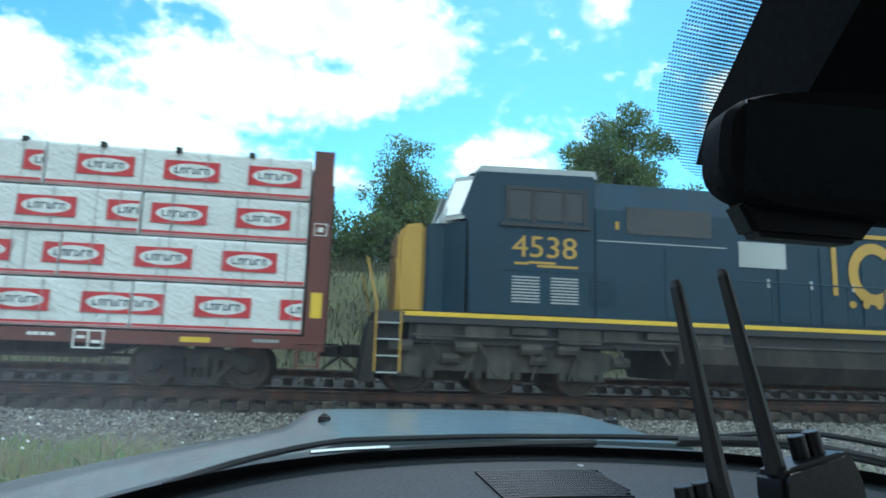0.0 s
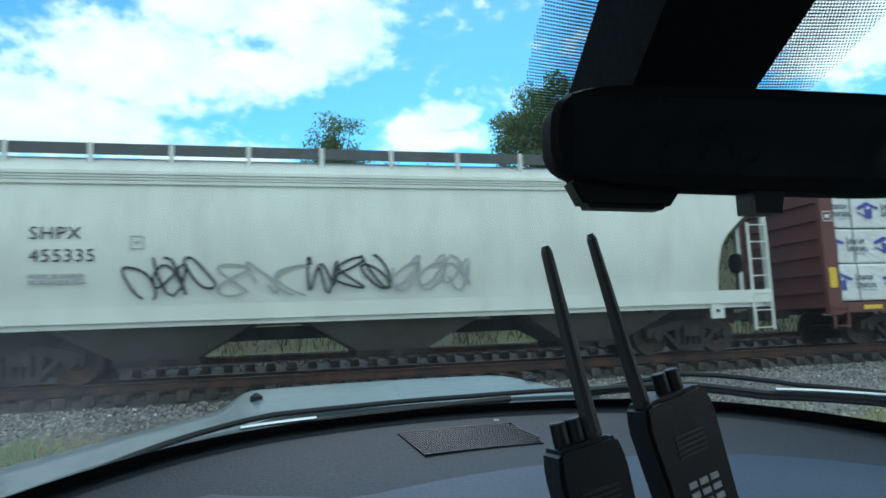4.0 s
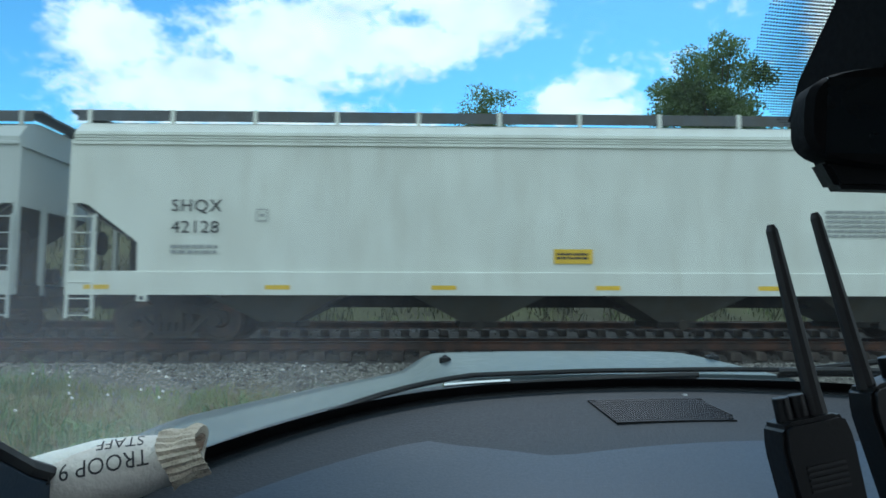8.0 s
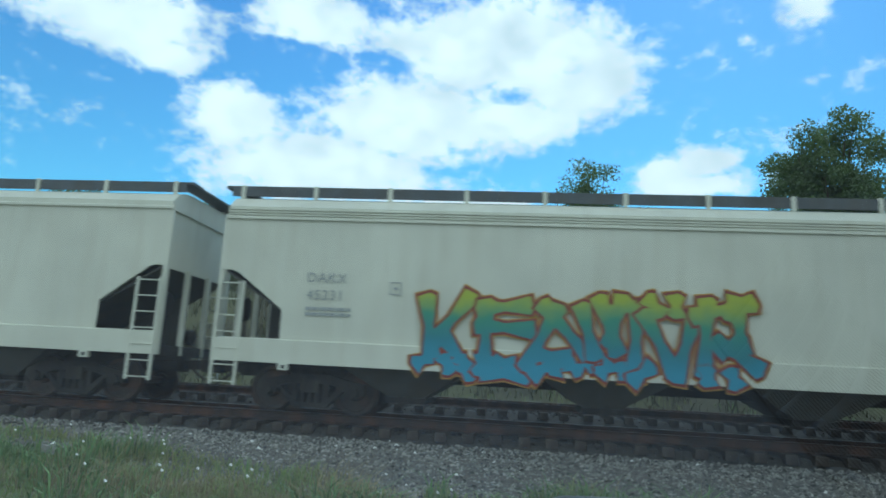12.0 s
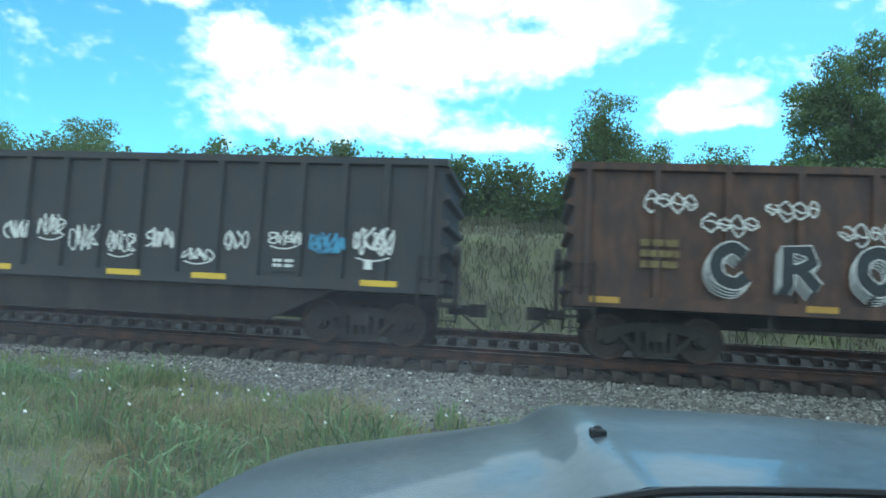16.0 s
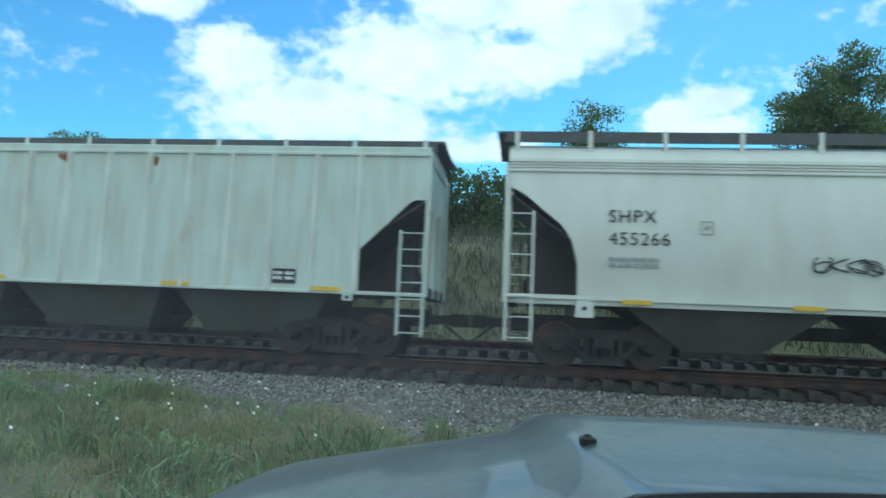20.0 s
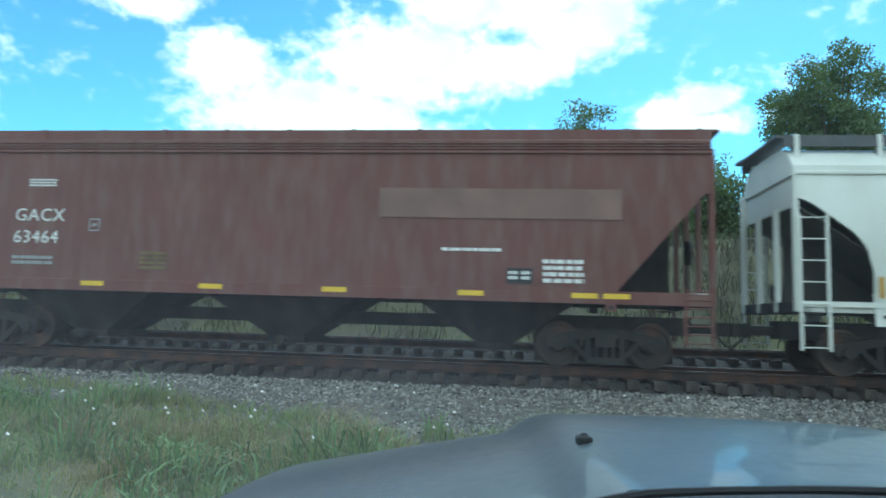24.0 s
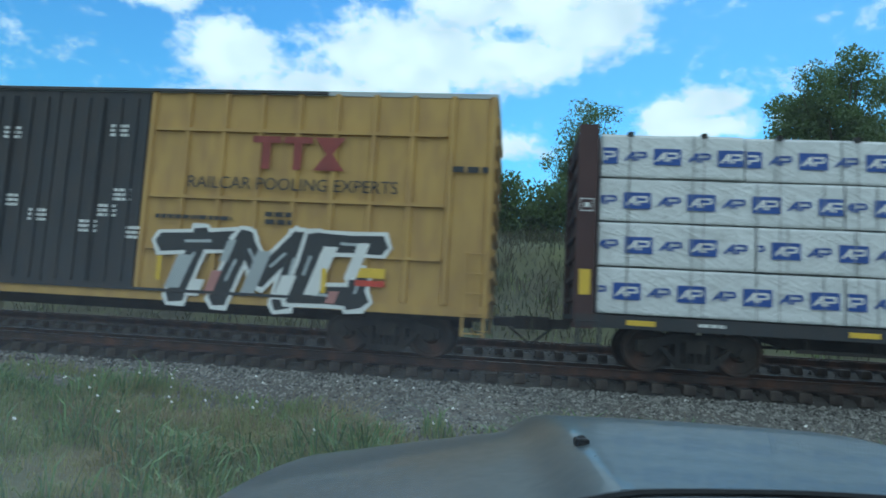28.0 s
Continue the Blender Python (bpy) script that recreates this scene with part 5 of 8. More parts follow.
def print_pair(bm, x, z, y, k=0):
    # alternately a filled blue label and a bare outline mark
    w, hg, ink = 0.53, 0.33, 1
    if k % 2 == 0:
        face(bm, x, x + w, z, z + hg, y, 1)
        ink = 0
    u = x + 0.03
    inked(bm, [(u, z + 0.07), (u + 0.05, z + 0.07), (u + 0.21, z + 0.22), (u + 0.21, z + 0.26), (u + 0.16, z + 0.26)], y - 0.002, ink)
    face(bm, u + 0.17, u + 0.215, z + 0.07, z + 0.26, y - 0.003, ink)
    face(bm, u + 0.05, u + 0.17, z + 0.12, z + 0.15, y - 0.0025, ink)
    for a, b, c, d in ((0.24, 0.44, 0.22, 0.26), (0.40, 0.45, 0.15, 0.22), (0.27, 0.42, 0.13, 0.165), (0.24, 0.285, 0.07, 0.165)):
        face(bm, u + a, u + b, z + c, z + d, y - 0.002, ink)


def centerbeam(label, left, right, printer, inks, seed, cuts, missing=(), step=1.32, end_paint=M_OXIDE, sill_paint=None, pair=False, mark=None, hole=None):
    car, L = make_car("centerbeam_flatcar", label, "flat car", left, right)
    h = L / 2
    rnd = random.Random(seed)
    sp = sill_paint or M_OXIDE
    Y = 1.40
    deck, top = 1.10, 4.72
    bm = bmesh.new()
    box(bm, -h, h, -1.45, 1.45, deck - 0.12, deck - 0.02)
    part("deck", bm, sp, car)
    for s in (-1, 1):
        bm = bmesh.new()
        prism(bm, [(-h, deck - 0.02), (h, deck - 0.02), (h, deck - 0.27), (-h, deck - 0.27)], s * 1.45, s * 1.50)
        part("side_sill", bm, sp, car)
        # winch bar and its hangers below the deck
        bm = bmesh.new()
        box(bm, -h + 4.2, h - 4.2, s * 1.2, s * 1.28, 0.55, 0.62)
        for i in range(13):
            x = -h + 4.4 + (L - 8.8) * i / 12
            box(bm, x - 0.03, x + 0.03, s * 1.2, s * 1.28, 0.55, deck - 0.1)
        part("under_rail", bm, M_UNDER, car)
    bm = bmesh.new()
    prism(bm, [(-h + 3.2, deck - 0.1), (h - 3.2, deck - 0.1), (h - 4.4, 0.62), (-h + 4.4, 0.62)], -0.3, 0.3)
    box(bm, -0.7, 1.3, -1.1, -0.5, 0.5, 0.85)
    tube(bm, (-3.0, -0.9, 0.72), (-2.0, -0.9, 0.72), 0.16, 10)
    part("underframe", bm, M_UNDER, car)
    # end bulkheads of ribbed plate
    for d in (-1, 1):
        bm = bmesh.new()
        box(bm, d * (h - 0.16) - 0.06, d * (h - 0.16) + 0.06, -1.40, 1.40, deck - 0.02, top + 0.12)
        bk = part("end_bulkhead", bm, end_paint, car)
        bm = bmesh.new()
        for s in (-1, 1):
            box(bm, d * (h - 0.18) - 0.20, d * (h - 0.18) + 0.20, s * 1.43 - 0.07, s * 1.43 + 0.07, deck - 0.3, top + 0.14)
        for k in range(8):
            z = deck + 0.3 + k * 0.45
            box(bm, d * (h - 0.07) - 0.05, d * (h - 0.07) + 0.05, -1.36, 1.36, z - 0.05, z + 0.05)
        box(bm, d * (h - 0.12) - 0.1, d * (h - 0.12) + 0.1, -1.36, 1.36, top + 0.06, top + 0.16)
        part("bulkhead_posts", bm, end_paint, bk)
        patch(bk, "reflector_strip", d * (h - 0.18) - 0.11, d * (h - 0.18) + 0.11, deck + 0.35, deck + 0.85, -1.502, M_YELLOW)
        st = bmesh.new()
        for a, b, c, e in ((-0.13, 0.13, 0, 0.015), (-0.13, 0.13, 0.24, 0.255), (-0.13, -0.115, 0, 0.255), (0.115, 0.13, 0, 0.255), (-0.05, 0.05, 0.08, 0.17)):
            box(st, d * (h - 0.18) + a, d * (h - 0.18) + b, -1.505, -1.50, 3.1 + c, 3.1 + e)
        part("stencil_square", st, M_WHITEP, bk)
        truck(car, d * (h - 2.4))
        coupler(car, d * h, d)
        share("ladder", ladder_mesh(0.42, 0.45, 1.0, 2, sp), car, pose(d * h - (0.5 if d > 0 else -0.08), -1.5, 0))
    # centre beam with oval openings between its posts
    bm = bmesh.new()
    box(bm, -h + 0.3, h - 0.3, -0.12, 0.12, top - 0.22, top - 0.02)
    box(bm, -h + 0.3, h - 0.3, -0.45, 0.45, top - 0.04, top + 0.02)
    box(bm, -h + 0.3, h - 0.3, -0.1, 0.1, deck - 0.02, deck + 0.25)
    cb = part("centre_beam", bm, end_paint, car)
    for i in range(15):
        x = -h + 0.9 + (L - 1.8) * i / 14
        bm = bmesh.new()
        box(bm, x - 0.12, x + 0.12, -0.1, 0.1, deck + 0.2, top - 0.2)
        prism(bm, [(x - 0.5, top - 0.2), (x + 0.5, top - 0.2), (x + 0.12, top - 0.62), (x - 0.12, top - 0.62)], -0.05, 0.05)
        part("beam_post", bm, end_paint, cb)
    # wrapped bundles, four tiers on either side
    tiers = [deck, deck + 0.94, deck + 1.83, deck + 2.71, 4.70]
    for tier in range(4):
        z0, z1 = tiers[tier] + 0.02, tiers[tier + 1] - 0.015
        edges = [-h + 0.42] + [-h + 0.42 + (L - 0.84) * c for c in cuts[tier % len(cuts)]] + [h - 0.42]
        if hole:
            edges = sorted([e for e in edges if not hole[0] - 1.0 < e < hole[1] + 1.0] + list(hole))
        for bi, (a, b) in enumerate(zip(edges, edges[1:])):
            if hole and a == hole[0]:
                continue
            for s in (-1, 1):
                if (tier, bi) in missing:
                    continue
                x0, x1 = a + 0.02, b - 0.02
                out = Y + rnd.uniform(-0.02, 0.03)
                dz = rnd.uniform(-0.015, 0.015)
                bm = bmesh.new()
                nx = max(6, int((x1 - x0) / 0.28)) if s < 0 else 2
                grid = []
                for (yy, zz) in ((0.16, z0), (out - 0.015, z0), (out, z0 + 0.04), (out, z0 * 0.7 + z1 * 0.3), (out, z0 * 0.4 + z1 * 0.6), (out, z1 - 0.05), (out - 0.03, z1 + dz * 0.3), (0.16, z1 + dz * 0.3)):
                    row = []
                    for i in range(nx + 1):
                        x = x0 + (x1 - x0) * i / nx
                        w = 0.014 * noise.noise(Vector((x * 1.7 + seed, zz * 3, tier))) + 0.010 * noise.noise(Vector((x * 4.3 + zz * 3, zz * 6, seed))) if 0.5 < yy else 0
                        row.append((x, s * (yy + w), zz + 0.008 * noise.noise(Vector((x * 0.9, seed, tier)))))
                    grid.append(row)
                sheet(bm, grid)
                for e in (0, -1):
                    bm.faces.new([bm.verts.new(r[e]) for r in grid])
                bd = part("lumber_bundle", bm, M_WRAP, car, "lumber bundle in white printed plastic wrap", smooth=False)
                if s > 0:
                    continue
                y = -(out + 0.024)
                bm = bmesh.new()
                k = rnd.randint(0, 1)
                zc = z0 + (z1 - z0) * 0.5 - 0.18
                WRAP_ENDS[:] = [x0 + 0.012, x1 - 0.012]
                x = x0 - rnd.uniform(0.1, 0.95) * step
                while x < x1:
                    printer(bm, x, zc, y, k)
                    x += step
                    k += 1
                if printer is print_oval:
                    face(bm, x0, x1, z0 + 0.05, z0 + 0.095, y, 1)
                    face(bm, x0, x1, z0 + 0.015, z0 + 0.028, y, 1)
                WRAP_ENDS[:] = [-1e6, 1e6]
                if len(bm.faces):
                    me = finish(bm, "printed_marks", [M_WRAP if not pair else M_WHITEP, inks[0], inks[1], M_WHITEP])
                    share("printed_marks", me, bd)
                else:
                    bm.free()
                bm = bmesh.new()
                x = x0 + 0.55
                while x < x1 - 0.2:
                    box(bm, x - 0.008, x + 0.008, y - 0.002, y + 0.02, z0 + 0.01, z1)
                    x += 1.22
                if len(bm.verts):
                    part("strap", bm, M_GREYP, bd)
                else:
                    bm.free()
    if hole:
        bm = bmesh.new()
        sheet(bm, [[(hole[0] + (hole[1] - hole[0]) * i / 5 + 0.03 * math.sin(k * 2.1 + i), -0.95 - 0.28 * (k % 3 == 0) * (i / 5) - 0.05 * math.sin(i * 2 + k), deck + 0.05 + (top - deck - 0.1) * k / 9) for i in range(1, 6)] for k in range(8)], (0, 0.02, 0))
        part("loose_wrap", bm, M_WRAP, car, "torn grey wrap hanging in a gap between bundles")
    # corner protectors along the top edge
    x = -h + 1.0
    while x < h - 0.9:
        bm = bmesh.new()
        box(bm, x - 0.05, x + 0.05, -Y - 0.05, -Y + 0.1, 4.64, 4.74)
        tube(bm, (x, -Y - 0.03, 1.0), (x, -Y - 0.03, 4.66), 0.005, 4)
        part("tie_down", bm, M_UNDER, car)
        x += 1.42
    x = -h + 1.0
    k = 0
    while x < h - 0.8:
        if k % 3 == 0:
            patch(car, "reflector_strip", x, x + 0.55, deck - 0.2, deck - 0.1, -1.502, M_YELLOW)
        elif k % 3 == 1:
            bars(car, x, deck - 0.2, 0.5, 0.1, -1.502, M_WHITEP if k % 2 else M_GREYP, 1, seed=k)
        x += 1.35
        k += 1
    if mark:
        lettering(car, mark[0], 0.17, mark[1], deck - 0.23, -1.503, M_WHITEP, "reporting_mark")
    bm = bmesh.new()
    for a, b, c, d in ((0, 0.55, 0, 0.03), (0, 0.55, 0.32, 0.35), (0, 0.03, 0, 0.35), (0.52, 0.55, 0, 0.35), (0.26, 0.29, 0, 0.35), (0.06, 0.22, 0.18, 0.24), (0.33, 0.49, 0.1, 0.16)):
        box(bm, h - 4.6 + a, h - 4.6 + b, -1.506, -1.50, 0.72 + c, 0.72 + d)
    part("data_panel", bm, M_WHITEP, car)
    return car, h


# --- gondolas
def gondola(label, left, right, paint, stakes, z0=1.18, z1=3.85, belly=False):
    car, L = make_car("gondola_car", label, "gondola", left, right)
    h = L / 2
    for s in (-1, 1):
        bm = bmesh.new()
        box(bm, -h + 0.1, h - 0.1, s * 1.42, s * 1.46, z0, z1 - 0.1)
        part("side_sheet", bm, paint, car)
        bm = bmesh.new()
        prism(bm, [(s * 1.40, z1), (s * 1.56, z1), (s * 1.56, z1 - 0.14), (s * 1.46, z1 - 0.17), (s * 1.40, z1 - 0.17)], -h, h, "x")
        part("top_chord", bm, paint, car)
        bm = bmesh.new()
        prism(bm, [(-h, z0 + 0.16), (h, z0 + 0.16), (h, z0 - 0.06), (-h, z0 - 0.06)], s * 1.44, s * 1.57)
        part("side_sill", bm, paint, car)
        if belly:
            bm = bmesh.new()
            prism(bm, [(h - 2.2, z0 - 0.06), (h - 3.6, z0 - 0.72), (-h + 3.6, z0 - 0.72), (-h + 2.2, z0 - 0.06)], s * 1.36, s * 1.44)
            part("fishbelly_sill", bm, M_UNDER, car)
        for i in range(stakes):
            x = -h + 0.35 + (L - 0.7) * i / (stakes - 1)
            bm = bmesh.new()
            prism(bm, [(x - 0.09, s * 1.46), (x - 0.06, s * 1.56), (x + 0.06, s * 1.56), (x + 0.09, s * 1.46)], z0 + 0.1, z1 - 0.12, "z")
            part("side_stake", bm, paint, car)
    for d in (-1, 1):
        bm = bmesh.new()
        box(bm, d * (h - 0.12) - 0.03, d * (h - 0.12) + 0.03, -1.42, 1.42, z0, z1 - 0.05)
        for k in range(5):
            z = z0 + 0.3 + k * (z1 - z0 - 0.5) / 4
            prism(bm, [(d * (h - 0.1), z - 0.1), (d * (h + 0.04), z - 0.05), (d * (h + 0.04), z + 0.05), (d * (h - 0.1), z + 0.1)], -1.42, 1.42)
        part("end_sheet", bm, paint, car)
        for s in (-1, 1):
            share("ladder", ladder_mesh(0.42, 0.5, 1.9, 4, M_UNDER), car, pose(d * h - (0.5 if d > 0 else -0.08), s * 1.6, 0))
        bm = bmesh.new()
        box(bm, d * (h + 0.18) - 0.05, d * (h + 0.18) + 0.05, -0.85, -0.75, 0.9, 2.0)
        tube(bm, (d * (h + 0.1), -0.8, 1.95), (d * (h + 0.24), -0.8, 1.95), 0.24, 12)
        box(bm, d * h - 0.3, d * h + 0.3, -1.3, 1.3, z0 - 0.3, z0 - 0.24)
        part("brake_platform", bm, M_UNDER, car)
        truck(car, d * (h - 1.75))
        coupler(car, d * h, d)
    bm = bmesh.new()
    box(bm, -h + 0.1, h - 0.1, -1.42, 1.42, z0 - 0.08, z0)
    box(bm, -h + 0.3, h - 0.3, -0.2, 0.2, 0.7, z0)
    if not belly:
        for i in range(5):
            x = -h + 3.8 + (L - 7.6) * i / 4
            box(bm, x - 0.05, x + 0.05, -1.3, 1.3, z0 - 0.35, z0 - 0.05)
        box(bm, -1.2, 0.4, -1.2, -0.7, 0.6, 0.95)
        box(bm, -h + 3.4, h - 3.4, -1.34, -1.28, 0.72, 0.78)
    part("underframe", bm, M_UNDER, car)
    return car, h


def locomotive(left):
    L = 22.3
    car, L = make_car("diesel_locomotive", "dark blue diesel freight locomotive with yellow nose and stripe", "locomotive", left, left + L)
    h = L / 2
    # distance from the front end, which leads to -x
    X = lambda s: -h + float(np.interp(s, (0, 0.62, 1.35, 2.15, 3.3, 4.45, 40), (0, 0.62, 1.0, 1.6, 2.45, 3.37, 38.92)))
    bm = bmesh.new()
    box(bm, X(0.55), h - 0.55, -1.5, 1.5, 1.45, 1.66)
    box(bm, X(1.7), h - 1.7, -1.3, 1.3, 1.05, 1.45)
    part("frame", bm, M_GON, car, "black underframe")
    bm = bmesh.new()
    for q in range(7):
        a = X(1.9) + q * 1.0
        box(bm, a, a + 0.75 + 0.2 * (q % 2), -1.42, -1.3, 1.12 + 0.08 * (q % 3), 1.43)
        tube(bm, (a + 0.3, -1.38, 1.1), (a + 0.5, -1.38, 0.75), 0.03, 6)
    tube(bm, (X(1.8), -1.4, 1.2), (h - 1.8, -1.4, 1.2), 0.03, 6)
    part("air_piping", bm, M_TRUCK, car)
    for s in (-1, 1):
        bm = bmesh.new()
        box(bm, X(1.55), h - 1.55, s * 1.5, s * 1.515, 1.585, 1.675)
        part("frame_stripe", bm, M_YELLOW, car, "yellow reflective stripe along the frame")
        bm = bmesh.new()
        x = X(1.7)
        for k in range(14):
            y = s * 1.44
            tube(bm, (X(9.5) + k * 0.95, y, 1.66), (X(9.5) + k * 0.95, y, 2.65), 0.018, 6)
        tube(bm, (X(9.5), s * 1.44, 2.65), (X(9.5) + 12.4, s * 1.44, 2.65), 0.02, 6)
        part("handrail", bm, M_LOCO, car)
    # nose
    bm = bmesh.new()
    prism(bm, [(X(1.35), 1.66), (X(1.35), 3.25), (X(1.5), 3.55), (X(1.75), 3.62), (X(2.15), 3.62), (X(2.15), 1.66)], -0.95, 0.95)
    bevel(bm, 0.08, 3)
    nose = part("nose", bm, M_LOCOY, car, "yellow front of the nose")
    bm = bmesh.new()
    prism(bm, [(-0.85, 1.7), (-0.85, 3.2), (-0.7, 3.4), (0.7, 3.4), (0.85, 3.2), (0.85, 1.7)], X(1.35) - 0.012, X(1.35) + 0.02, "x")
    part("nose_face", bm, M_NOSE, nose, "brown weathered face of the nose")
    bm = bmesh.new()
    box(bm, X(1.35) - 0.03, X(1.35), -0.32, 0.32, 1.75, 3.25)
    part("nose_door", bm, M_NOSE, nose)
    bm = bmesh.new()
    tube(bm, (X(1.35) - 0.08, -0.7, 2.9), (X(1.35) - 0.08, -0.4, 2.9), 0.02, 6)
    part("grab_iron", bm, M_BLACKP, nose)
    bm = bmesh.new()
    prism(bm, [(X(2.15), 1.66), (X(2.15), 3.60), (X(3.35), 3.70), (X(3.35), 1.66)], -1.0, 1.0)
    bevel(bm, 0.05, 2)
    part("nose_side", bm, M_LOCO, car)
    bm = bmesh.new()
    prism(bm, [(X(2.5), 3.61), (X(2.7), 3.95), (X(3.3), 4.05), (X(3.3), 3.6)], -1.1, 1.1)
    part("nose_top", bm, M_LOCOG, car, "pale grey sloping nose top")
    # cab
    bm = bmesh.new()
    prism(bm, [(X(3.3), 1.66), (X(3.3), 3.65), (X(3.0), 3.75), (X(3.45), 4.72), (X(6.3), 4.78), (X(6.3), 1.66)], -1.48, 1.48)
    bevel(bm, 0.04, 2)
    part("cab", bm, M_LOCO, car)
    # pale grey puts the sunlight on the cab roof into its colour
    bm = bmesh.new()
    prism(bm, [(X(3.42), 4.72), (X(3.6), 4.88), (X(6.35), 4.93), (X(6.4), 4.76), (X(3.3), 4.68)], -1.35, 1.35)
    part("cab_roof", bm, M_LOCOG, car, "cab roof painted pale as if sunlit")
    # angled cab corner with its pane
    bm = bmesh.new()
    prism(bm, [(X(2.55), -0.9), (X(3.2), -1.47), (X(3.2), 1.47), (X(2.55), 0.9)], 1.66, 3.62, "z")
    part("cab_front", bm, M_LOCO, car)
    for s in (-1, 1):
        quad = [(X(2.5), s * 0.95, 3.66), (X(3.08), s * 1.47, 3.66), (X(3.5), s * 1.47, 4.62), (X(2.95), s * 0.98, 4.66)]
        bm = bmesh.new()
        sheet(bm, [quad[:2], [quad[3], quad[2]]], (0.03, 0, 0))
        cp = part("corner_post", bm, M_LOCOG, car, "pale frame of the angled windscreen")
        bm = bmesh.new()
        mid = sum((Vector(q) for q in quad), Vector()) / 4
        inner = [mid + (Vector(q) - mid) * 0.78 + Vector((-0.02, s * 0.02, 0)) for q in quad]
        sheet(bm, [inner[:2], [inner[3], inner[2]]], (0.01, 0, 0))
        part("corner_pane", bm, M_CHROME, cp, "pane mirroring the bright sky")
    bm = bmesh.new()
    for y in (-0.75, 0.1):
        prism(bm, [(X(3.02), 3.9), (X(3.36), 4.6), (X(3.38), 4.6), (X(3.04), 3.9)], y, y + 0.65)
    ob = part("windscreen", bm, M_CHROME, car, "windscreen mirroring the bright sky")
    ob.location.x = -0.015
    for a, b in ((4.35, 4.85), (4.95, 5.55), (5.65, 6.0)):
        bm = bmesh.new()
        box(bm, X(a), X(b), -1.495, -1.47, 3.72, 4.35)
        part("cab_window", bm, M_DARKGLASS, car)
    bm = bmesh.new()
    for a, b in ((4.25, 4.33), (4.86, 4.94), (5.56, 5.64), (6.02, 6.1)):
        box(bm, X(a), X(b), -1.51, -1.47, 3.66, 4.42)
    box(bm, X(4.25), X(6.1), -1.51, -1.47, 4.36, 4.44)
    box(bm, X(4.1), X(6.15), -1.55, -1.47, 3.56, 3.64)
    part("window_frame", bm, M_GON, car)
    lettering(car, "4538", 0.46, X(4.45), 2.92, -1.486, M_LOCOY, "road_number", width=1.42)
    bm = bmesh.new()
    for a, b, z in ((4.8, 5.4, 2.78), (5.0, 5.9, 2.71), (4.5, 4.8, 2.75)):
        box(bm, X(a), X(b), -1.487, -1.482, z, z + 0.05)
    part("emblem", bm, M_LOCOY, car)
    for k in range(3):
        for q in range(9):
            bm = bmesh.new()
            box(bm, X(4.45 + k * 0.85), X(5.05 + k * 0.85), -1.50, -1.475, 1.95 + q * 0.065, 1.98 + q * 0.065)
            part("louvre", bm, M_LOCOG if k < 2 else M_LOCO, car)
    for q, (a, z) in enumerate(((4.1, 2.62), (6.35, 3.35))):
        bm = bmesh.new()
        box(bm, X(a), X(a + (2.3 if q == 0 else 3.0)), -1.495, -1.48, z, z + 0.022)
        part("belt_rail", bm, M_LOCOG if q else M_LOCO, car)
    bm = bmesh.new()
    box(bm, X(7.9), X(9.2), -1.497, -1.47, 1.75, 3.25)
    part("access_door", bm, M_LOCO, car)
    bm = bmesh.new()
    box(bm, X(6.75), X(6.82), -1.51, -1.48, 3.62, 3.8)
    part("marker_light", bm, M_LOCOY, car)
    # machinery house and long hood
    bm = bmesh.new()
    prism(bm, [(-1.48, 1.66), (-1.48, 4.05), (-1.2, 4.72), (1.2, 4.72), (1.48, 4.05), (1.48, 1.66)], X(6.3), X(9.6), "x")
    part("blower_housing", bm, M_LOCO, car)
    bm = bmesh.new()
    box(bm, X(7.0), X(9.0), -1.5, -1.47, 3.55, 4.15)
    part("air_intake", bm, M_DARKGLASS, car, "dark intake screen")
    bm = bmesh.new()
    prism(bm, [(-0.9, 1.66), (-0.9, 4.35), (-0.6, 4.6), (0.6, 4.6), (0.9, 4.35), (0.9, 1.66)], X(9.6), h - 1.2, "x")
    part("long_hood", bm, M_LOCO, car)
    for k in range(9):
        bm = bmesh.new()
        box(bm, X(9.9) + k * 1.1, X(10.85) + k * 1.1, -0.925, -0.90, 1.8, 3.6)
        dr = part("hood_door", bm, M_LOCO, car)
        bm = bmesh.new()
        box(bm, X(10.7) + k * 1.1, X(10.76) + k * 1.1, -0.95, -0.925, 2.6, 2.8)
        part("latch", bm, M_LOCOG, dr)
    bm = bmesh.new()
    box(bm, X(10.0), X(11.2), -0.945, -0.925, 3.05, 3.65)
    part("grey_panel", bm, M_LOCOG, car)
    bm = bmesh.new()
    box(bm, X(12.4), X(12.52), -0.95, -0.93, 2.5, 4.0)
    box(bm, X(12.4), X(14.8), -0.95, -0.93, 3.9, 4.0)
    ribbon(bm, [(X(13.0) + 0.5 + 0.55 * math.cos(t), 3.05 + 0.62 * math.sin(t)) for t in [0.8 + 4.7 * i / 18 for i in range(19)]], 0.26, -0.95)
    for k in range(6):
        tube(bm, (X(12.9 + k * 0.35), -0.93, 2.3), (X(12.9 + k * 0.35), -0.95, 2.3), 0.09, 8)
    part("company_emblem", bm, M_LOCOY, car, "yellow painted emblem shapes")
    # roof fans and horn
    for k in range(3):
        bm = bmesh.new()
        tube(bm, (X(13 + 2.0 * k), 0, 4.55), (X(13 + 2.0 * k), 0, 4.75), 0.6, 20, 0.55)
        part("roof_fan", bm, M_LOCO, car)
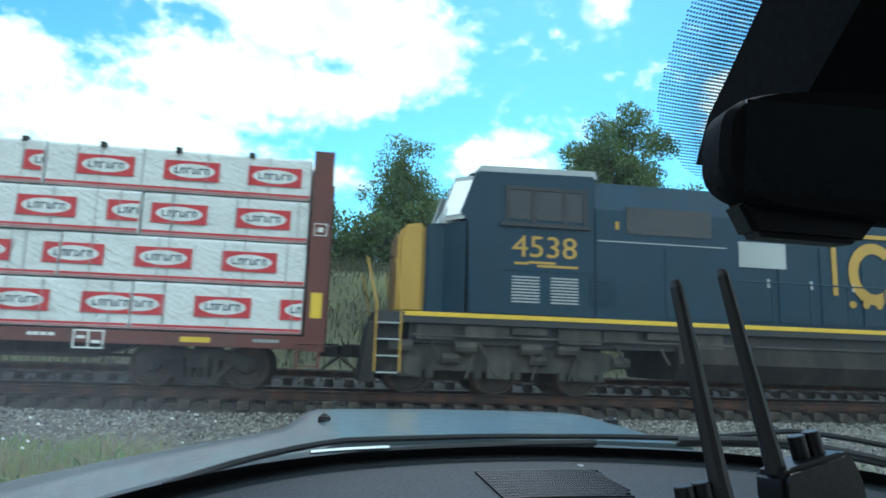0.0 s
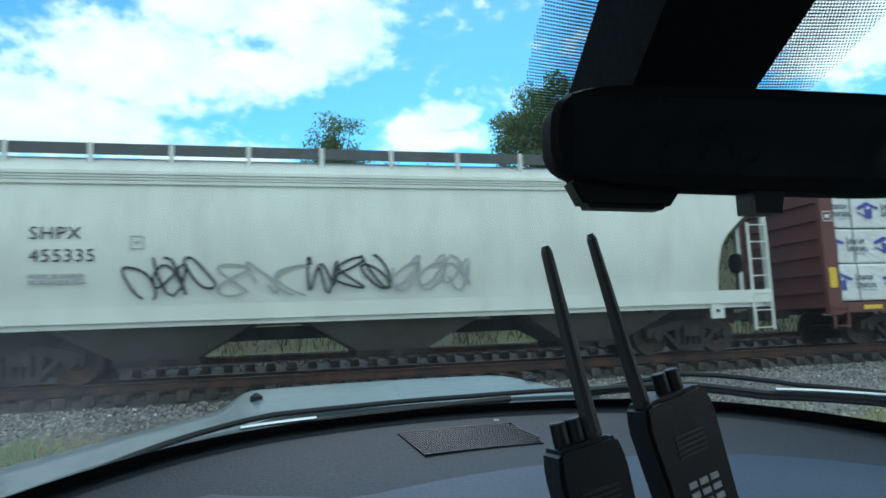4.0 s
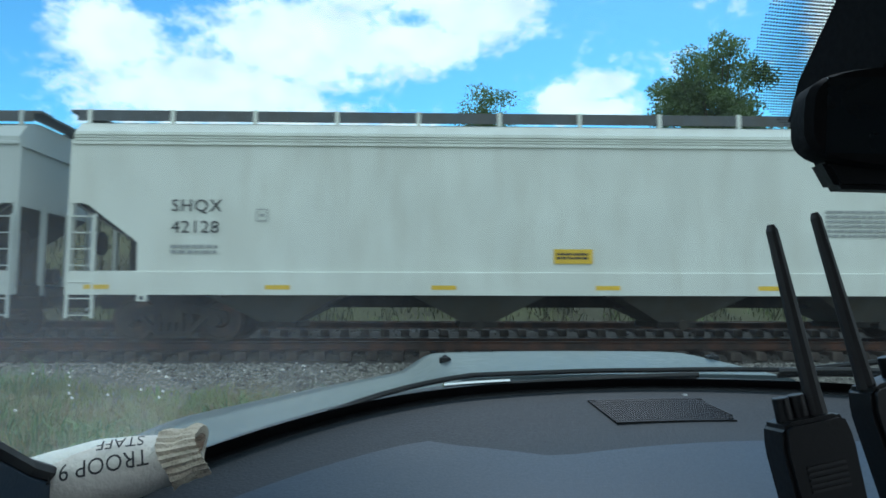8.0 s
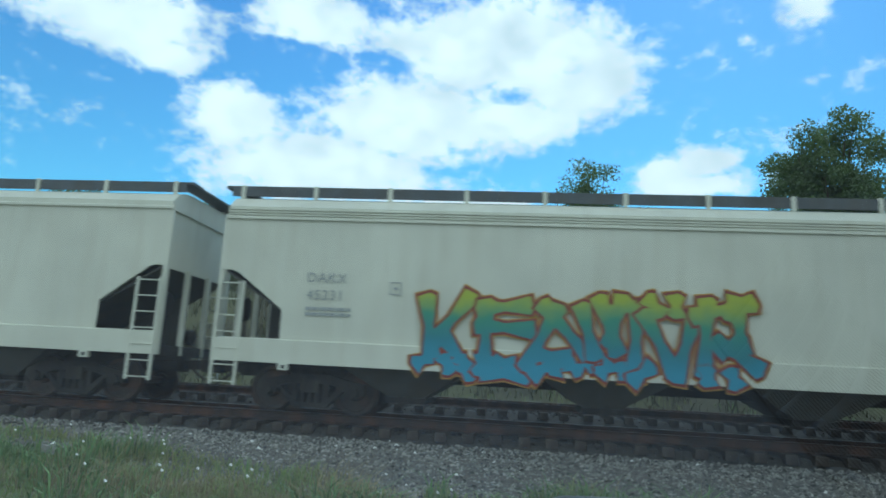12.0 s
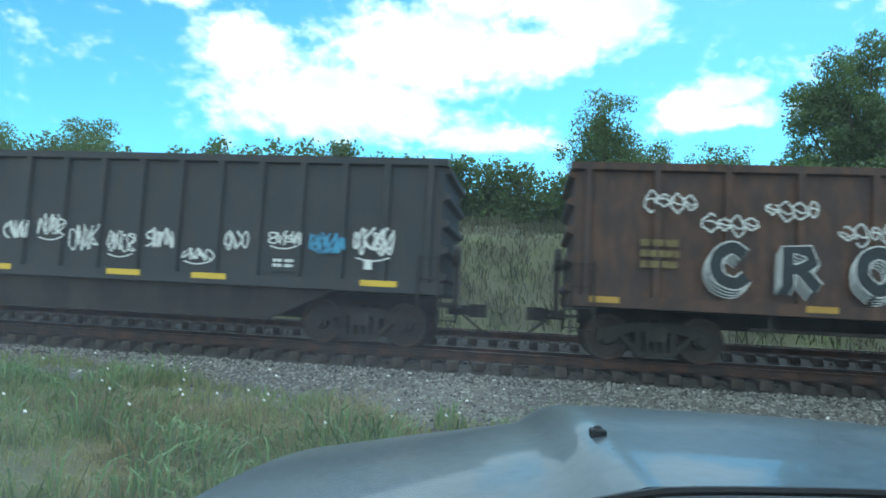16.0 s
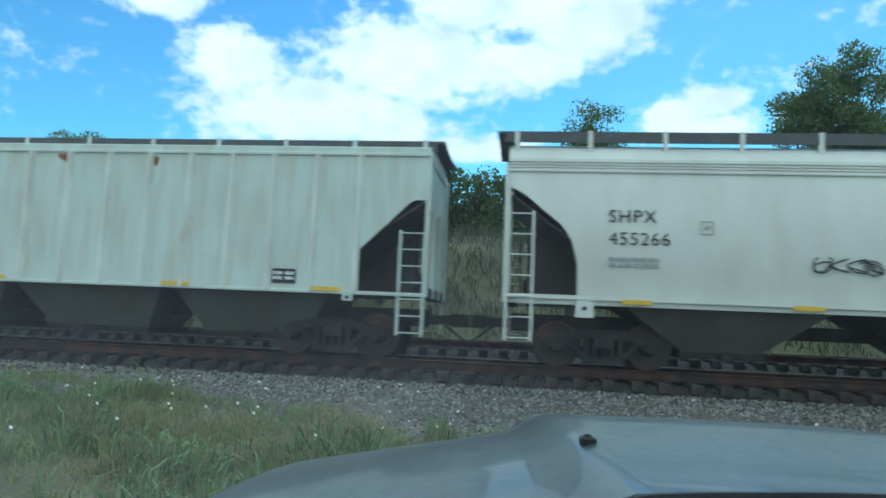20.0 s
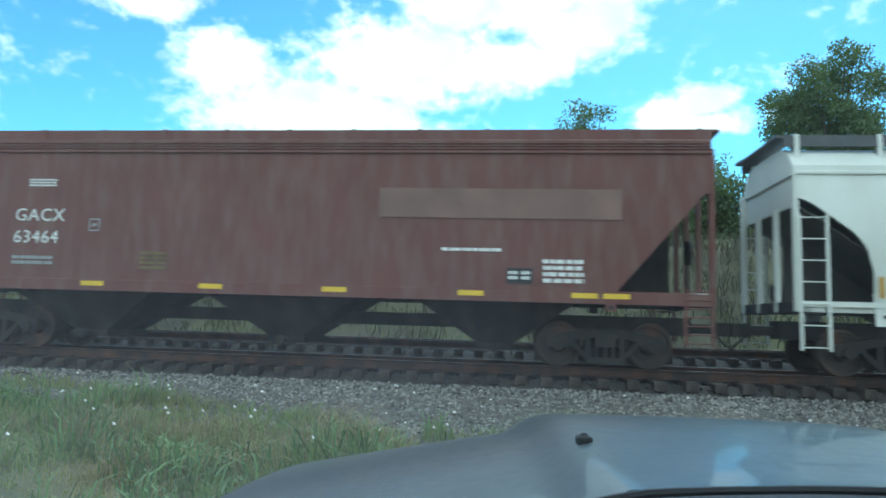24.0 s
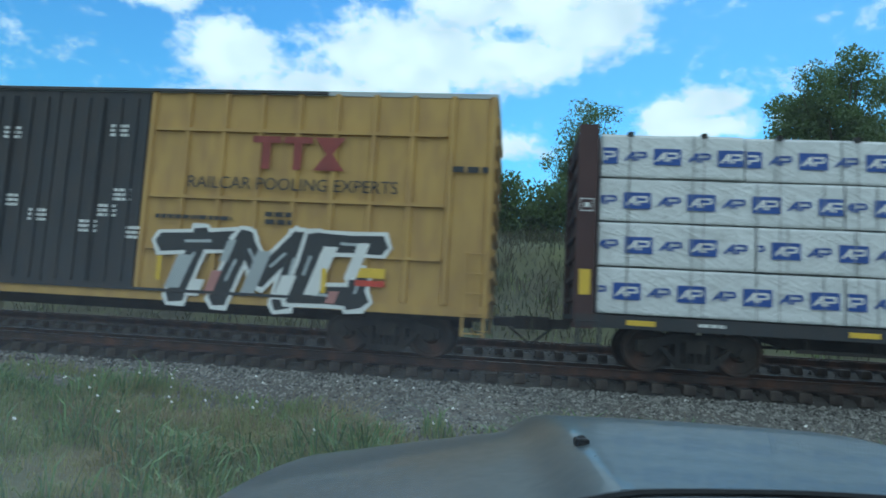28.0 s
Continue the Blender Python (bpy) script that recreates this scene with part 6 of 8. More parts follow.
    # front platform, steps, rails, pilot
    for end in (0, 1):
        f = (lambda s: X(s)) if not end else (lambda s: h - s)
        bm = bmesh.new()
        prism(bm, [(f(0.3), 0.25), (f(0.45), 1.45), (f(0.6), 1.45), (f(0.6), 0.25)], -1.4, 1.4)
        part("pilot", bm, M_UNDER, car)
        for s in (-1, 1):
            for k in range(4):
                bm = bmesh.new()
                box(bm, min(f(0.62), f(1.42)), max(f(0.62), f(1.42)), min(s * 1.2, s * 1.5), max(s * 1.2, s * 1.5), 0.42 + k * 0.33, 0.45 + k * 0.33)
                part("step", bm, M_GON, car)
                bm = bmesh.new()
                box(bm, min(f(0.62), f(1.42)), max(f(0.62), f(1.42)), min(s * 1.5, s * 1.52), max(s * 1.5, s * 1.52), 0.42 + k * 0.33, 0.45 + k * 0.33)
                part("step_edge", bm, M_LOCOG, car)
            bm = bmesh.new()
            for a in (0.58, 1.46):
                tube(bm, (f(a), s * 1.5, 0.45), (f(a), s * 1.5, 1.8), 0.022, 6)
                tube(bm, (f(a), s * 1.5, 1.8), (f(a - 0.22), s * 1.35, 2.75), 0.022, 6)
            bmb = bmesh.new()
            box(bmb, min(f(0.6), f(1.5)), max(f(0.6), f(1.5)), min(s * 1.12, s * 1.18), max(s * 1.12, s * 1.18), 0.4, 1.45)
            part("step_backing", bmb, M_GON, car)
            part("grab_rail", bm, M_LOCOY, car, "yellow grab rails beside the steps")
        coupler(car, f(0.25), -1 if not end else 1)
    # six-wheel trucks and the fuel tank
    for c in (4.2, L - 4.2):
        bm = bmesh.new()
        box(bm, X(c) - 2.5, X(c) + 2.5, -0.62, 0.62, 0.3, 1.05)
        t = part("truck", bm, M_UNDER, car)
        for s in (-1, 1):
            bm = bmesh.new()
            prism(bm, [(X(c) - 2.6, 0.62), (X(c) - 2.5, 0.95), (X(c) - 1.2, 1.05), (X(c) + 1.2, 1.05), (X(c) + 2.5, 0.95), (X(c) + 2.6, 0.62), (X(c) + 2.2, 0.5), (X(c) - 2.2, 0.5)], s * 1.05, s * 1.2)
            for a in (-1.85, 0, 1.85):
                box(bm, X(c) + a - 0.24, X(c) + a + 0.24, min(s * 1.0, s * 1.3), max(s * 1.0, s * 1.3), 0.36, 0.78)
                tube(bm, (X(c) + a, s * 1.3, 0.54), (X(c) + a, s * 1.34, 0.54), 0.15, 12)
                for q in (-0.42, 0.42):
                    tube(bm, (X(c) + a + q, s * 1.12, 0.35), (X(c) + a + q, s * 1.12, 0.62), 0.1, 8)
                tube(bm, (X(c) + a + 0.65, s * 1.26, 0.75), (X(c) + a + 1.0, s * 1.26, 0.75), 0.12, 10)
            part("side_frame", bm, M_TRUCK, t)
            bm = bmesh.new()
            for a in (-2.3, -0.95, 0.45, 1.25):
                tube(bm, (X(c) + a, s * 1.3, 0.98), (X(c) + a + 0.45, s * 1.3, 0.98), 0.13, 10)
                tube(bm, (X(c) + a + 0.5, s * 1.32, 1.1), (X(c) + a + 0.25, s * 1.32, 0.35), 0.025, 6)
            part("brake_rigging", bm, M_TRUCK, t)
        for a in (-1.85, 0, 1.85):
            w = share("wheelset", wheel_mesh(0.53), t, pose(X(c) + a, 0, 0.53))
            AXLES.append((w, car, 1 / 0.53))
    bm = bmesh.new()
    prism(bm, [(-1.4, 1.15), (-1.45, 0.8), (-1.2, 0.42), (1.2, 0.42), (1.45, 0.8), (1.4, 1.15)], X(8.2), X(14.2), "x")
    part("fuel_tank", bm, M_UNDER, car)


def boxcar(left, right):
    car, L = make_car("boxcar", "tall yellow ribbed boxcar with black plug doors and graffiti", "boxcar", left, right)
    h = L / 2
    z0, z1 = 1.0, 5.48
    door = (-2.35, 1.85)
    for s in (-1, 1):
        for a, b in ((-h, door[0]), (door[1], h)):
            bm = bmesh.new()
            box(bm, a, b, s * 1.44, s * 1.48, z0, z1 - 0.1)
            part("side_sheet", bm, M_BOXY, car)
            n = 9
            for i in range(n + 1):
                x = a + 0.09 + (b - a - 0.18) * i / n
                bm = bmesh.new()
                prism(bm, [(x - 0.075, s * 1.48), (x - 0.045, s * 1.56), (x + 0.045, s * 1.56), (x + 0.075, s * 1.48)], z0 + 0.1, z1 - 0.12, "z")
                part("side_post", bm, M_BOXY, car)
            for z in (1.95, 3.05, 4.5):
                bm = bmesh.new()
                box(bm, a + 0.2, b - (1.0 if b > 0 and s < 0 else 0.3), min(s * 1.48, s * 1.57), max(s * 1.48, s * 1.57), z, z + 0.07)
                part("side_rail", bm, M_BOXY, car)
        bm = bmesh.new()
        box(bm, -h, h, s * 1.42, s * 1.54, z0 - 0.12, z0 + 0.06)
        part("side_sill", bm, M_BOXY, car)
        for a, b in ((door[0], -0.25), (-0.25, door[1])):
            bm = bmesh.new()
            box(bm, a + 0.02, b - 0.02, s * 1.46, s * 1.53, z0 + 0.1, z1 - 0.16)
            dr = part("plug_door", bm, M_GON, car, "black steel plug door")
            bm = bmesh.new()
            for k in range(5):
                x = a + 0.3 + (b - a - 0.6) * k / 4
                box(bm, x - 0.04, x + 0.04, min(s * 1.53, s * 1.57), max(s * 1.53, s * 1.57), z0 + 0.2, z1 - 0.3)
            tube(bm, ((a + b) / 2, s * 1.6, z0 + 0.2), ((a + b) / 2, s * 1.6, z1 - 0.3), 0.025, 6)
            part("door_bars", bm, M_GON, dr)
        bm = bmesh.new()
        for z in (z0 + 0.06, z1 - 0.14):
            box(bm, -h * 0.62, h * 0.62, min(s * 1.54, s * 1.6), max(s * 1.54, s * 1.6), z, z + 0.06)
        part("door_track", bm, M_GON, car)
    bm = bmesh.new()
    prism(bm, [(-1.5, z1 - 0.14), (-1.5, z1 - 0.04), (-0.8, z1 + 0.06), (0, z1 + 0.1), (0.8, z1 + 0.06), (1.5, z1 - 0.04), (1.5, z1 - 0.14)], -h, h, "x")
    part("roof", bm, M_LOCOG, car)
    for d in (-1, 1):
        bm = bmesh.new()
        box(bm, d * (h - 0.06) - 0.03, d * (h - 0.06) + 0.03, -1.46, 1.46, z0 - 0.1, z1 - 0.1)
        for k in range(9):
            z = z0 + 0.3 + 0.45 * k
            prism(bm, [(d * (h - 0.04), z - 0.12), (d * (h + 0.05), z - 0.06), (d * (h + 0.05), z + 0.06), (d * (h - 0.04), z + 0.12)], -1.4, 1.4)
        part("end_wall", bm, M_BOXY, car)
        for s in (-1, 1):
            share("ladder", ladder_mesh(0.42, 0.5, 2.2, 5, M_BOXY), car, pose(d * h - (0.5 if d > 0 else -0.08), s * 1.58, 0))
        truck(car, d * (h - 2.1))
        coupler(car, d * (h + 0.1), d)
    bm = bmesh.new()
    box(bm, -h + 0.2, h - 0.2, -1.3, 1.3, z0 - 0.2, z0)
    box(bm, -h + 0.4, h - 0.4, -0.3, 0.3, 0.65, z0)
    part("underframe", bm, M_UNDER, car)
    y = -1.575
    bx = h
    # red block marks, a painted slogan, print on the door, and the large piece
    bm = bmesh.new()
    for k, (a, w) in enumerate(((-5.1, 0.62), (-4.42, 0.62))):
        box(bm, bx + a, bx + a + w, y - 0.004, y, 4.28, 4.42)
        box(bm, bx + a + w / 2 - 0.09, bx + a + w / 2 + 0.09, y - 0.004, y, 3.72, 4.28)
    for z, e in ((3.72, 4.07), (4.42, 4.07)):
        bm.faces.new([bm.verts.new((bx + a, y - 0.004, b)) for a, b in ((-3.76, z), (-3.10, z), (-3.36, e), (-3.50, e))])
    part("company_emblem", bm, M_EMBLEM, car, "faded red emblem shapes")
    lettering(car, "RAILCAR POOLING EXPERTS", 0.26, bx - 6.45, 3.28, y - 0.002, M_BLACKP, "slogan", width=4.5)
    bars(car, bx - 7.1, 2.55, 1.7, 0.14, y, M_BLACKP, 1, seed=3)
    bars(car, bx - 4.7, 2.5, 0.6, 0.32, y, M_BLACKP, 2, seed=5)
    bars(car, bx - 0.85, 3.7, 0.75, 0.2, y, M_BLACKP, 1, seed=6)
    for k, (a, z) in enumerate(((-1.9, 3.0), (-1.3, 2.7), (-0.7, 2.4), (0.5, 2.2), (1.2, 2.9), (0.9, 2.55), (1.5, 2.1), (-1.5, 4.2), (1.0, 4.3))):
        bars(car, a, z, 0.42, 0.3, -1.535, M_WHITEP, 3, seed=20 + k)
    style_letters(car, "TMC", bx - 7.0, 0.98, 4.6, 1.36, M_BLACKP, M_WHITEP, y - 0.004, thick=0.42, rim=0.085, lean=0.32, seed=4, flare=1.1, inner=M_LOCOG, jitter=0.03, label="black and white block-letter graffiti piece")
    for a, z, w, hg, m in ((-6.75, 1.15, 0.34, 0.7, M_LOCOG), (-5.1, 1.1, 0.3, 0.9, M_LOCOG), (-3.75, 1.15, 0.3, 1.0, M_WHITEP), (-5.9, 1.05, 0.2, 0.5, M_PINKC), (-6.3, 1.0, 0.3, 0.35, M_WHITEP), (-4.4, 1.02, 0.3, 0.5, M_WHITEP), (-2.95, 1.5, 0.25, 0.75, M_WHITEP), (-5.6, 1.75, 0.18, 0.45, M_LOCOG), (-3.3, 1.0, 0.2, 0.25, M_PINKC)):
        bm = bmesh.new()
        bm.faces.new([bm.verts.new((bx + a + p * w + 0.35 * q * hg, y - 0.017, z + q * hg)) for p, q in ((0, 0), (1, 0), (1, 1), (0, 1))])
        part("graffiti_fill", bm, m, car)
    patch(car, "reflector_strip", bx - 6.95, bx - 6.85, 1.3, 1.8, y - 0.022, M_YELLOW)
    patch(car, "reflector_strip", bx - 3.4, bx - 3.3, 1.2, 1.7, y - 0.022, M_YELLOW)
    patch(car, "graffiti_bar", bx - 2.7, bx - 2.1, 1.55, 1.75, y - 0.01, M_YELLOW)
    patch(car, "graffiti_bar", bx - 2.7, bx - 2.1, 1.38, 1.5, y - 0.01, M_SPRED)


def build_train():
    locomotive(-3.05)
    Q4 = [(0.2, 0.41, 0.66, 0.86), (0.13, 0.34, 0.55, 0.8), (0.2, 0.46, 0.66, 0.86), (0.12, 0.33, 0.56, 0.78)]
    centerbeam("oxide-red flat car of lumber wrapped in white with red labels", -27.43, -3.49, print_oval, (M_RED, M_SLATE), 1, Q4, step=1.62, hole=(0.18, 0.86))
    centerbeam("oxide-red flat car of lumber wrapped in white with indigo marks", -52.4, -28.32, print_cabin, (M_INDIGO, M_SLATE), 2, Q4, step=1.60)
    D, h = hopper("white covered hopper with dark scribbled graffiti along its side", -72.07, -54.1, M_WHITE, "round", 3, (1.05, 1.45), 3.8, 4.36, 4.66, (1.35, 2.1))
    hopper_marks(D, h, "SHPX", "455335", -h + 2.2, 2.72, 0.24, M_BLACKP, -1.565)
    for k in range(4):
        scrawl(D, -h + 3.8 + k * 1.7, 1.55, 1.6, 0.85, M_GREYP if k % 2 else M_BLACKP, 40 + k, 0.05, -1.575, 3)
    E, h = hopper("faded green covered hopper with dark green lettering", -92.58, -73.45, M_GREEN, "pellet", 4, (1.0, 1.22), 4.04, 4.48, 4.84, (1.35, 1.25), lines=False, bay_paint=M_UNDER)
    hopper_marks(E, h, "BRIX", "97443", -h + 2.05, 2.55, 0.26, M_WHITEP)
    bm = bmesh.new()
    rnd = random.Random(2)
    x = -h + 5.92
    for word in (9, 10, 3):
        for _ in range(word):
            wd = 0.20
            box(bm, x, x + 0.07, SY - 0.003, SY, 2.48, 2.88)
            if rnd.random() < 0.75:
                box(bm, x + 0.07, x + wd, SY - 0.003, SY, 2.80, 2.88)
            if rnd.random() < 0.5:
                box(bm, x + 0.07, x + wd, SY - 0.003, SY, 2.64, 2.71)
            if rnd.random() < 0.6:
                box(bm, x + wd - 0.06, x + wd + 0.01, SY - 0.003, SY, 2.48, 2.80)
            x += 0.355
        x += 0.45
    part("company_name", bm, M_DGREEN, E, "dark green painted name as block shapes")
    ticks(E, [-h + 0.95 + 2.9 * i for i in range(1, 7)], 1.5, 1.95, 0.10, M_ORANGE)
    bars(E, -h + 8.2, 1.55, 0.8, 0.3, SY, M_WHITEP, 3, seed=9)
    scrawl(E, -h + 4.2, 1.35, 1.6, 0.3, M_PINK, 61, 0.05)
    F, h = hopper("white covered hopper with a large magenta and blue graffiti piece", -113.45, -93.76, M_WHITE, eave=4.03, roof=4.56, walk_z=4.84)
    hopper_marks(F, h, "UTCX", "49505", -h + 1.95, 2.42, 0.25, M_BLACKP)
    fx = h - 11.65
    sprayed_mound(F, fx, 0.99, 8.1, 1.33, M_BRICKRED, SY - 0.030)
    sprayed_mound(F, fx + 1.15, 0.99, 6.0, 1.42, M_SPBLUE, SY - 0.034)
    for k in list(range(5)) + list(range(22, 27)):
        u = (k + 0.5) / 27
        zt = 1.0 + 1.2 * min(1.0, math.sin(math.pi * u) * 1.75) ** 0.8
        bm = bmesh.new()
        ribbon(bm, [(fx + 8.1 * u, 1.05), (fx + 8.1 * u - 0.03, (1.05 + zt) / 2), (fx + 8.1 * u + 0.02, zt)], 0.028, SY - 0.037)
        part("graffiti_stroke", bm, M_STONEW, F)
    style_letters(F, "MERAK", fx + 1.15, 1.0, 5.5, 1.18, M_PLUM, M_STONEW, SY - 0.040, thick=0.33, rim=0.026, lean=0.06, seed=3, flare=1.25, label="plum angular letters outlined in white on red and blue")
    for a in (1.25, 4.1, 6.9):
        patch(F, "reflector_strip", fx + a, fx + a + 0.09, 1.45, 1.85, SY - 0.062, M_YELLOW)
    for k in range(3):
        scrawl(F, -h + 4.2 + k * 1.35, 1.5, 1.1, 0.8, M_BLACKP, 70 + k, 0.022, letters=3)
    patch(F, "graffiti_patch", -h + 5.1, -h + 5.5, 1.9, 2.35, SY - 0.003, M_PLUM)
    patch(F, "graffiti_patch", -h + 5.6, -h + 5.95, 1.7, 1.95, SY - 0.003, M_PLUM)
    scrawl(F, -h + 1.7, 1.08, 1.8, 0.28, M_BLACKP, 77, 0.02, -1.585, 5)
    ticks(F, [-h + 1.5, -h + 5.3, -h + 8.8, h - 1.6], 1.45, 2.1)
    data_plate(F, h - 2.4, 1.5)
    G, h = hopper("white covered hopper, clean, with small yellow reflectors", -135.64, -114.74, M_WHITE, eave=4.03, roof=4.56, walk_z=4.84)
    hopper_marks(G, h, "SHQX", "42128", -h + 2.03, 2.66, 0.25, M_BLACKP)
    dashes(G, [-h + 0.6] + [-h + 4.2 + 3.35 * i for i in range(5)] + [h - 1.0], 1.08, 0.5)
    patch(G, "placard", -h + 9.8, -h + 10.6, 1.62, 1.92, SY, M_YELLOW, "yellow warning placard")
    bars(G, -h + 9.86, 1.68, 0.66, 0.16, SY - 0.005, M_BLACKP, 2, seed=31)
    bars(G, h - 5.4, 2.15, 1.3, 0.6, SY, M_GREYP, 6, seed=32)
    H, h = hopper("pale grey covered hopper with worn dark stencils", -156.16, -136.75, M_GREY, lines=False, eave=4.02, roof=4.5, walk_z=4.81)
    hopper_marks(H, h, "DAKX", "395046", -h + 2.1, 2.62, 0.225, M_WORN)
    bars(H, 0.6, 2.0, 0.9, 0.42, SY, M_GREYP, 4, seed=33)
    dashes(H, [-h + 1.4, h - 1.4], 1.28, 0.9, 0.12, material=M_ORANGE)
    I, h = hopper("white covered hopper with upright yellow reflector strips", -177.15, -157.66, M_WHITE, eave=4.03, roof=4.56, walk_z=4.84)
    hopper_marks(I, h, "UTCX", "50091", -h + 1.88, 2.5, 0.25, M_BLACKP)
    ticks(I, [-h + 1.75] + [-h + 4.7 + 3.0 * i for i in range(5)], 1.47, 1.85)
    patch(I, "reflector_strip", h - 1.65, h - 1.53, 1.45, 2.3, SY, M_YELLOW)
    patch(I, "reflector_strip", -h + 1.68, -h + 1.80, 1.45, 2.4, SY - 0.005, M_YELLOW)
    data_plate(I, h - 2.25, 1.62)
    bars(I, -h + 10.2, 2.05, 1.5, 0.12, SY, M_OLIVE, 3, seed=35)
    J, h = hopper("cream covered hopper with a teal and lime graffiti piece", -198.16, -178.56, M_CREAM)
    hopper_marks(J, h, "DAKX", "45231", -h + 1.85, 2.62, 0.20, M_GREYP)
    style_letters(J, "KEAMVR", -h + 4.25, 1.0, 6.3, 1.5, M_FADE, M_DKRED, SY - 0.030, thick=0.20, rim=0.05, lean=-0.05, seed=11, halo=M_AMBER, halo_w=0.075, flare=2.1, jitter=0.17, spikes=3, label="lime-to-teal angular letters with dark red rims and an orange halo")
    data_plate(J, h - 4.0, 1.6)
    ticks(J, [h - 2.3, h - 5.6], 1.5, 2.2, material=M_ORANGE)
    K, h = hopper("cream covered hopper with boxed stencil lettering", -219.29, -199.42, M_CREAM, lines=False, eave=4.08, roof=4.5, walk_z=4.76, sill=(1.02, 1.47))
    for z, w in ((2.60, 1.05), (2.16, 1.15)):
        patch(K, "stencil_ground", -h + 1.9, -h + 1.9 + w, z - 0.04, z + 0.29, SY, M_GREYP)
    hopper_marks(K, h, "DAKX", "395797", -h + 1.93, 2.62, 0.25, M_BLACKP, SY - 0.006)
    ticks(K, [-h + 1.72] + [-h + 4.4 + 2.75 * i for i in range(5)], 1.5, 1.95, material=M_ORANGE)
    patch(K, "reflector_strip", -h + 1.66, -h + 1.78, 1.5, 2.5, SY - 0.005, M_ORANGE)
    # gondolas
    Lg, h = gondola("black high-sided gondola with white tags", -237.5, -221.21, M_GON, 14, 1.15, 3.8)
    for k in range(5):
        scrawl(Lg, -h + 2 + k * 1.9, 1.7, 1.2, 0.6, M_WHITEP, 90 + k, 0.05, -1.575, 3)
    patch(Lg, "reflector_strip", h - 1.6, h - 1.5, 1.6, 2.4, -1.57, M_ORANGE)
    patch(Lg, "placard", h - 3.0, h - 2.8, 1.75, 1.95, -1.57, M_WHITEP)
    Mg, h = gondola("rusty brown high-sided gondola with white graffiti", -255.22, -238.9, M_GONB, 13, 1.1, 3.85)
    for k, (x, z) in enumerate(((1.4, 2.9), (2.5, 2.5), (3.6, 2.8), (4.9, 2.4), (6.1, 2.75), (8.9, 2.7), (10.1, 2.3), (11.4, 2.65))):
        for q in range(4):
            bm = bmesh.new()
            cx, cz = -h + x + 0.13 + q * 0.24, z + 0.2 + 0.03 * math.sin(k + q * 2)
            sx, sz = 0.115 + 0.03 * math.sin(k * 2.3 + q * 1.9), 0.15 + 0.05 * math.cos(k * 1.3 + q * 2.7)
            pts = [(cx + (sx + 0.03 * math.sin(2 * t + q + k)) * math.cos(t), cz + 0.02 * math.sin(5 * t) + sz * math.sin(t)) for t in ((5.2 + 0.5 * q) * i / 18 + q + k for i in range(19))]
            ribbon(bm, pts, 0.03, -1.577 - 0.001 * q)
            ribbon(bm, [(cx - 0.09, cz + 0.03), (cx + 0.02, cz + 0.06 * math.cos(q + k)), (cx + 0.1, cz - 0.02)], 0.028, -1.5775 - 0.001 * q)
            part("graffiti_tag", bm, M_WHITEP, Mg)
    outline = {0: [(0.42, 0.5), (0.25, 0.62), (0.05, 0.5), (0.0, 0.3), (0.08, 0.1), (0.3, 0.02), (0.46, 0.14)],
               1: [(0, 0), (0, 0.62), (0.3, 0.6), (0.36, 0.42), (0.2, 0.3), (0.0, 0.3), (0.2, 0.28), (0.42, 0.0)],
               2: [(0.2, 0.0), (0.02, 0.2), (0.04, 0.5), (0.25, 0.62), (0.44, 0.48), (0.46, 0.2), (0.3, 0.02), (0.2, 0.0)],
               3: [(0.0, 0.6), (0.5, 0.6), (0.26, 0.58), (0.26, 0.0)]}
    for k in range(4):
        cx = -h + 2.72 + k * 1.28
        pts = outline[k]
        soft = []
        for q in range(len(pts) - 1):
            (a0, b0), (a1, b1), (a2, b2), (a3, b3) = pts[max(0, q - 1)], pts[q], pts[q + 1], pts[min(len(pts) - 1, q + 2)]
            for t in (0, 0.25, 0.5, 0.75):
                soft.append(tuple(0.5 * (2 * p1 + (p2 - p0) * t + (2 * p0 - 5 * p1 + 4 * p2 - p3) * t * t + (3 * p1 - p0 - 3 * p2 + p3) * t ** 3) for p0, p1, p2, p3 in ((a0, a1, a2, a3), (b0, b1, b2, b3))))
        soft.append(pts[-1])
        if k in (1, 3):
            soft = pts
        for layer, (wd, sh, m) in enumerate(((0.27, 0.15, M_WHITEP), (0.245, 0.15, M_FILLGREY), (0.27, 0.10, M_WHITEP), (0.245, 0.10, M_FILLGREY), (0.27, 0.05, M_WHITEP), (0.245, 0.05, M_FILLGREY), (0.27, 0.0, M_WHITEP), (0.225, 0.0, M_FILLGREY))):
            bm = bmesh.new()
            ribbon(bm, [(cx + a * 1.2 - sh * 0.6, 1.57 + b * 1.12 - sh) for a, b in soft], wd, -1.575 - 0.0015 * layer - 0.0002 * k)
            part("graffiti_letter", bm, m, Mg, "dark letter shape with white echoing outlines")
    patch(Mg, "placard", -h + 7.7, -h + 8.5, 2.55, 3.1, -1.57, M_WHITEP, "torn white placard")
    bars(Mg, -h + 1.35, 1.75, 0.75, 0.62, -1.57, M_OLIVE, 3, seed=44)
    dashes(Mg, [-h + 0.7, -h + 4.6, -h + 7.0, -h + 8.3, -h + 10.8, -h + 13.5], 1.12, 0.55, 0.12, -1.575, M_ORANGE)
    Ng, h = gondola("black gondola with fishbelly sill and white tags", -273.55, -257.64, M_GON, 18, 1.18, 3.85, True)
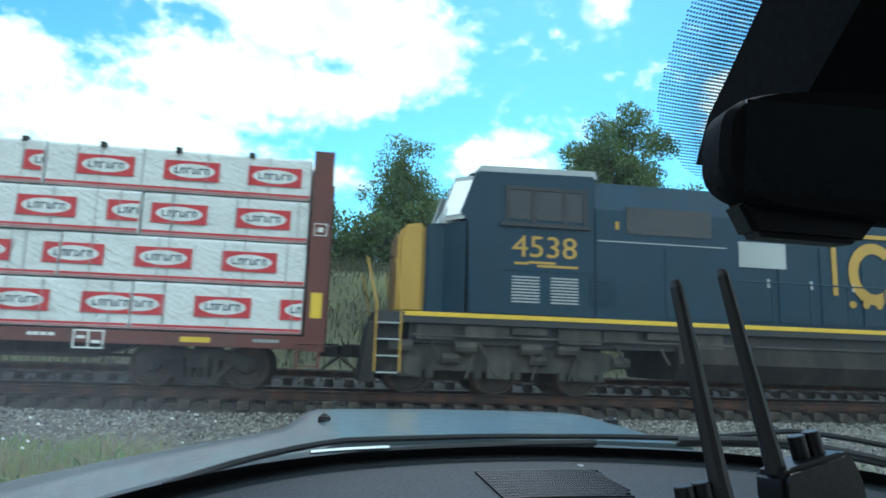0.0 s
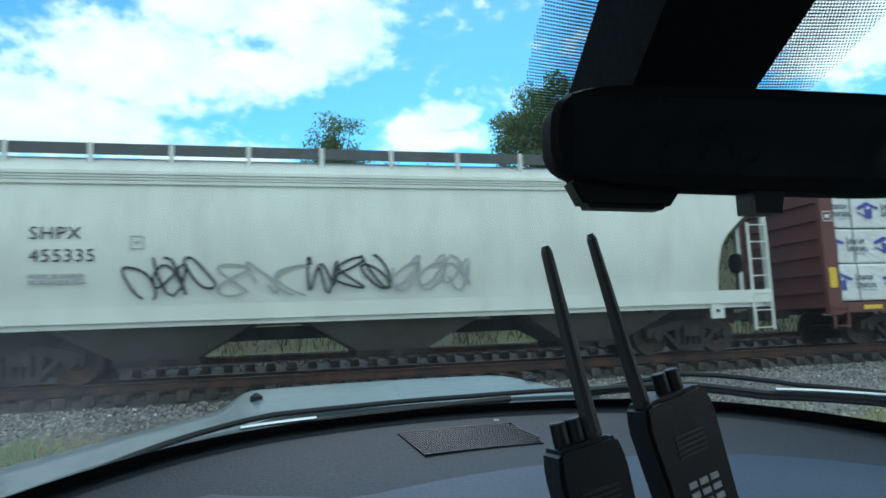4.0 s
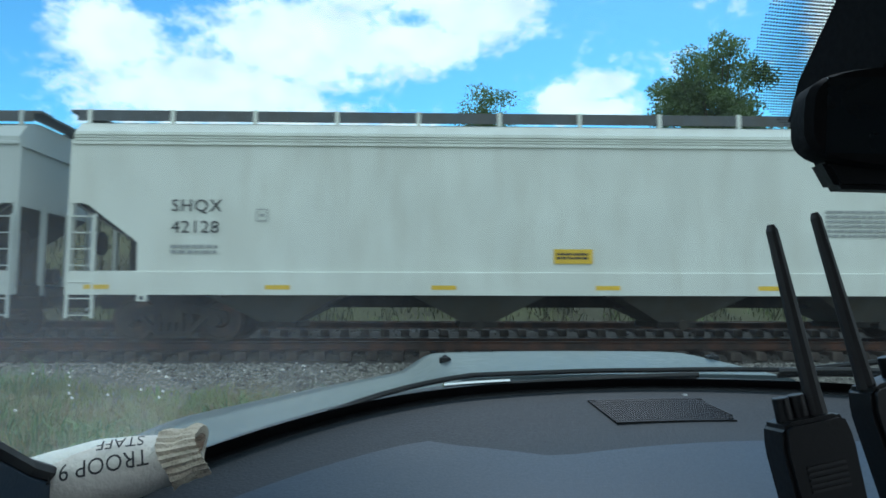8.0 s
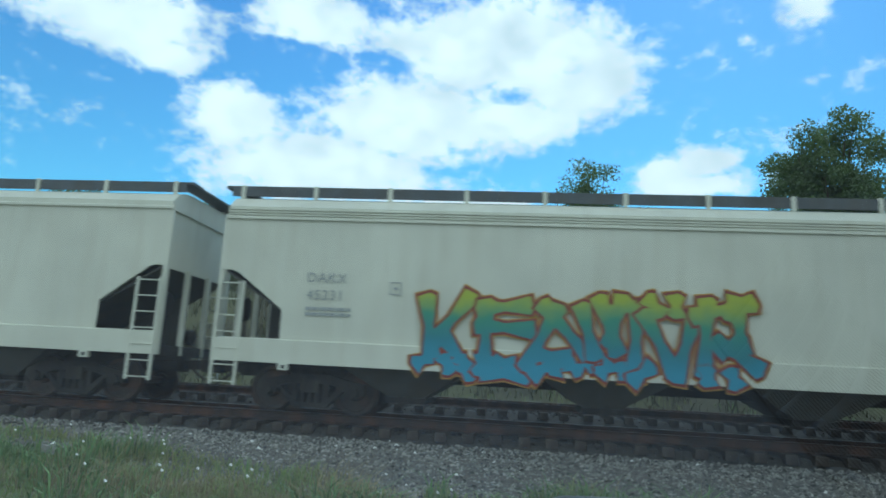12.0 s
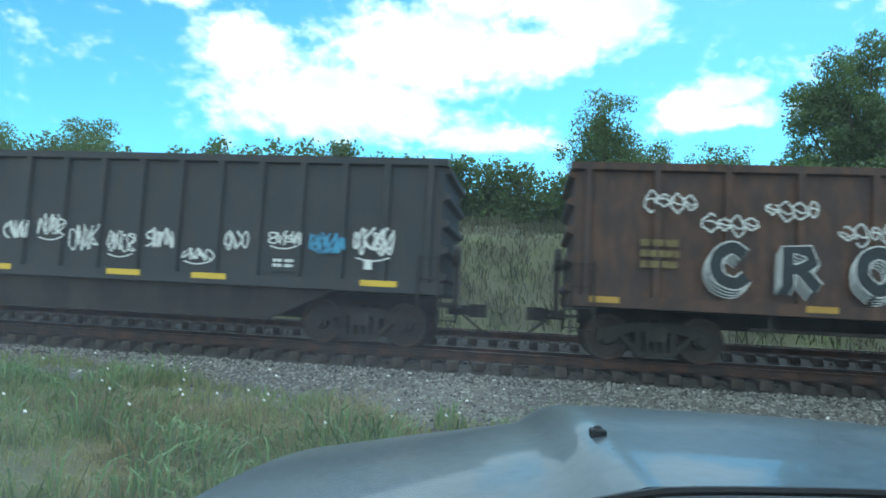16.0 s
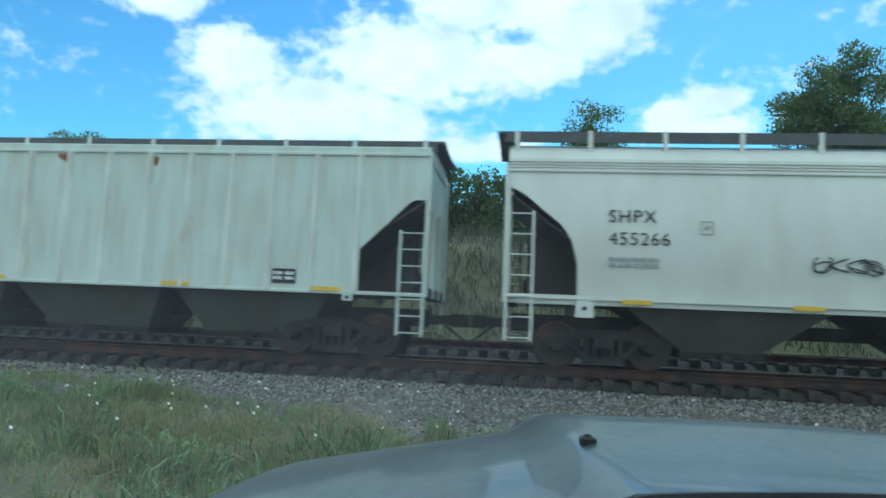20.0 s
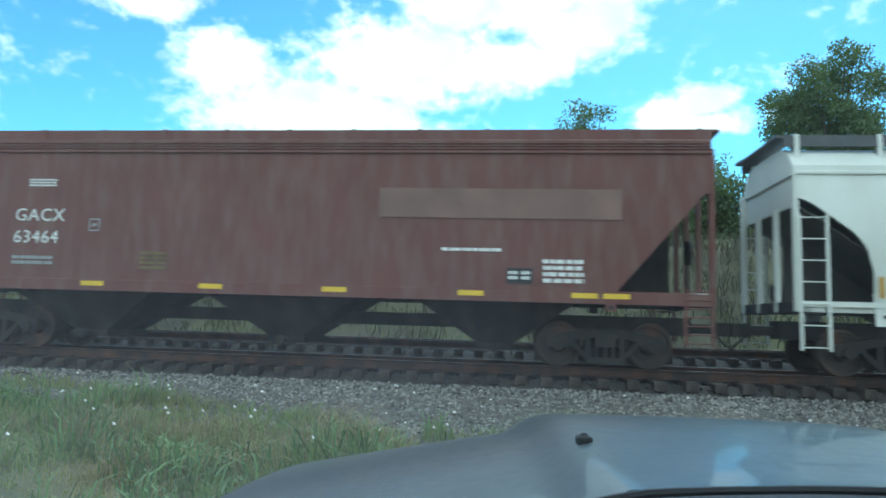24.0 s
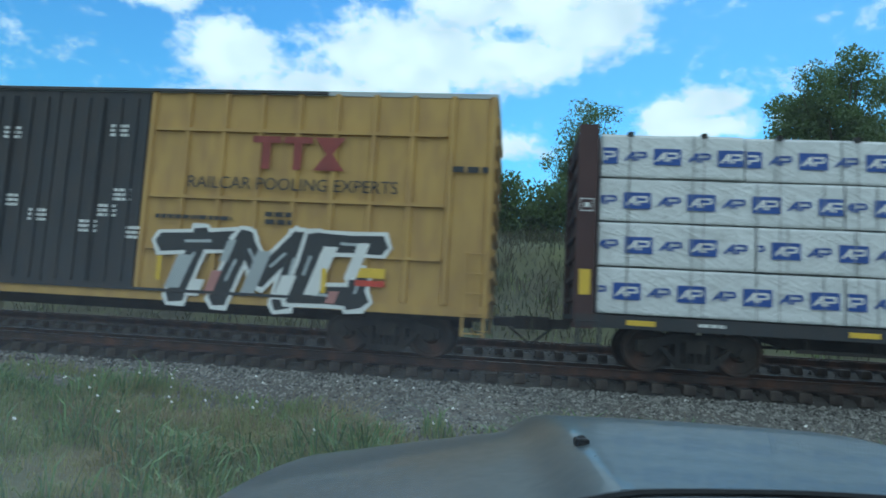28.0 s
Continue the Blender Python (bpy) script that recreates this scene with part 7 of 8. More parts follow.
    for r, tx in enumerate(("RM", "LX")):
        patch(Ng, "stencil_ground", -h + 1.83 + 0.05 * r, -h + 2.60 - 0.05 * r, 2.22 - r * 0.44, 2.64 - r * 0.44, -1.578, M_WHITEP)
        lettering(Ng, tx, 0.32, -h + 1.92 + 0.05 * r, 2.27 - r * 0.44, -1.586, M_BLACKP, "reporting_mark", width=0.58 - 0.06 * r)
    bm = bmesh.new()
    for k in range(8):
        ribbon(bm, [(-h + 1.15 + 0.3 * math.sin(k * 2.1 + t * 0.8), 1.35 + k * 0.29 + 0.06 * t) for t in range(6)], 0.09, -1.58)
    box(bm, -h + 1.1, -h + 1.42, -1.579, -1.575, 1.4, 3.55)
    part("graffiti_strip", bm, M_ORANGE, Ng, "orange upright sprayed lettering")
    tags = ((4.3, 2.05, 0.62, 0.5), (5.5, 2.05, 0.6, 0.5), (6.5, 2.1, 0.55, 0.45), (7.35, 2.22, 0.62, 0.5), (8.13, 1.97, 0.66, 0.62), (9.0, 1.92, 0.62, 0.5), (9.87, 2.02, 0.60, 0.48), (10.75, 1.72, 0.68, 0.28), (11.57, 2.04, 0.50, 0.46), (12.6, 2.12, 0.66, 0.30), (13.5, 2.04, 0.70, 0.46), (14.47, 2.12, 0.78, 0.62))
    for k, (x, zc, w, hg) in enumerate(tags):
        ink = M_SPBLUE if k == 10 else M_WHITEP
        scrawl(Ng, -h + x - w / 2, zc - hg / 2, w, hg, ink, 120 + k, 0.030 if k < 10 else 0.042, -1.582, 4)
        if k % 2:
            bm = bmesh.new()
            ribbon(bm, [(-h + x - w * 0.45 + w * 0.9 * q / 8, zc - hg * 0.55 - 0.07 * math.sin(q / 8 * 3.1) + 0.03 * q / 8) for q in range(9)], 0.026, -1.583)
            part("graffiti_tag", bm, ink, Ng)
    data_plate(Ng, h - 3.55, 1.45, -1.58)
    patch(Ng, "placard", -h + 14.3, -h + 14.46, 1.55, 1.75, -1.58, M_WHITEP)
    dashes(Ng, [-h + 0.85, -h + 6.1, -h + 9.1, h - 4.9, h - 1.3], 1.22, 0.75, 0.12, -1.578)
    patch(Ng, "reflector_strip", -h + 1.3, -h + 1.75, 1.22, 1.33, -1.585, M_WHITEP)
    # short and mid-length hoppers
    RND = dict(style="round", sill=(1.22, 1.42), eave=3.94, roof=4.45, walk_z=4.77)
    O, h = hopper("short cream two-bay covered hopper with rounded end openings", -287.89, -275.44, M_CREAM, bays=2, cut=(1.32, 2.25), lines=False, ladder_top=2.9, bay_paint=M_BAYPALE, **RND)
    hopper_marks(O, h, "TILX", "339451", -h + 1.6, 2.58, 0.225, M_BLACKP, -1.565)
    ticks(O, [-h + 1.62, -h + 4.5, -h + 6.9, h - 5.6, h - 3.9], 1.5, 1.9, material=M_ORANGE, y=-1.56)
    patch(O, "reflector_strip", h - 1.6, h - 1.5, 1.5, 2.4, -1.565, M_ORANGE)
    patch(O, "stencil_ground", h - 4.85, h - 4.3, 1.95, 2.15, -1.565, M_WHITEP)
    lettering(O, "4070", 0.17, h - 4.82, 1.97, -1.572, M_SPRED, "car_number", width=0.48)
    data_plate(O, h - 3.2, 1.6, -1.565)
    P, h = hopper("short white covered hopper with black outline graffiti", -301.6, -289.36, M_WHITE, bays=2, cut=(1.40, 2.05), sill=(0.98, 1.42), style="round", eave=3.88, roof=4.38, walk_z=4.70)
    hopper_marks(P, h, "WWUX", "25539", -h + 2.1, 2.66, 0.25, M_BLACKP, -1.565)
    def stroke(pts, w=0.036, deep=0.0):
        bm = bmesh.new()
        ribbon(bm, pts, w, -1.600 - deep)
        part("graffiti_letter", bm, M_BLACKP, P, "black rounded outline letter")

    def arc(cx, cz, rx, rz, a0, a1, n=16):
        return [(cx + rx * math.cos(radians(a0 + (a1 - a0) * i / n)), cz + rz * math.sin(radians(a0 + (a1 - a0) * i / n))) for i in range(n + 1)]
    gx = h - 8.6
    stroke(arc(gx, 1.88, 0.26, 0.34, 160, 480))
    for k in range(5):
        a = gx + 0.34 + 0.355 * k
        stroke(arc(a, 2.06, 0.19, 0.20, 165, 5) + [(a + 0.24, 1.86), (a + 0.36, 1.76), (a + 0.24, 1.62), (a + 0.32, 1.34), (a + 0.42 + 0.02 * k, 1.0)], deep=0.0006 * k)
    stroke([(gx - 0.2, 1.42), (gx - 0.08, 1.2), (gx - 0.04, 0.99)])
    stroke(arc(gx + 0.42, 1.35, 0.22, 0.30, 190, 20))
    stroke(arc(gx + 1.72, 1.40, 0.12, 0.13, 0, 360))
    stroke(arc(gx + 2.28, 1.02, 0.22, 0.24, 180, 0))
    stroke([(gx + 0.98, 1.55), (gx + 1.2, 1.55)], 0.03)
    stroke([(gx + 1.09, 1.75), (gx + 1.09, 1.38)], 0.03, 0.001)
    gx = h - 5.55
    for k, (cx, cz, rx, rz, a0, a1) in enumerate(((0.22, 1.78, 0.2, 0.24, 250, 40), (0.55, 1.82, 0.2, 0.26, 190, 0), (0.80, 2.18, 0.13, 0.11, 0, 360), (1.12, 1.86, 0.2, 0.24, 150, -60), (1.72, 1.78, 0.22, 0.38, 200, -20),
                                                   (0.40, 1.35, 0.33, 0.38, 230, -50), (0.42, 1.28, 0.18, 0.22, 250, -20), (0.98, 1.35, 0.2, 0.32, 160, -80), (1.62, 1.05, 0.16, 0.24, 180, 0), (2.20, 1.28, 0.32, 0.40, 200, -120), (2.12, 1.38, 0.12, 0.12, 0, 360))):
        stroke(arc(gx + cx, cz, rx, rz, a0, a1), 0.03, 0.0006 * k)
    stroke([(gx + 1.22, 1.66), (gx + 1.86, 1.76), (gx + 1.90, 1.42), (gx + 1.33, 1.38), (gx + 1.22, 1.66)], 0.028, 0.007)
    stroke([(gx + 1.38, 2.1), (gx + 1.40, 1.82), (gx + 1.52, 1.9), (gx + 1.46, 2.16)], 0.026, 0.0075)
    bars(P, -h + 5.3, 1.75, 0.75, 0.35, -1.565, M_PINK, 4, seed=51)
    data_plate(P, h - 3.0, 1.72, -1.565)
    dashes(P, [-h + 1.4, -h + 4.4, -h + 6.2, -h + 8.1, h - 1.2], 1.08, 0.55)
    Qc, h = hopper("white covered hopper with rounded openings and thin black tags", -320.7, -302.8, M_WHITE, "round", 3, (1.24, 1.42), 3.87, 4.42, 4.75, (1.38, 2.15))
    hopper_marks(Qc, h, "SHPX", "455266", -h + 1.97, 2.86, 0.25, M_BLACKP, -1.565)
    bars(Qc, -h + 8.0, 2.55, 1.85, 0.11, -1.57, M_SPRED, 1, seed=52)
    bars(Qc, -h + 8.3, 1.85, 0.95, 0.5, -1.57, M_PINK, 5, seed=53)
    scrawl(Qc, -h + 5.7, 1.95, 1.2, 0.35, M_BLACKP, 160, 0.03, -1.575, 4)
    scrawl(Qc, -h + 11.9, 1.8, 1.4, 0.5, M_BLACKP, 161, 0.03, -1.575, 5)
    dashes(Qc, [-h + 2.5, -h + 5.6, -h + 7.5, -h + 10.0, -h + 12.4, h - 2.1], 1.28, 0.55)
    data_plate(Qc, h - 3.4, 1.72, -1.57)
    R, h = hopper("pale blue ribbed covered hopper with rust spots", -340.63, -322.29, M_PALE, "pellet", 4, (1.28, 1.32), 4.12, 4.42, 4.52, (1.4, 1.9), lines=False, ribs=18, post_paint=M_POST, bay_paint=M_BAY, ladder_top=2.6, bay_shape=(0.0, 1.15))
    lettering(R, "823", 0.28, -h + 2.58, 2.48, -1.545, M_BLACKP, "car_number", width=0.52)
    lettering(R, "427", 0.28, -h + 3.42, 2.48, -1.545, M_BLACKP, "car_number", width=0.52)
    bars(R, -h + 2.6, 2.98, 0.45, 0.28, -1.545, M_GREYP, 1, seed=55)
    bars(R, -h + 3.43, 2.98, 0.45, 0.28, -1.545, M_GREYP, 1, seed=56)
    data_plate(R, h - 3.15, 1.45, -1.545)
    dashes(R, [-h + 1.9, -h + 5.9, -h + 9.0, h - 5.2, h - 2.0], 1.33, 0.6, 0.08, -1.606)
    for k, (x, z, w, hg) in enumerate(((0.9, 3.95, 0.1, 0.14), (2.98, 3.05, 0.11, 0.34), (2.65, 3.5, 0.05, 0.5), (3.3, 3.7, 0.05, 0.3), (6.5, 3.9, 0.12, 0.2), (7.9, 3.55, 0.1, 0.5), (8.0, 3.95, 0.2, 0.12), (10.3, 3.9, 0.16, 0.18), (8.7, 1.7, 0.06, 0.25), (6.6, 2.6, 0.04, 0.4), (13.2, 2.1, 0.07, 0.3), (12.4, 3.85, 0.14, 0.2))):
        bm = bmesh.new()
        for q in range(3):
            ribbon(bm, [(-h + x + w * (q - 1) * 0.5 + 0.015 * math.sin(i * 1.7 + k), z + hg * (1 - (0.5 + 0.25 * q) * i / 5)) for i in range(6)], w * (0.35 + 0.12 * q), -1.5345 - 0.0006 * q)
        part("rust_streak", bm, M_RUSTSPOT, R)
    S, h = hopper("light grey covered hopper with faint stencils", -360.0, -341.82, M_GREY, "round", 3, (1.24, 1.42), 3.86, 4.36, 4.68, (1.35, 2.05), lines=False)
    ticks(S, [-h + 1.6, h - 1.75], 1.5, 2.35, material=M_YELLOW, y=-1.565)
    ticks(S, [h - 4.6, h - 7.3, h - 9.9, h - 12.5], 1.5, 1.9, material=M_YELLOW, y=-1.56)
    U, h = hopper("streaked white covered hopper with dark outlined graffiti", -380.15, -361.5, M_WHITE, "round", 3, (1.22, 1.42), 3.86, 4.36, 4.68, (1.35, 2.0), lines=False)
    hopper_marks(U, h, "AGPX", "12068", -h + 1.65, 2.62, 0.26, M_BLACKP, -1.565)
    for k in range(6):
        scrawl(U, -h + 3.7 + k * 0.66, 1.5, 0.62, 0.82, M_DKRED, 170 + k, 0.035, -1.575, 1)
    ticks(U, [-h + 1.45, -h + 5.1, -h + 8.7], 1.5, 1.9, material=M_ORANGE, y=-1.56)
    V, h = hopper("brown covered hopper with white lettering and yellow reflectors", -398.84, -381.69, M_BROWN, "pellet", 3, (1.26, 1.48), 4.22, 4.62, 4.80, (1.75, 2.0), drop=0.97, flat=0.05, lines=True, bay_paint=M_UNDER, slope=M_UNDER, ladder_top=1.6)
    patch(V, "faded_panel", h - 6.5, h - 1.7, 2.9, 3.5, SY + 0.004, M_FADEBR, "faded repainted panel")
    hopper_marks(V, h, "GACX", "63464", -h + 2.7, 2.72, 0.27, M_WHITEP)
    bars(V, -h + 2.95, 3.45, 0.65, 0.18, SY, M_WHITEP, 3, seed=61)
    bars(V, h - 5.2, 2.2, 1.2, 0.1, SY, M_WHITEP, 1, seed=62)
    data_plate(V, h - 3.9, 1.62)
    bars(V, h - 3.2, 1.6, 0.8, 0.5, SY, M_WHITEP, 4, seed=63)
    dashes(V, [-h + 2.1, -h + 4.6, -h + 7.2, -h + 9.8, h - 4.6, h - 2.4, h - 1.8], 1.36, 0.5, 0.1)
    bars(V, -h + 5.6, 1.7, 0.6, 0.4, SY, M_OLIVE, 4, seed=64)
    centerbeam("part-loaded dark flat car of white-wrapped lumber with slanted blue labels", -424.25, -400.3, print_slant, (M_BLUE, M_GREYP), 3,
               [(0.2, 0.45, 0.7), (0.22, 0.5, 0.74), (0.24, 0.48, 0.76), (0.155, 0.3, 0.52, 0.755)], missing={(3, 2), (3, 3)}, step=1.30, sill_paint=M_GON, end_paint=M_OXDARK, mark=("SOO  601669", -9.0))
    centerbeam("dark flat car of white-wrapped lumber with small blue labels", -449.86, -425.97, print_pair, (M_BLUE, M_GREYP), 4, Q4, step=0.61, sill_paint=M_GON, end_paint=M_OXDARK, pair=True)
    boxcar(-470.2, -451.53)


build_train()

# ---------------------------------------------------------------- the parked car that the camera looks out of
CAR_X, CAR_TURN = 0.55, 4.4


def build_vehicle():
    v = empty("parked_car", pose(CAR_X, 0, RAIL_EYE, 0, 0, CAR_TURN))
    tagged(v, "silver-blue car with black wipers, seen from its driver's seat", "car")
    # bonnet: flat centre, a crease either side, falling to the wings
    def hood_z(x, y):
        a = abs(x)
        z = -0.1516 + 0.022 * math.sin(max(0, min(1, (y - 1.45) / 0.75)) * math.pi / 2)
        z -= 0.128 * max(0, y - 1.91) ** 1.6
        s = max(0, min(1, (a - 0.345) / 0.125))
        z -= 0.0438 * (s * s * (3 - 2 * s))
        z -= 0.0852 * max(0, (a - 0.377) / 0.573)
        z -= 0.0163 * (a / 0.95) ** 2
        return z
    bm = bmesh.new()
    xs = [-1.10 + 2.20 * i / 88 for i in range(89)]
    ys = [1.50 + 1.55 * j / 44 for j in range(45)]
    rows = []
    for y in ys:
        pull = 0.45 * (1 - (y - 1.5) / 1.55) ** 1.5     # the rear edge curves with the windscreen
        rows.append([(x, y - pull * (abs(x) / 1.10) ** 2, hood_z(x, y)) for x in xs])
    sheet(bm, rows, (0, 0, -0.02))
    hood = part("bonnet", bm, M_SILVER, v, "silver-blue painted bonnet", smooth=True)
    bm = bmesh.new()
    front = rows[-1]
    sheet(bm, [[(x, y, z) for x, y, z in front], [(x, y + 0.10, z - 0.09) for x, y, z in front], [(x, y + 0.13, -0.60) for x, y, z in front], [(x, y + 0.08, -1.15) for x, y, z in front]], (0, -0.02, 0))
    part("front_panel", bm, M_SILVER, v, smooth=True)
    for x in (-0.36, 0.36):
        bm = bmesh.new()
        tube(bm, (x, 1.76, hood_z(x, 1.76) - 0.005), (x, 1.775, hood_z(x, 1.76) + 0.014), 0.012, 10, 0.009)
        box(bm, x - 0.014, x + 0.014, 1.755, 1.785, hood_z(x, 1.76) - 0.01, hood_z(x, 1.76) + 0.012)
        bevel(bm, 0.004, 1)
        part("washer_nozzle", bm, M_PLASTIC, hood)
    # wings, nose and lower body
    for s in (-1, 1):
        bm = bmesh.new()
        sheet(bm, [[(s * (1.10 + 0.03 * k), y, -0.40 - 0.10 * max(0, y - 2.1) ** 1.5 - 0.3 * k * k - 0.02 * k) for y in (0.6, 1.2, 1.6, 2.1, 2.6, 3.0)] for k in (0.0, 0.5, 1.0, 1.4)], (-s * 0.03, 0, 0))
        part("wing", bm, M_SILVER, v, smooth=True)
        for y in (2.35, -0.45):
            bm = bmesh.new()
            tube(bm, (s * 0.84, y, -1.12), (s * 1.06, y, -1.12), 0.33, 28)
            bevel(bm, 0.02, 2)
            w = part("wheel", bm, M_RUBBER, v)
            bm = bmesh.new()
            tube(bm, (s * 1.03, y, -1.12), (s * 1.07, y, -1.12), 0.2, 20)
            part("rim", bm, M_CHROME, w)
    bm = bmesh.new()
    prism(bm, [(-1.6, -0.35), (1.3, -0.42), (3.02, -0.46), (3.15, -0.7), (3.1, -1.15), (-1.6, -1.15)], -1.04, 1.04, "x")
    bmesh.ops.translate(bm, verts=bm.verts[:], vec=(0, 0, -0.02))
    part("lower_body", bm, M_SILVER, v)
    # cowl, dark strip under the glass, wipers
    def base_y(x):
        return 1.44 - 0.48 * x * x

    def base_z(x):
        return -0.165 - 0.035 * x * x - 0.22 * max(0, abs(x) - 0.35) ** 2
    bm = bmesh.new()
    xs = [-1.0 + 2.0 * i / 44 for i in range(45)]
    sheet(bm, [[(x, base_y(x) + 0.13, base_z(x) - 0.012) for x in xs], [(x, base_y(x) + 0.07, base_z(x) + 0.008) for x in xs], [(x, base_y(x) + 0.0, base_z(x) + 0.012) for x in xs], [(x, base_y(x) - 0.06, base_z(x) - 0.004) for x in xs], [(x, base_y(x) - 0.10, base_z(x) - 0.05) for x in xs]], (0, 0, -0.02))
    part("cowl_panel", bm, M_COWL, v, "black plastic cowl below the windscreen", smooth=True)
    def lay(bm, keys, r, n=6, out=-0.02):
        """A bar along the foot of the glass; keys are (across, height)."""
        ax, az = [k[0] for k in keys], [k[1] for k in keys]
        prev = None
        for i in range(25):
            x = ax[0] + (ax[-1] - ax[0]) * i / 24
            p = Vector((x, base_y(x) + out, base_z(x) + float(np.interp(x, ax, az))))
            if prev is not None:
                tube(bm, prev, p, r, n)
            prev = p
    for blade, arm, glints in ((((-0.72, 0.002), (-0.57, 0.003), (-0.46, 0.004), (-0.26, 0.012), (-0.10, 0.014), (0.14, 0.022)), ((-0.62, 0.010), (-0.51, 0.022), (-0.36, 0.033), (-0.2, 0.030), (0.05, 0.030), (0.46, 0.040)), ((-0.585, -0.475, 0.010, 0.011), (-0.410, -0.272, 0.021, 0.019))),
                               (((0.30, 0.034), (0.50, 0.050), (0.64, 0.046), (0.84, 0.072), (0.92, 0.080)), ((0.36, 0.040), (0.43, 0.054), (0.50, 0.070), (0.57, 0.073), (0.70, 0.072), (0.84, 0.085)), ((0.65, 0.83, 0.056, 0.080),))):
        bm = bmesh.new()
        lay(bm, blade, 0.0065)
        lay(bm, [(a, b - 0.010) for a, b in blade], 0.0045, 4, -0.012)
        wp = part("wiper", bm, M_RUBBER, v, "black wiper arm and blade")
        bm = bmesh.new()
        lay(bm, arm, 0.0058, 6, -0.008)
        part("wiper_arm", bm, M_PLASTIC, wp)
        # chrome strips laid on where the wipers glint
        for x0, x1, z0, z1 in glints:
            bm = bmesh.new()
            lay(bm, ((x0, z0), (x1, z1)), 0.0042, 6, -0.027)
            part("bright_edge", bm, M_CHROME, wp, "bright strip standing in for a glint on the wiper")
    # windscreen: a curved sheet of glass
    def glass_pt(x, u):
        y = base_y(x) - 0.03 - 0.84 * u + 0.06 * u * (1 - u)
        return (x * (1 - 0.14 * u), y, base_z(x) + 0.0 + 0.60 * u + 0.08 * u * (1 - u))
    bm = bmesh.new()
    sheet(bm, [[glass_pt(x, u / 16) for x in xs] for u in range(17)])
    g = part("windscreen", bm, GLASS, v, "curved clear windscreen glass", smooth=True)
    g.visible_shadow = False
    # dotted black band on the glass round the mirror mount
    def on_glass(x, u, off=0.004):
        a, b, c = (Vector(glass_pt(x, u)), Vector(glass_pt(x + 0.01, u)), Vector(glass_pt(x, u + 0.01)))
        n = (b - a).cross(c - a).normalized()
        if n.y > 0:
            n = -n
        return a + n * off, (b - a).normalized(), n
    bm = bmesh.new()
    pitch = 0.0037
    for i in range(-98, 99):
        for j in range(0, 112):
            x = i * pitch + (0.5 * pitch if j % 2 else 0)
            u = 0.52 + j * 0.00413
            a = abs(x)
            edge = float(np.interp(u, (0.645, 0.66, 0.70, 0.75, 0.80, 1.0), (0.07, 0.105, 0.160, 0.192, 0.203, 0.225)))
            low = 0.645
            if u < low or a > edge:
                continue
            c, tx, n = on_glass((x + 0.095) / (1 - 0.14 * u), u)
            ty = n.cross(tx)
            fade = min(1, (edge - a) / 0.05, (u - low) / 0.05)
            r = 0.00125 + 0.00062 * max(0, fade)
            bm.faces.new([bm.verts.new(c + tx * r * math.cos(t) + ty * r * math.sin(t)) for t in (0, 1.047, 2.094, 3.1416, 4.189, 5.236)])
    fr = part("dotted_band", bm, M_DOT, g, "band of small black dots on the glass")
    tagged(fr, kind="stuff")
    fr.visible_shadow = False
    # sensor housing and mirror
    bm = bmesh.new()
    pts = []
    for z, hw, y0, cx in ((0.215, 0.060, 0.74, -0.008), (0.25, 0.068, 0.70, -0.012), (0.34, 0.078, 0.58, -0.015), (0.47, 0.09, 0.42, -0.03)):
        pts.append([(-hw + cx, y0 + 0.02, z), (hw + cx, y0 + 0.02, z), (hw + cx, y0 - 0.10, z - 0.03), (-hw + cx, y0 - 0.10, z - 0.03), (-hw + cx, y0 + 0.02, z)])
    sheet(bm, pts)
    part("mirror_mount", bm, M_MATTE, v, "black plastic sensor housing above the mirror", smooth=True)
    bm = bmesh.new()
    out = []
    for i in range(40):
        t = 6.28319 * i / 40
        c, n = math.cos(t), math.sin(t)
        out.append((math.copysign(abs(c) ** 0.36, c), math.copysign(abs(n) ** 0.55, n)))
    rows = [[(0.18 * k * c - (0.18 * (1 - k) * 0.0), y, 0.042 * (0.25 + 0.75 * k) * n if k < 1 else 0.042 * n) for c, n in out + out[:1]] for y, k in ((-0.024, 0.97), (-0.018, 1.0), (0.012, 1.0), (0.024, 0.93), (0.032, 0.75))]
    sheet(bm, rows)
    for e in (0, -1):
        bm.faces.new([bm.verts.new(p) for p in rows[e][:-1]])
    m = part("rear_view_mirror", bm, M_MATTE, v, "wide black rear-view mirror housing", smooth=True)
    m.matrix_basis = pose(-0.014, 0.525, 0.150, 4, 3, -14)
    bm = bmesh.new()
    box(bm, -0.165, 0.165, -0.0245, -0.0215, -0.031, 0.031)
    part("mirror_glass", bm, M_DARKGLASS, m)
    bm = bmesh.new()
    prism(bm, [(-0.162, -0.034), (-0.065, -0.038), (-0.078, -0.058), (-0.148, -0.058)], -0.01, 0.02)
    bevel(bm, 0.004, 2)
    part("sensor_box", bm, M_PLASTIC, m, "grey sensor box under the mirror")
    bm = bmesh.new()
    prism(bm, [(-0.012, -0.038), (0.015, -0.038), (0.012, -0.060), (-0.01, -0.060)], -0.02, 0.01)
    part("anti_dazzle_lever", bm, M_PLASTIC, m)
    # dashboard: dark pad under the glass, behind it a panel with painted-in sky reflection
    def pad_z(d):
        return float(np.interp(d, (0.05, 0.10, 0.23, 0.36, 0.55, 0.85), (-0.002, -0.014, -0.055, -0.074, -0.10, -0.16)))

    def shelf(x):
        if x < -0.46:
            return 0.20
        if x < -0.26:
            return 0.20 + 0.13 * (x + 0.46) / 0.20
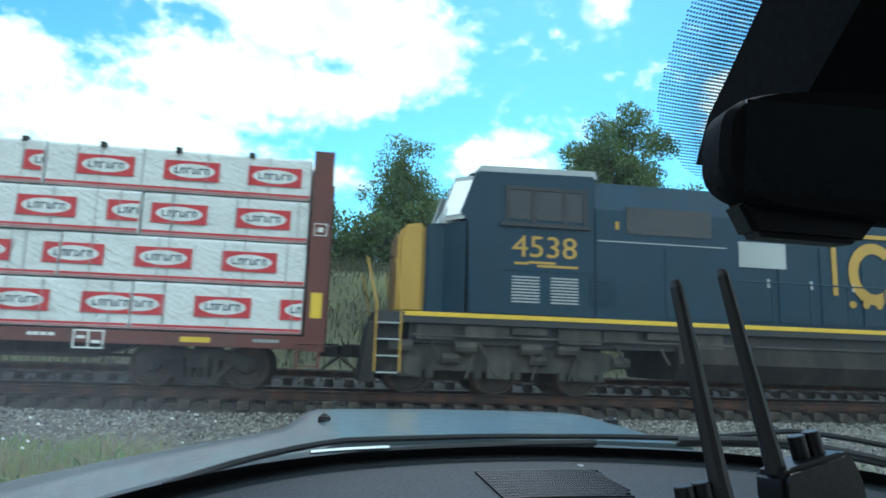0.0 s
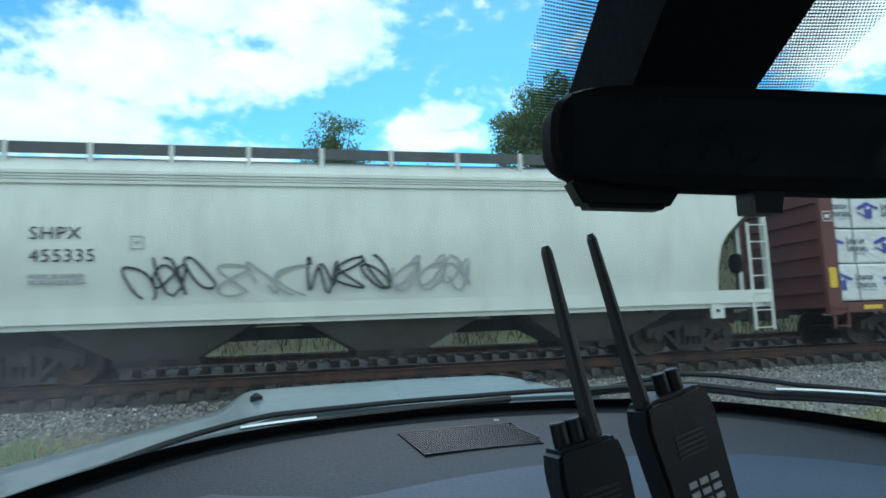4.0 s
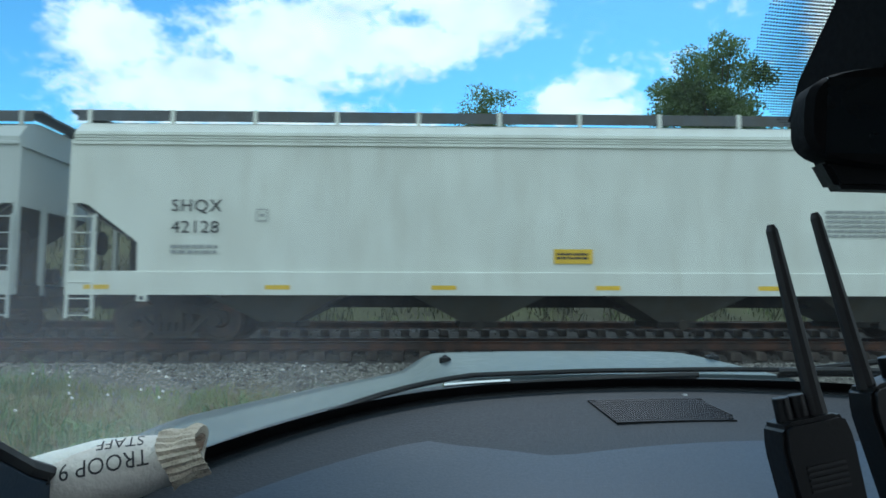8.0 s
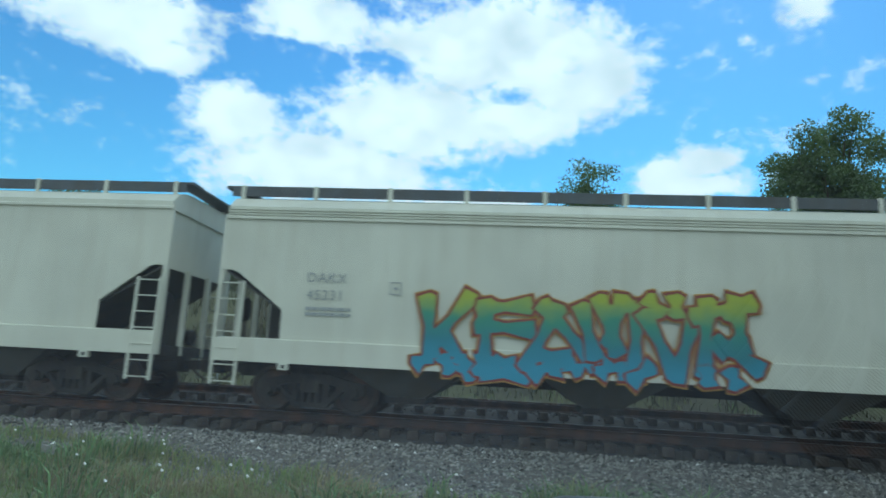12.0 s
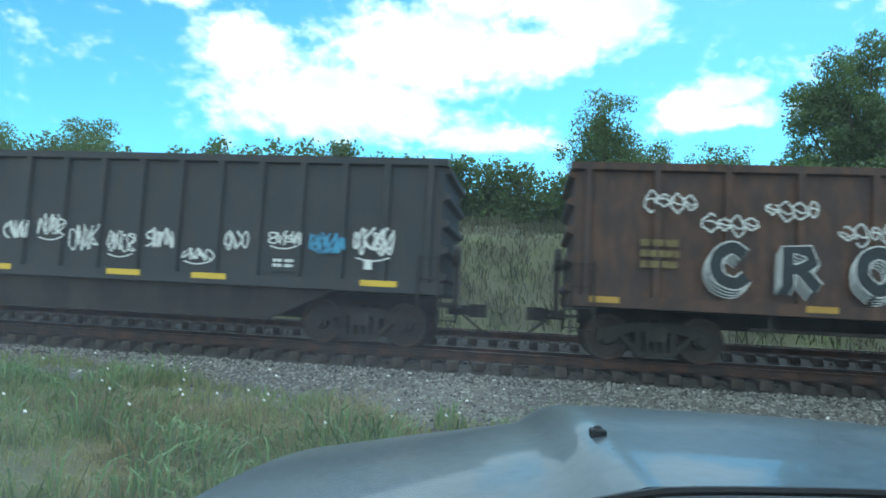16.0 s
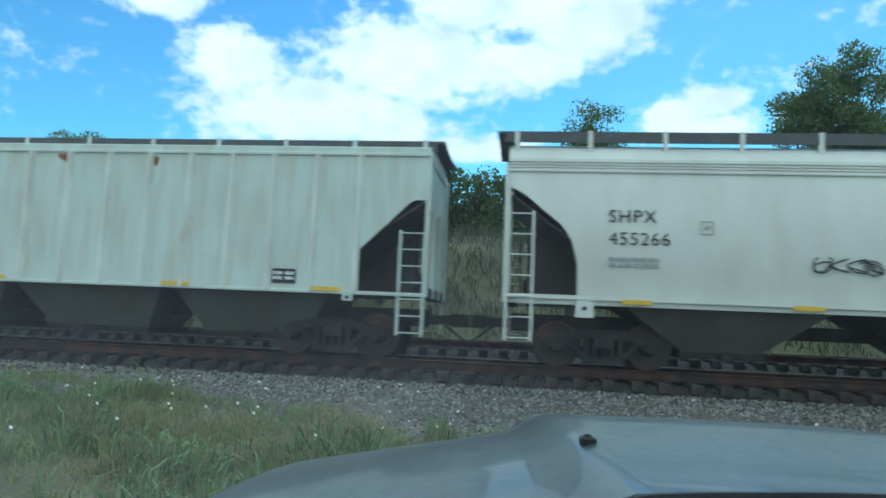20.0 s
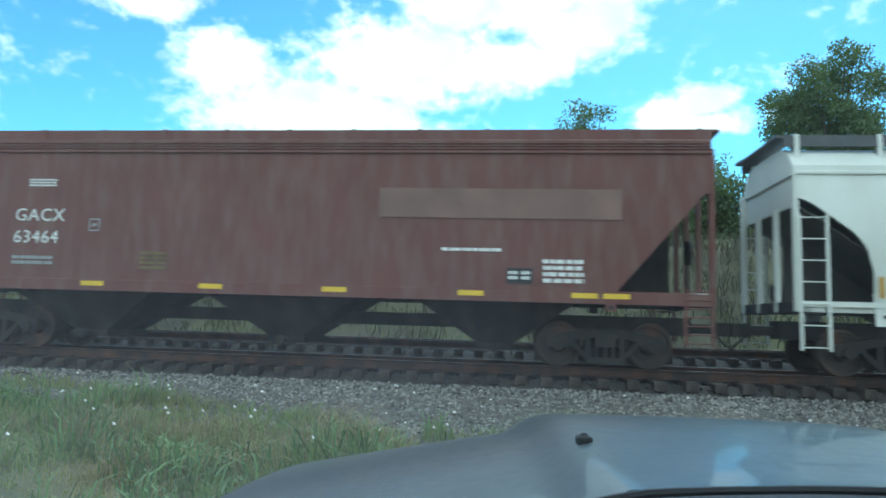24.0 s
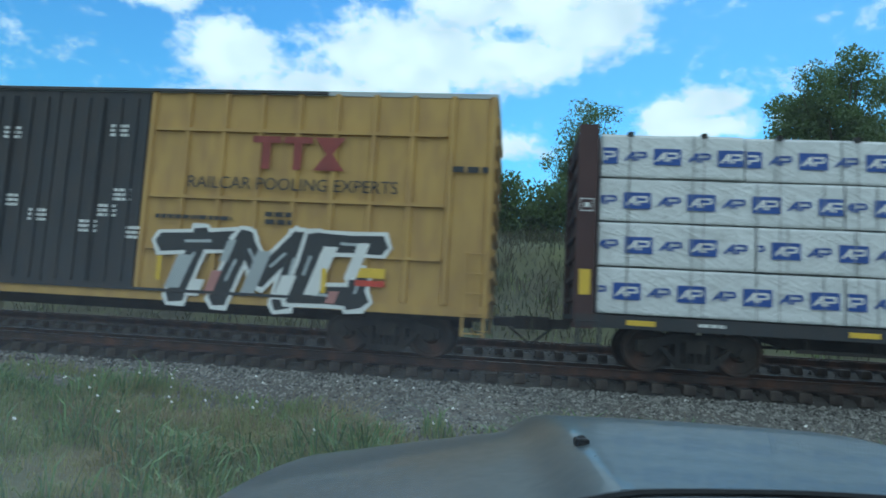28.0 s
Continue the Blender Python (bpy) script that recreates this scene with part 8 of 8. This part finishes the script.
        return 0.33 - 0.04 * min(1, (x + 0.26) / 0.5)
    bm = bmesh.new()
    sheet(bm, [[(x, base_y(x) - d, base_z(x) + pad_z(d)) for x in xs] for d in (0.05, 0.08, 0.12, 0.17, 0.23, 0.30, 0.37)], (0, 0, -0.03))
    pad = part("dashboard_pad", bm, M_DASH, v, "dark grey moulded dashboard top", smooth=True)
    bm = bmesh.new()
    rows = [[(x, base_y(x) - shelf(x) - k, base_z(x) + pad_z(shelf(x) + k) + 0.006) for x in xs] for k in (0.0, 0.05, 0.12, 0.2, 0.32, 0.45)]
    rows.append([(x, base_y(x) - shelf(x) - 0.5, base_z(x) - 0.5) for x in xs])
    sheet(bm, rows, (0, 0, -0.02))
    part("dashboard_panel", bm, M_DASHL, v, "glossy dashboard panel, coloured for the sky reflected in it", smooth=True)
    # the end of the dashboard by the door pillar, edged with a rubber seal
    edge = [Vector(p) for p in ((-0.94, 0.658, -0.071), (-0.937, 0.708, -0.099), (-0.935, 0.766, -0.134), (-0.928, 0.849, -0.179), (-0.91, 0.932, -0.215))]
    bm = bmesh.new()
    for a, b in zip(edge, edge[1:]):
        tube(bm, a, b, 0.011, 8)
    part("corner_seal", bm, M_RUBBER, v, "black rubber seal")
    bm = bmesh.new()
    sheet(bm, [[p + Vector((0, 0, -0.004)) for p in edge], [p + Vector((-0.006, -0.05, -0.035)) for p in edge], [p + Vector((-0.02, -0.25, -0.2)) for p in edge]], (0.01, 0, -0.01))
    part("dash_corner", bm, M_DASHL, v, "dark grey dashboard corner", smooth=True)
    # black ceramic border along the foot of the glass
    bm = bmesh.new()
    rows = []
    for k in range(4):
        row = []
        for x in xs:
            q = on_glass(x, (0.030 + 0.014 * x * x) * k / 3, 0.004)[0]
            row.append(q)
        rows.append(row)
    sheet(bm, rows)
    part("glass_border", bm, M_DOT, g, "black border along the foot of the windscreen")
    # air vent grille
    gx0, gx1 = -0.13, 0.10
    # flat dark sheet on the pad, in place of the vent's inner shade
    bm = bmesh.new()
    rows = []
    for k in range(5):
        row = []
        for i in range(24):
            x = gx0 + (gx1 - gx0) * i / 23
            e = math.sqrt(max(0.05, 1 - max(0, (i - 20) / 3.2) ** 2))
            d = 0.155 + 0.045 * e * (k - 2) / 2
            row.append((x + 0.0125 * (1 + (k - 2) / 2), base_y(x) - d, base_z(x) + pad_z(d) + 0.0014))
        rows.append(row)
    sheet(bm, rows)
    part("vent_recess", bm, M_DOT, pad, "dark sheet for the shade inside the demister vent")
    bm = bmesh.new()
    nv = 44
    for k in range(nv):
        x = gx0 + (gx1 - gx0) * k / (nv - 1)
        e = math.sqrt(max(0.05, 1 - max(0, (k - nv + 6) / 6.0) ** 2))       # the far end is rounded
        a, b = (Vector((x + o, base_y(x) - d, base_z(x) + pad_z(d) + 0.003)) for o, d in ((0.0, 0.155 - 0.045 * e), (0.025, 0.155 + 0.045 * e)))
        sheet(bm, [[a, a + Vector((0.0024, 0, 0))], [b, b + Vector((0.0024, 0, 0))]], (0, 0, -0.004))
    for d in [0.112 + 0.0086 * q for q in range(11)]:
        sheet(bm, [[(gx0 + (gx1 - gx0) * k / 20 + 0.025 * (d - 0.11) / 0.09, base_y(gx0 + (gx1 - gx0) * k / 20) - d - w, base_z(0) + pad_z(d) + 0.0025) for k in range(21)] for w in (0, 0.0022)], (0, 0, -0.003))
    tagged(part("vent_grille", bm, M_PLASTIC, pad, "black slatted demister vent"), kind="stuff")
    bm = bmesh.new()
    tube(bm, (gx1 - 0.02, base_y(0.08) - 0.085, base_z(0.08) - 0.014), (gx1 - 0.02, base_y(0.08) - 0.085, base_z(0.08) - 0.010), 0.009, 12, 0.005)
    part("sun_sensor", bm, M_GREYP, pad)
    # pillars, roof and doors close the cabin
    for s in (-1, 1):
        bm = bmesh.new()
        a, b = Vector(glass_pt(s * 1.0, 0)), Vector(glass_pt(s * 1.0, 1))
        a, b = a + Vector((s * 0.035, -0.02, -0.03)), b + Vector((s * 0.03, 0, 0))
        d = Vector((s * 0.012, 0, 0))
        w = Vector((0, -0.05, 0.0))
        sheet(bm, [[a - d, a + d, a + d + w * 1.5, a + w * 1.5], [b - d, b + d, b + d + w, b + w]], (s * 0.02, 0, 0.01))
        part("pillar", bm, M_LINER, v)
        bm = bmesh.new()
        box(bm, s * 1.02 - 0.02, s * 1.02 + 0.02, -1.6, 1.15, -0.9, -0.27)
        part("door", bm, M_DASH, v)
    bm = bmesh.new()
    box(bm, -0.88, 0.88, -1.62, 0.54, 0.45, 0.475)
    part("roof", bm, M_LINER, v)
    bm = bmesh.new()
    box(bm, -0.90, 0.90, -1.66, 0.56, 0.476, 0.50)
    bevel(bm, 0.012, 2)
    part("roof_skin", bm, M_SILVER, v)
    for s in (-1, 1):
        bm = bmesh.new()
        prism(bm, [(-1.62, -0.3), (-1.40, -0.3), (-1.25, 0.45), (-1.62, 0.45)], s * 0.86, s * 0.92, "x")
        part("rear_pillar", bm, M_SILVER, v)
    bm = bmesh.new()
    box(bm, -0.92, 0.92, -1.66, -1.62, -0.9, 0.45)
    part("rear_wall", bm, M_SILVER, v)
    bm = bmesh.new()
    box(bm, -0.86, 0.86, -1.6, 1.1, -0.94, -0.9)
    part("cabin_floor", bm, M_PLASTIC, v)
    return v


def radio(x, y, z, turn, lean, tilt, height, label, knobs, ax=0.018, wide=1.0):
    """A hand-held two-way radio; z is the top of its case."""
    r = empty("two_way_radio", pose(x, y, z, tilt, lean, turn))
    tagged(r, label, "radio", "radios on the dashboard")
    bm = bmesh.new()
    prism(bm, [(-0.036, -height), (-0.041, -0.03), (-0.036, -0.004), (-0.028, 0), (0.028, 0), (0.036, -0.004), (0.041, -0.03), (0.036, -height)], -0.022, 0.022)
    for w in bm.verts:
        w.co.x *= wide
    bevel(bm, 0.005, 2)
    part("case", bm, M_PLASTIC, r, smooth=True)
    bm = bmesh.new()
    tube(bm, (ax, 0, -0.005), (ax, 0, 0.02), 0.011, 10, 0.010)
    tube(bm, (ax, 0, 0.02), (ax, 0, 0.205), 0.0098, 10, 0.0066)
    tube(bm, (ax, 0, 0.205), (ax, 0, 0.212), 0.0066, 10, 0.004)
    part("antenna", bm, M_RUBBER, r, "black rubber whip antenna", smooth=True)
    for kx in knobs:
        bm = bmesh.new()
        tube(bm, (kx, 0, -0.002), (kx, 0, 0.024), 0.0095, 12, 0.009)
        bevel(bm, 0.001, 1)
        part("knob", bm, M_PLASTIC, r)
    bm = bmesh.new()
    for k in range(5):
        box(bm, -0.022, 0.022, -0.0235, -0.0215, -0.05 - k * 0.006, -0.047 - k * 0.006)
    tagged(part("speaker_grille", bm, M_DOT, r), kind="stuff")
    bm = bmesh.new()
    for a in range(3):
        for b in range(4):
            box(bm, -0.022 + a * 0.017, -0.010 + a * 0.017, -0.024, -0.0215, -0.11 - b * 0.012, -0.103 - b * 0.012)
    tagged(part("keypad", bm, M_GREYP, r), kind="stuff")
    return r


def cloth_roll():
    """A rolled white printed garment lying on the dashboard, its ribbed cuff towards the middle."""
    c = empty("rolled_shirt", pose(-0.425, 0.86, RAIL_EYE - 0.249, 0, -11, 14))
    tagged(c, "rolled white cotton garment with dark upside-down print and ribbed cuff", "garment")
    bm = bmesh.new()
    n, grid = 22, []
    for i in range(19):
        u = i / 18
        x = -0.14 + 0.255 * u
        r = 0.034 + 0.014 * math.sin(math.pi * min(1, u * 1.05)) + 0.004 * u
        row = []
        for k in range(n + 1):
            t = 6.28319 * (k % n) / n
            w = 1 + 0.07 * noise.noise(Vector((u * 5, math.cos(t) * 1.5, math.sin(t) * 1.5))) + 0.05 * noise.noise(Vector((u * 14, math.cos(t) * 4, math.sin(t) * 4)))
            row.append((x, 1.15 * r * w * math.cos(t), 0.034 + 0.85 * r * w * math.sin(t)))
        grid.append(row)
    sheet(bm, grid)
    bm.faces.new([bm.verts.new(p) for p in grid[0][:-1]])
    part("roll", bm, M_CLOTH, c, smooth=True)
    bm = bmesh.new()
    grid = []
    for i in range(9):
        u = i / 8
        row = []
        for k in range(49):
            t = 6.28319 * (k % 48) / 48
            r = (0.043 - 0.008 * u) * (1 + 0.035 * math.cos(24 * t)) * (1 + 0.15 * noise.noise(Vector((u * 3, math.cos(t) * 2, math.sin(t) * 2 + 4))))
            row.append((0.112 + 0.045 * u + 0.006 * math.sin(2 * t), 1.15 * r * math.cos(t), 0.034 + 0.85 * r * math.sin(t)))
        grid.append(row)
    grid.append([(x - 0.004, y * 0.72, 0.034 + (z - 0.034) * 0.72) for x, y, z in grid[-1]])
    grid.append([(x - 0.03, y * 0.8, 0.034 + (z - 0.034) * 0.8) for x, y, z in grid[-1]])
    sheet(bm, grid)
    part("cuff", bm, M_KNIT, c, "ribbed beige knitted cuff", smooth=True)
    bm = bmesh.new()
    bmesh.ops.create_icosphere(bm, subdivisions=3, radius=0.027)
    for w in bm.verts:
        w.co = Vector((0.135 + w.co.x * 0.45, w.co.y * 1.05, 0.034 + w.co.z * 0.8)) * (1 + 0.1 * noise.noise(w.co * 60))
    part("lining", bm, M_PINKC, c, "folded pink lining inside the cuff", smooth=True)
    for txt, hgt, x, a, wd in (("TROOP 9 BSA", 0.023, 0.098, 40, 0.14), ("STAFF", 0.019, 0.093, 72, 0.052)):
        ob = lettering(c, txt, hgt, 0, 0, 0, M_BLACKP, "print", width=wd)
        for w in ob.data.vertices:
            # wrapped upside down over the roll
            px = x - w.co.x
            u = (px + 0.14) / 0.255
            r = 0.0365 + 0.014 * math.sin(math.pi * min(1, u * 1.05)) + 0.004 * u + 0.0045
            ang = radians(180 - a) + w.co.z / r
            w.co = Vector((px, 1.15 * r * math.cos(ang), 0.034 + 0.85 * r * math.sin(ang)))


build_vehicle()
radio(0.416, 0.735, RAIL_EYE - 0.118, 4, -10.5, -3, 0.17, "black hand-held radio with two top knobs standing on the dashboard", (-0.020, 0.0 - 0.002))
radio(0.563, 0.80, RAIL_EYE - 0.082, 8, -13.5, -3, 0.17, "larger black hand-held radio leaning on the dashboard", (0.0, 0.02), -0.036, 1.3)
cloth_roll()

# ---------------------------------------------------------------- motion of the train
SECONDS = 28.0


def along(t):
    """Metres that the train has moved: nearly steady, slowly gaining speed."""
    return 15.983 * t + 0.017045 * (t - 14.0) ** 2


def motions():
    marks = [2.0 * i for i in range(15)]
    for car, u in CARS:
        walk(car, [(t, pose(u + along(t), TRACK_Y, 0)) for t in marks])
    for w, car, per_metre in AXLES:
        u = dict((c.name, p) for c, p in CARS)[car.name] + w.parent.location.x
        times = [0.0]
        # turning while it can be seen; at rest before and after
        t0 = max(0.0, (-15.0 - u) / 16.3 - 0.2)
        t1 = min(SECONDS, (15.0 - u) / 15.6 + 0.4)
        k = 0
        while t0 < t1 and t0 + k / 30.0 <= t1:
            times.append(round((t0 + k / 30.0) * 30) / 30.0)
            k += 1
        times.append(SECONDS)
        times = sorted(set(times))
        at = w.location.copy()
        a0 = along(t0) * per_metre
        a1 = along(max(t0, t1)) * per_metre
        rows, last = [], None
        for t in times:
            a = min(max(along(t) * per_metre, a0), a1) - a0
            rows.append((t, pose(at.x, at.y, at.z) @ Matrix.Rotation(a, 4, "Y")))
        walk(w, rows)


motions()
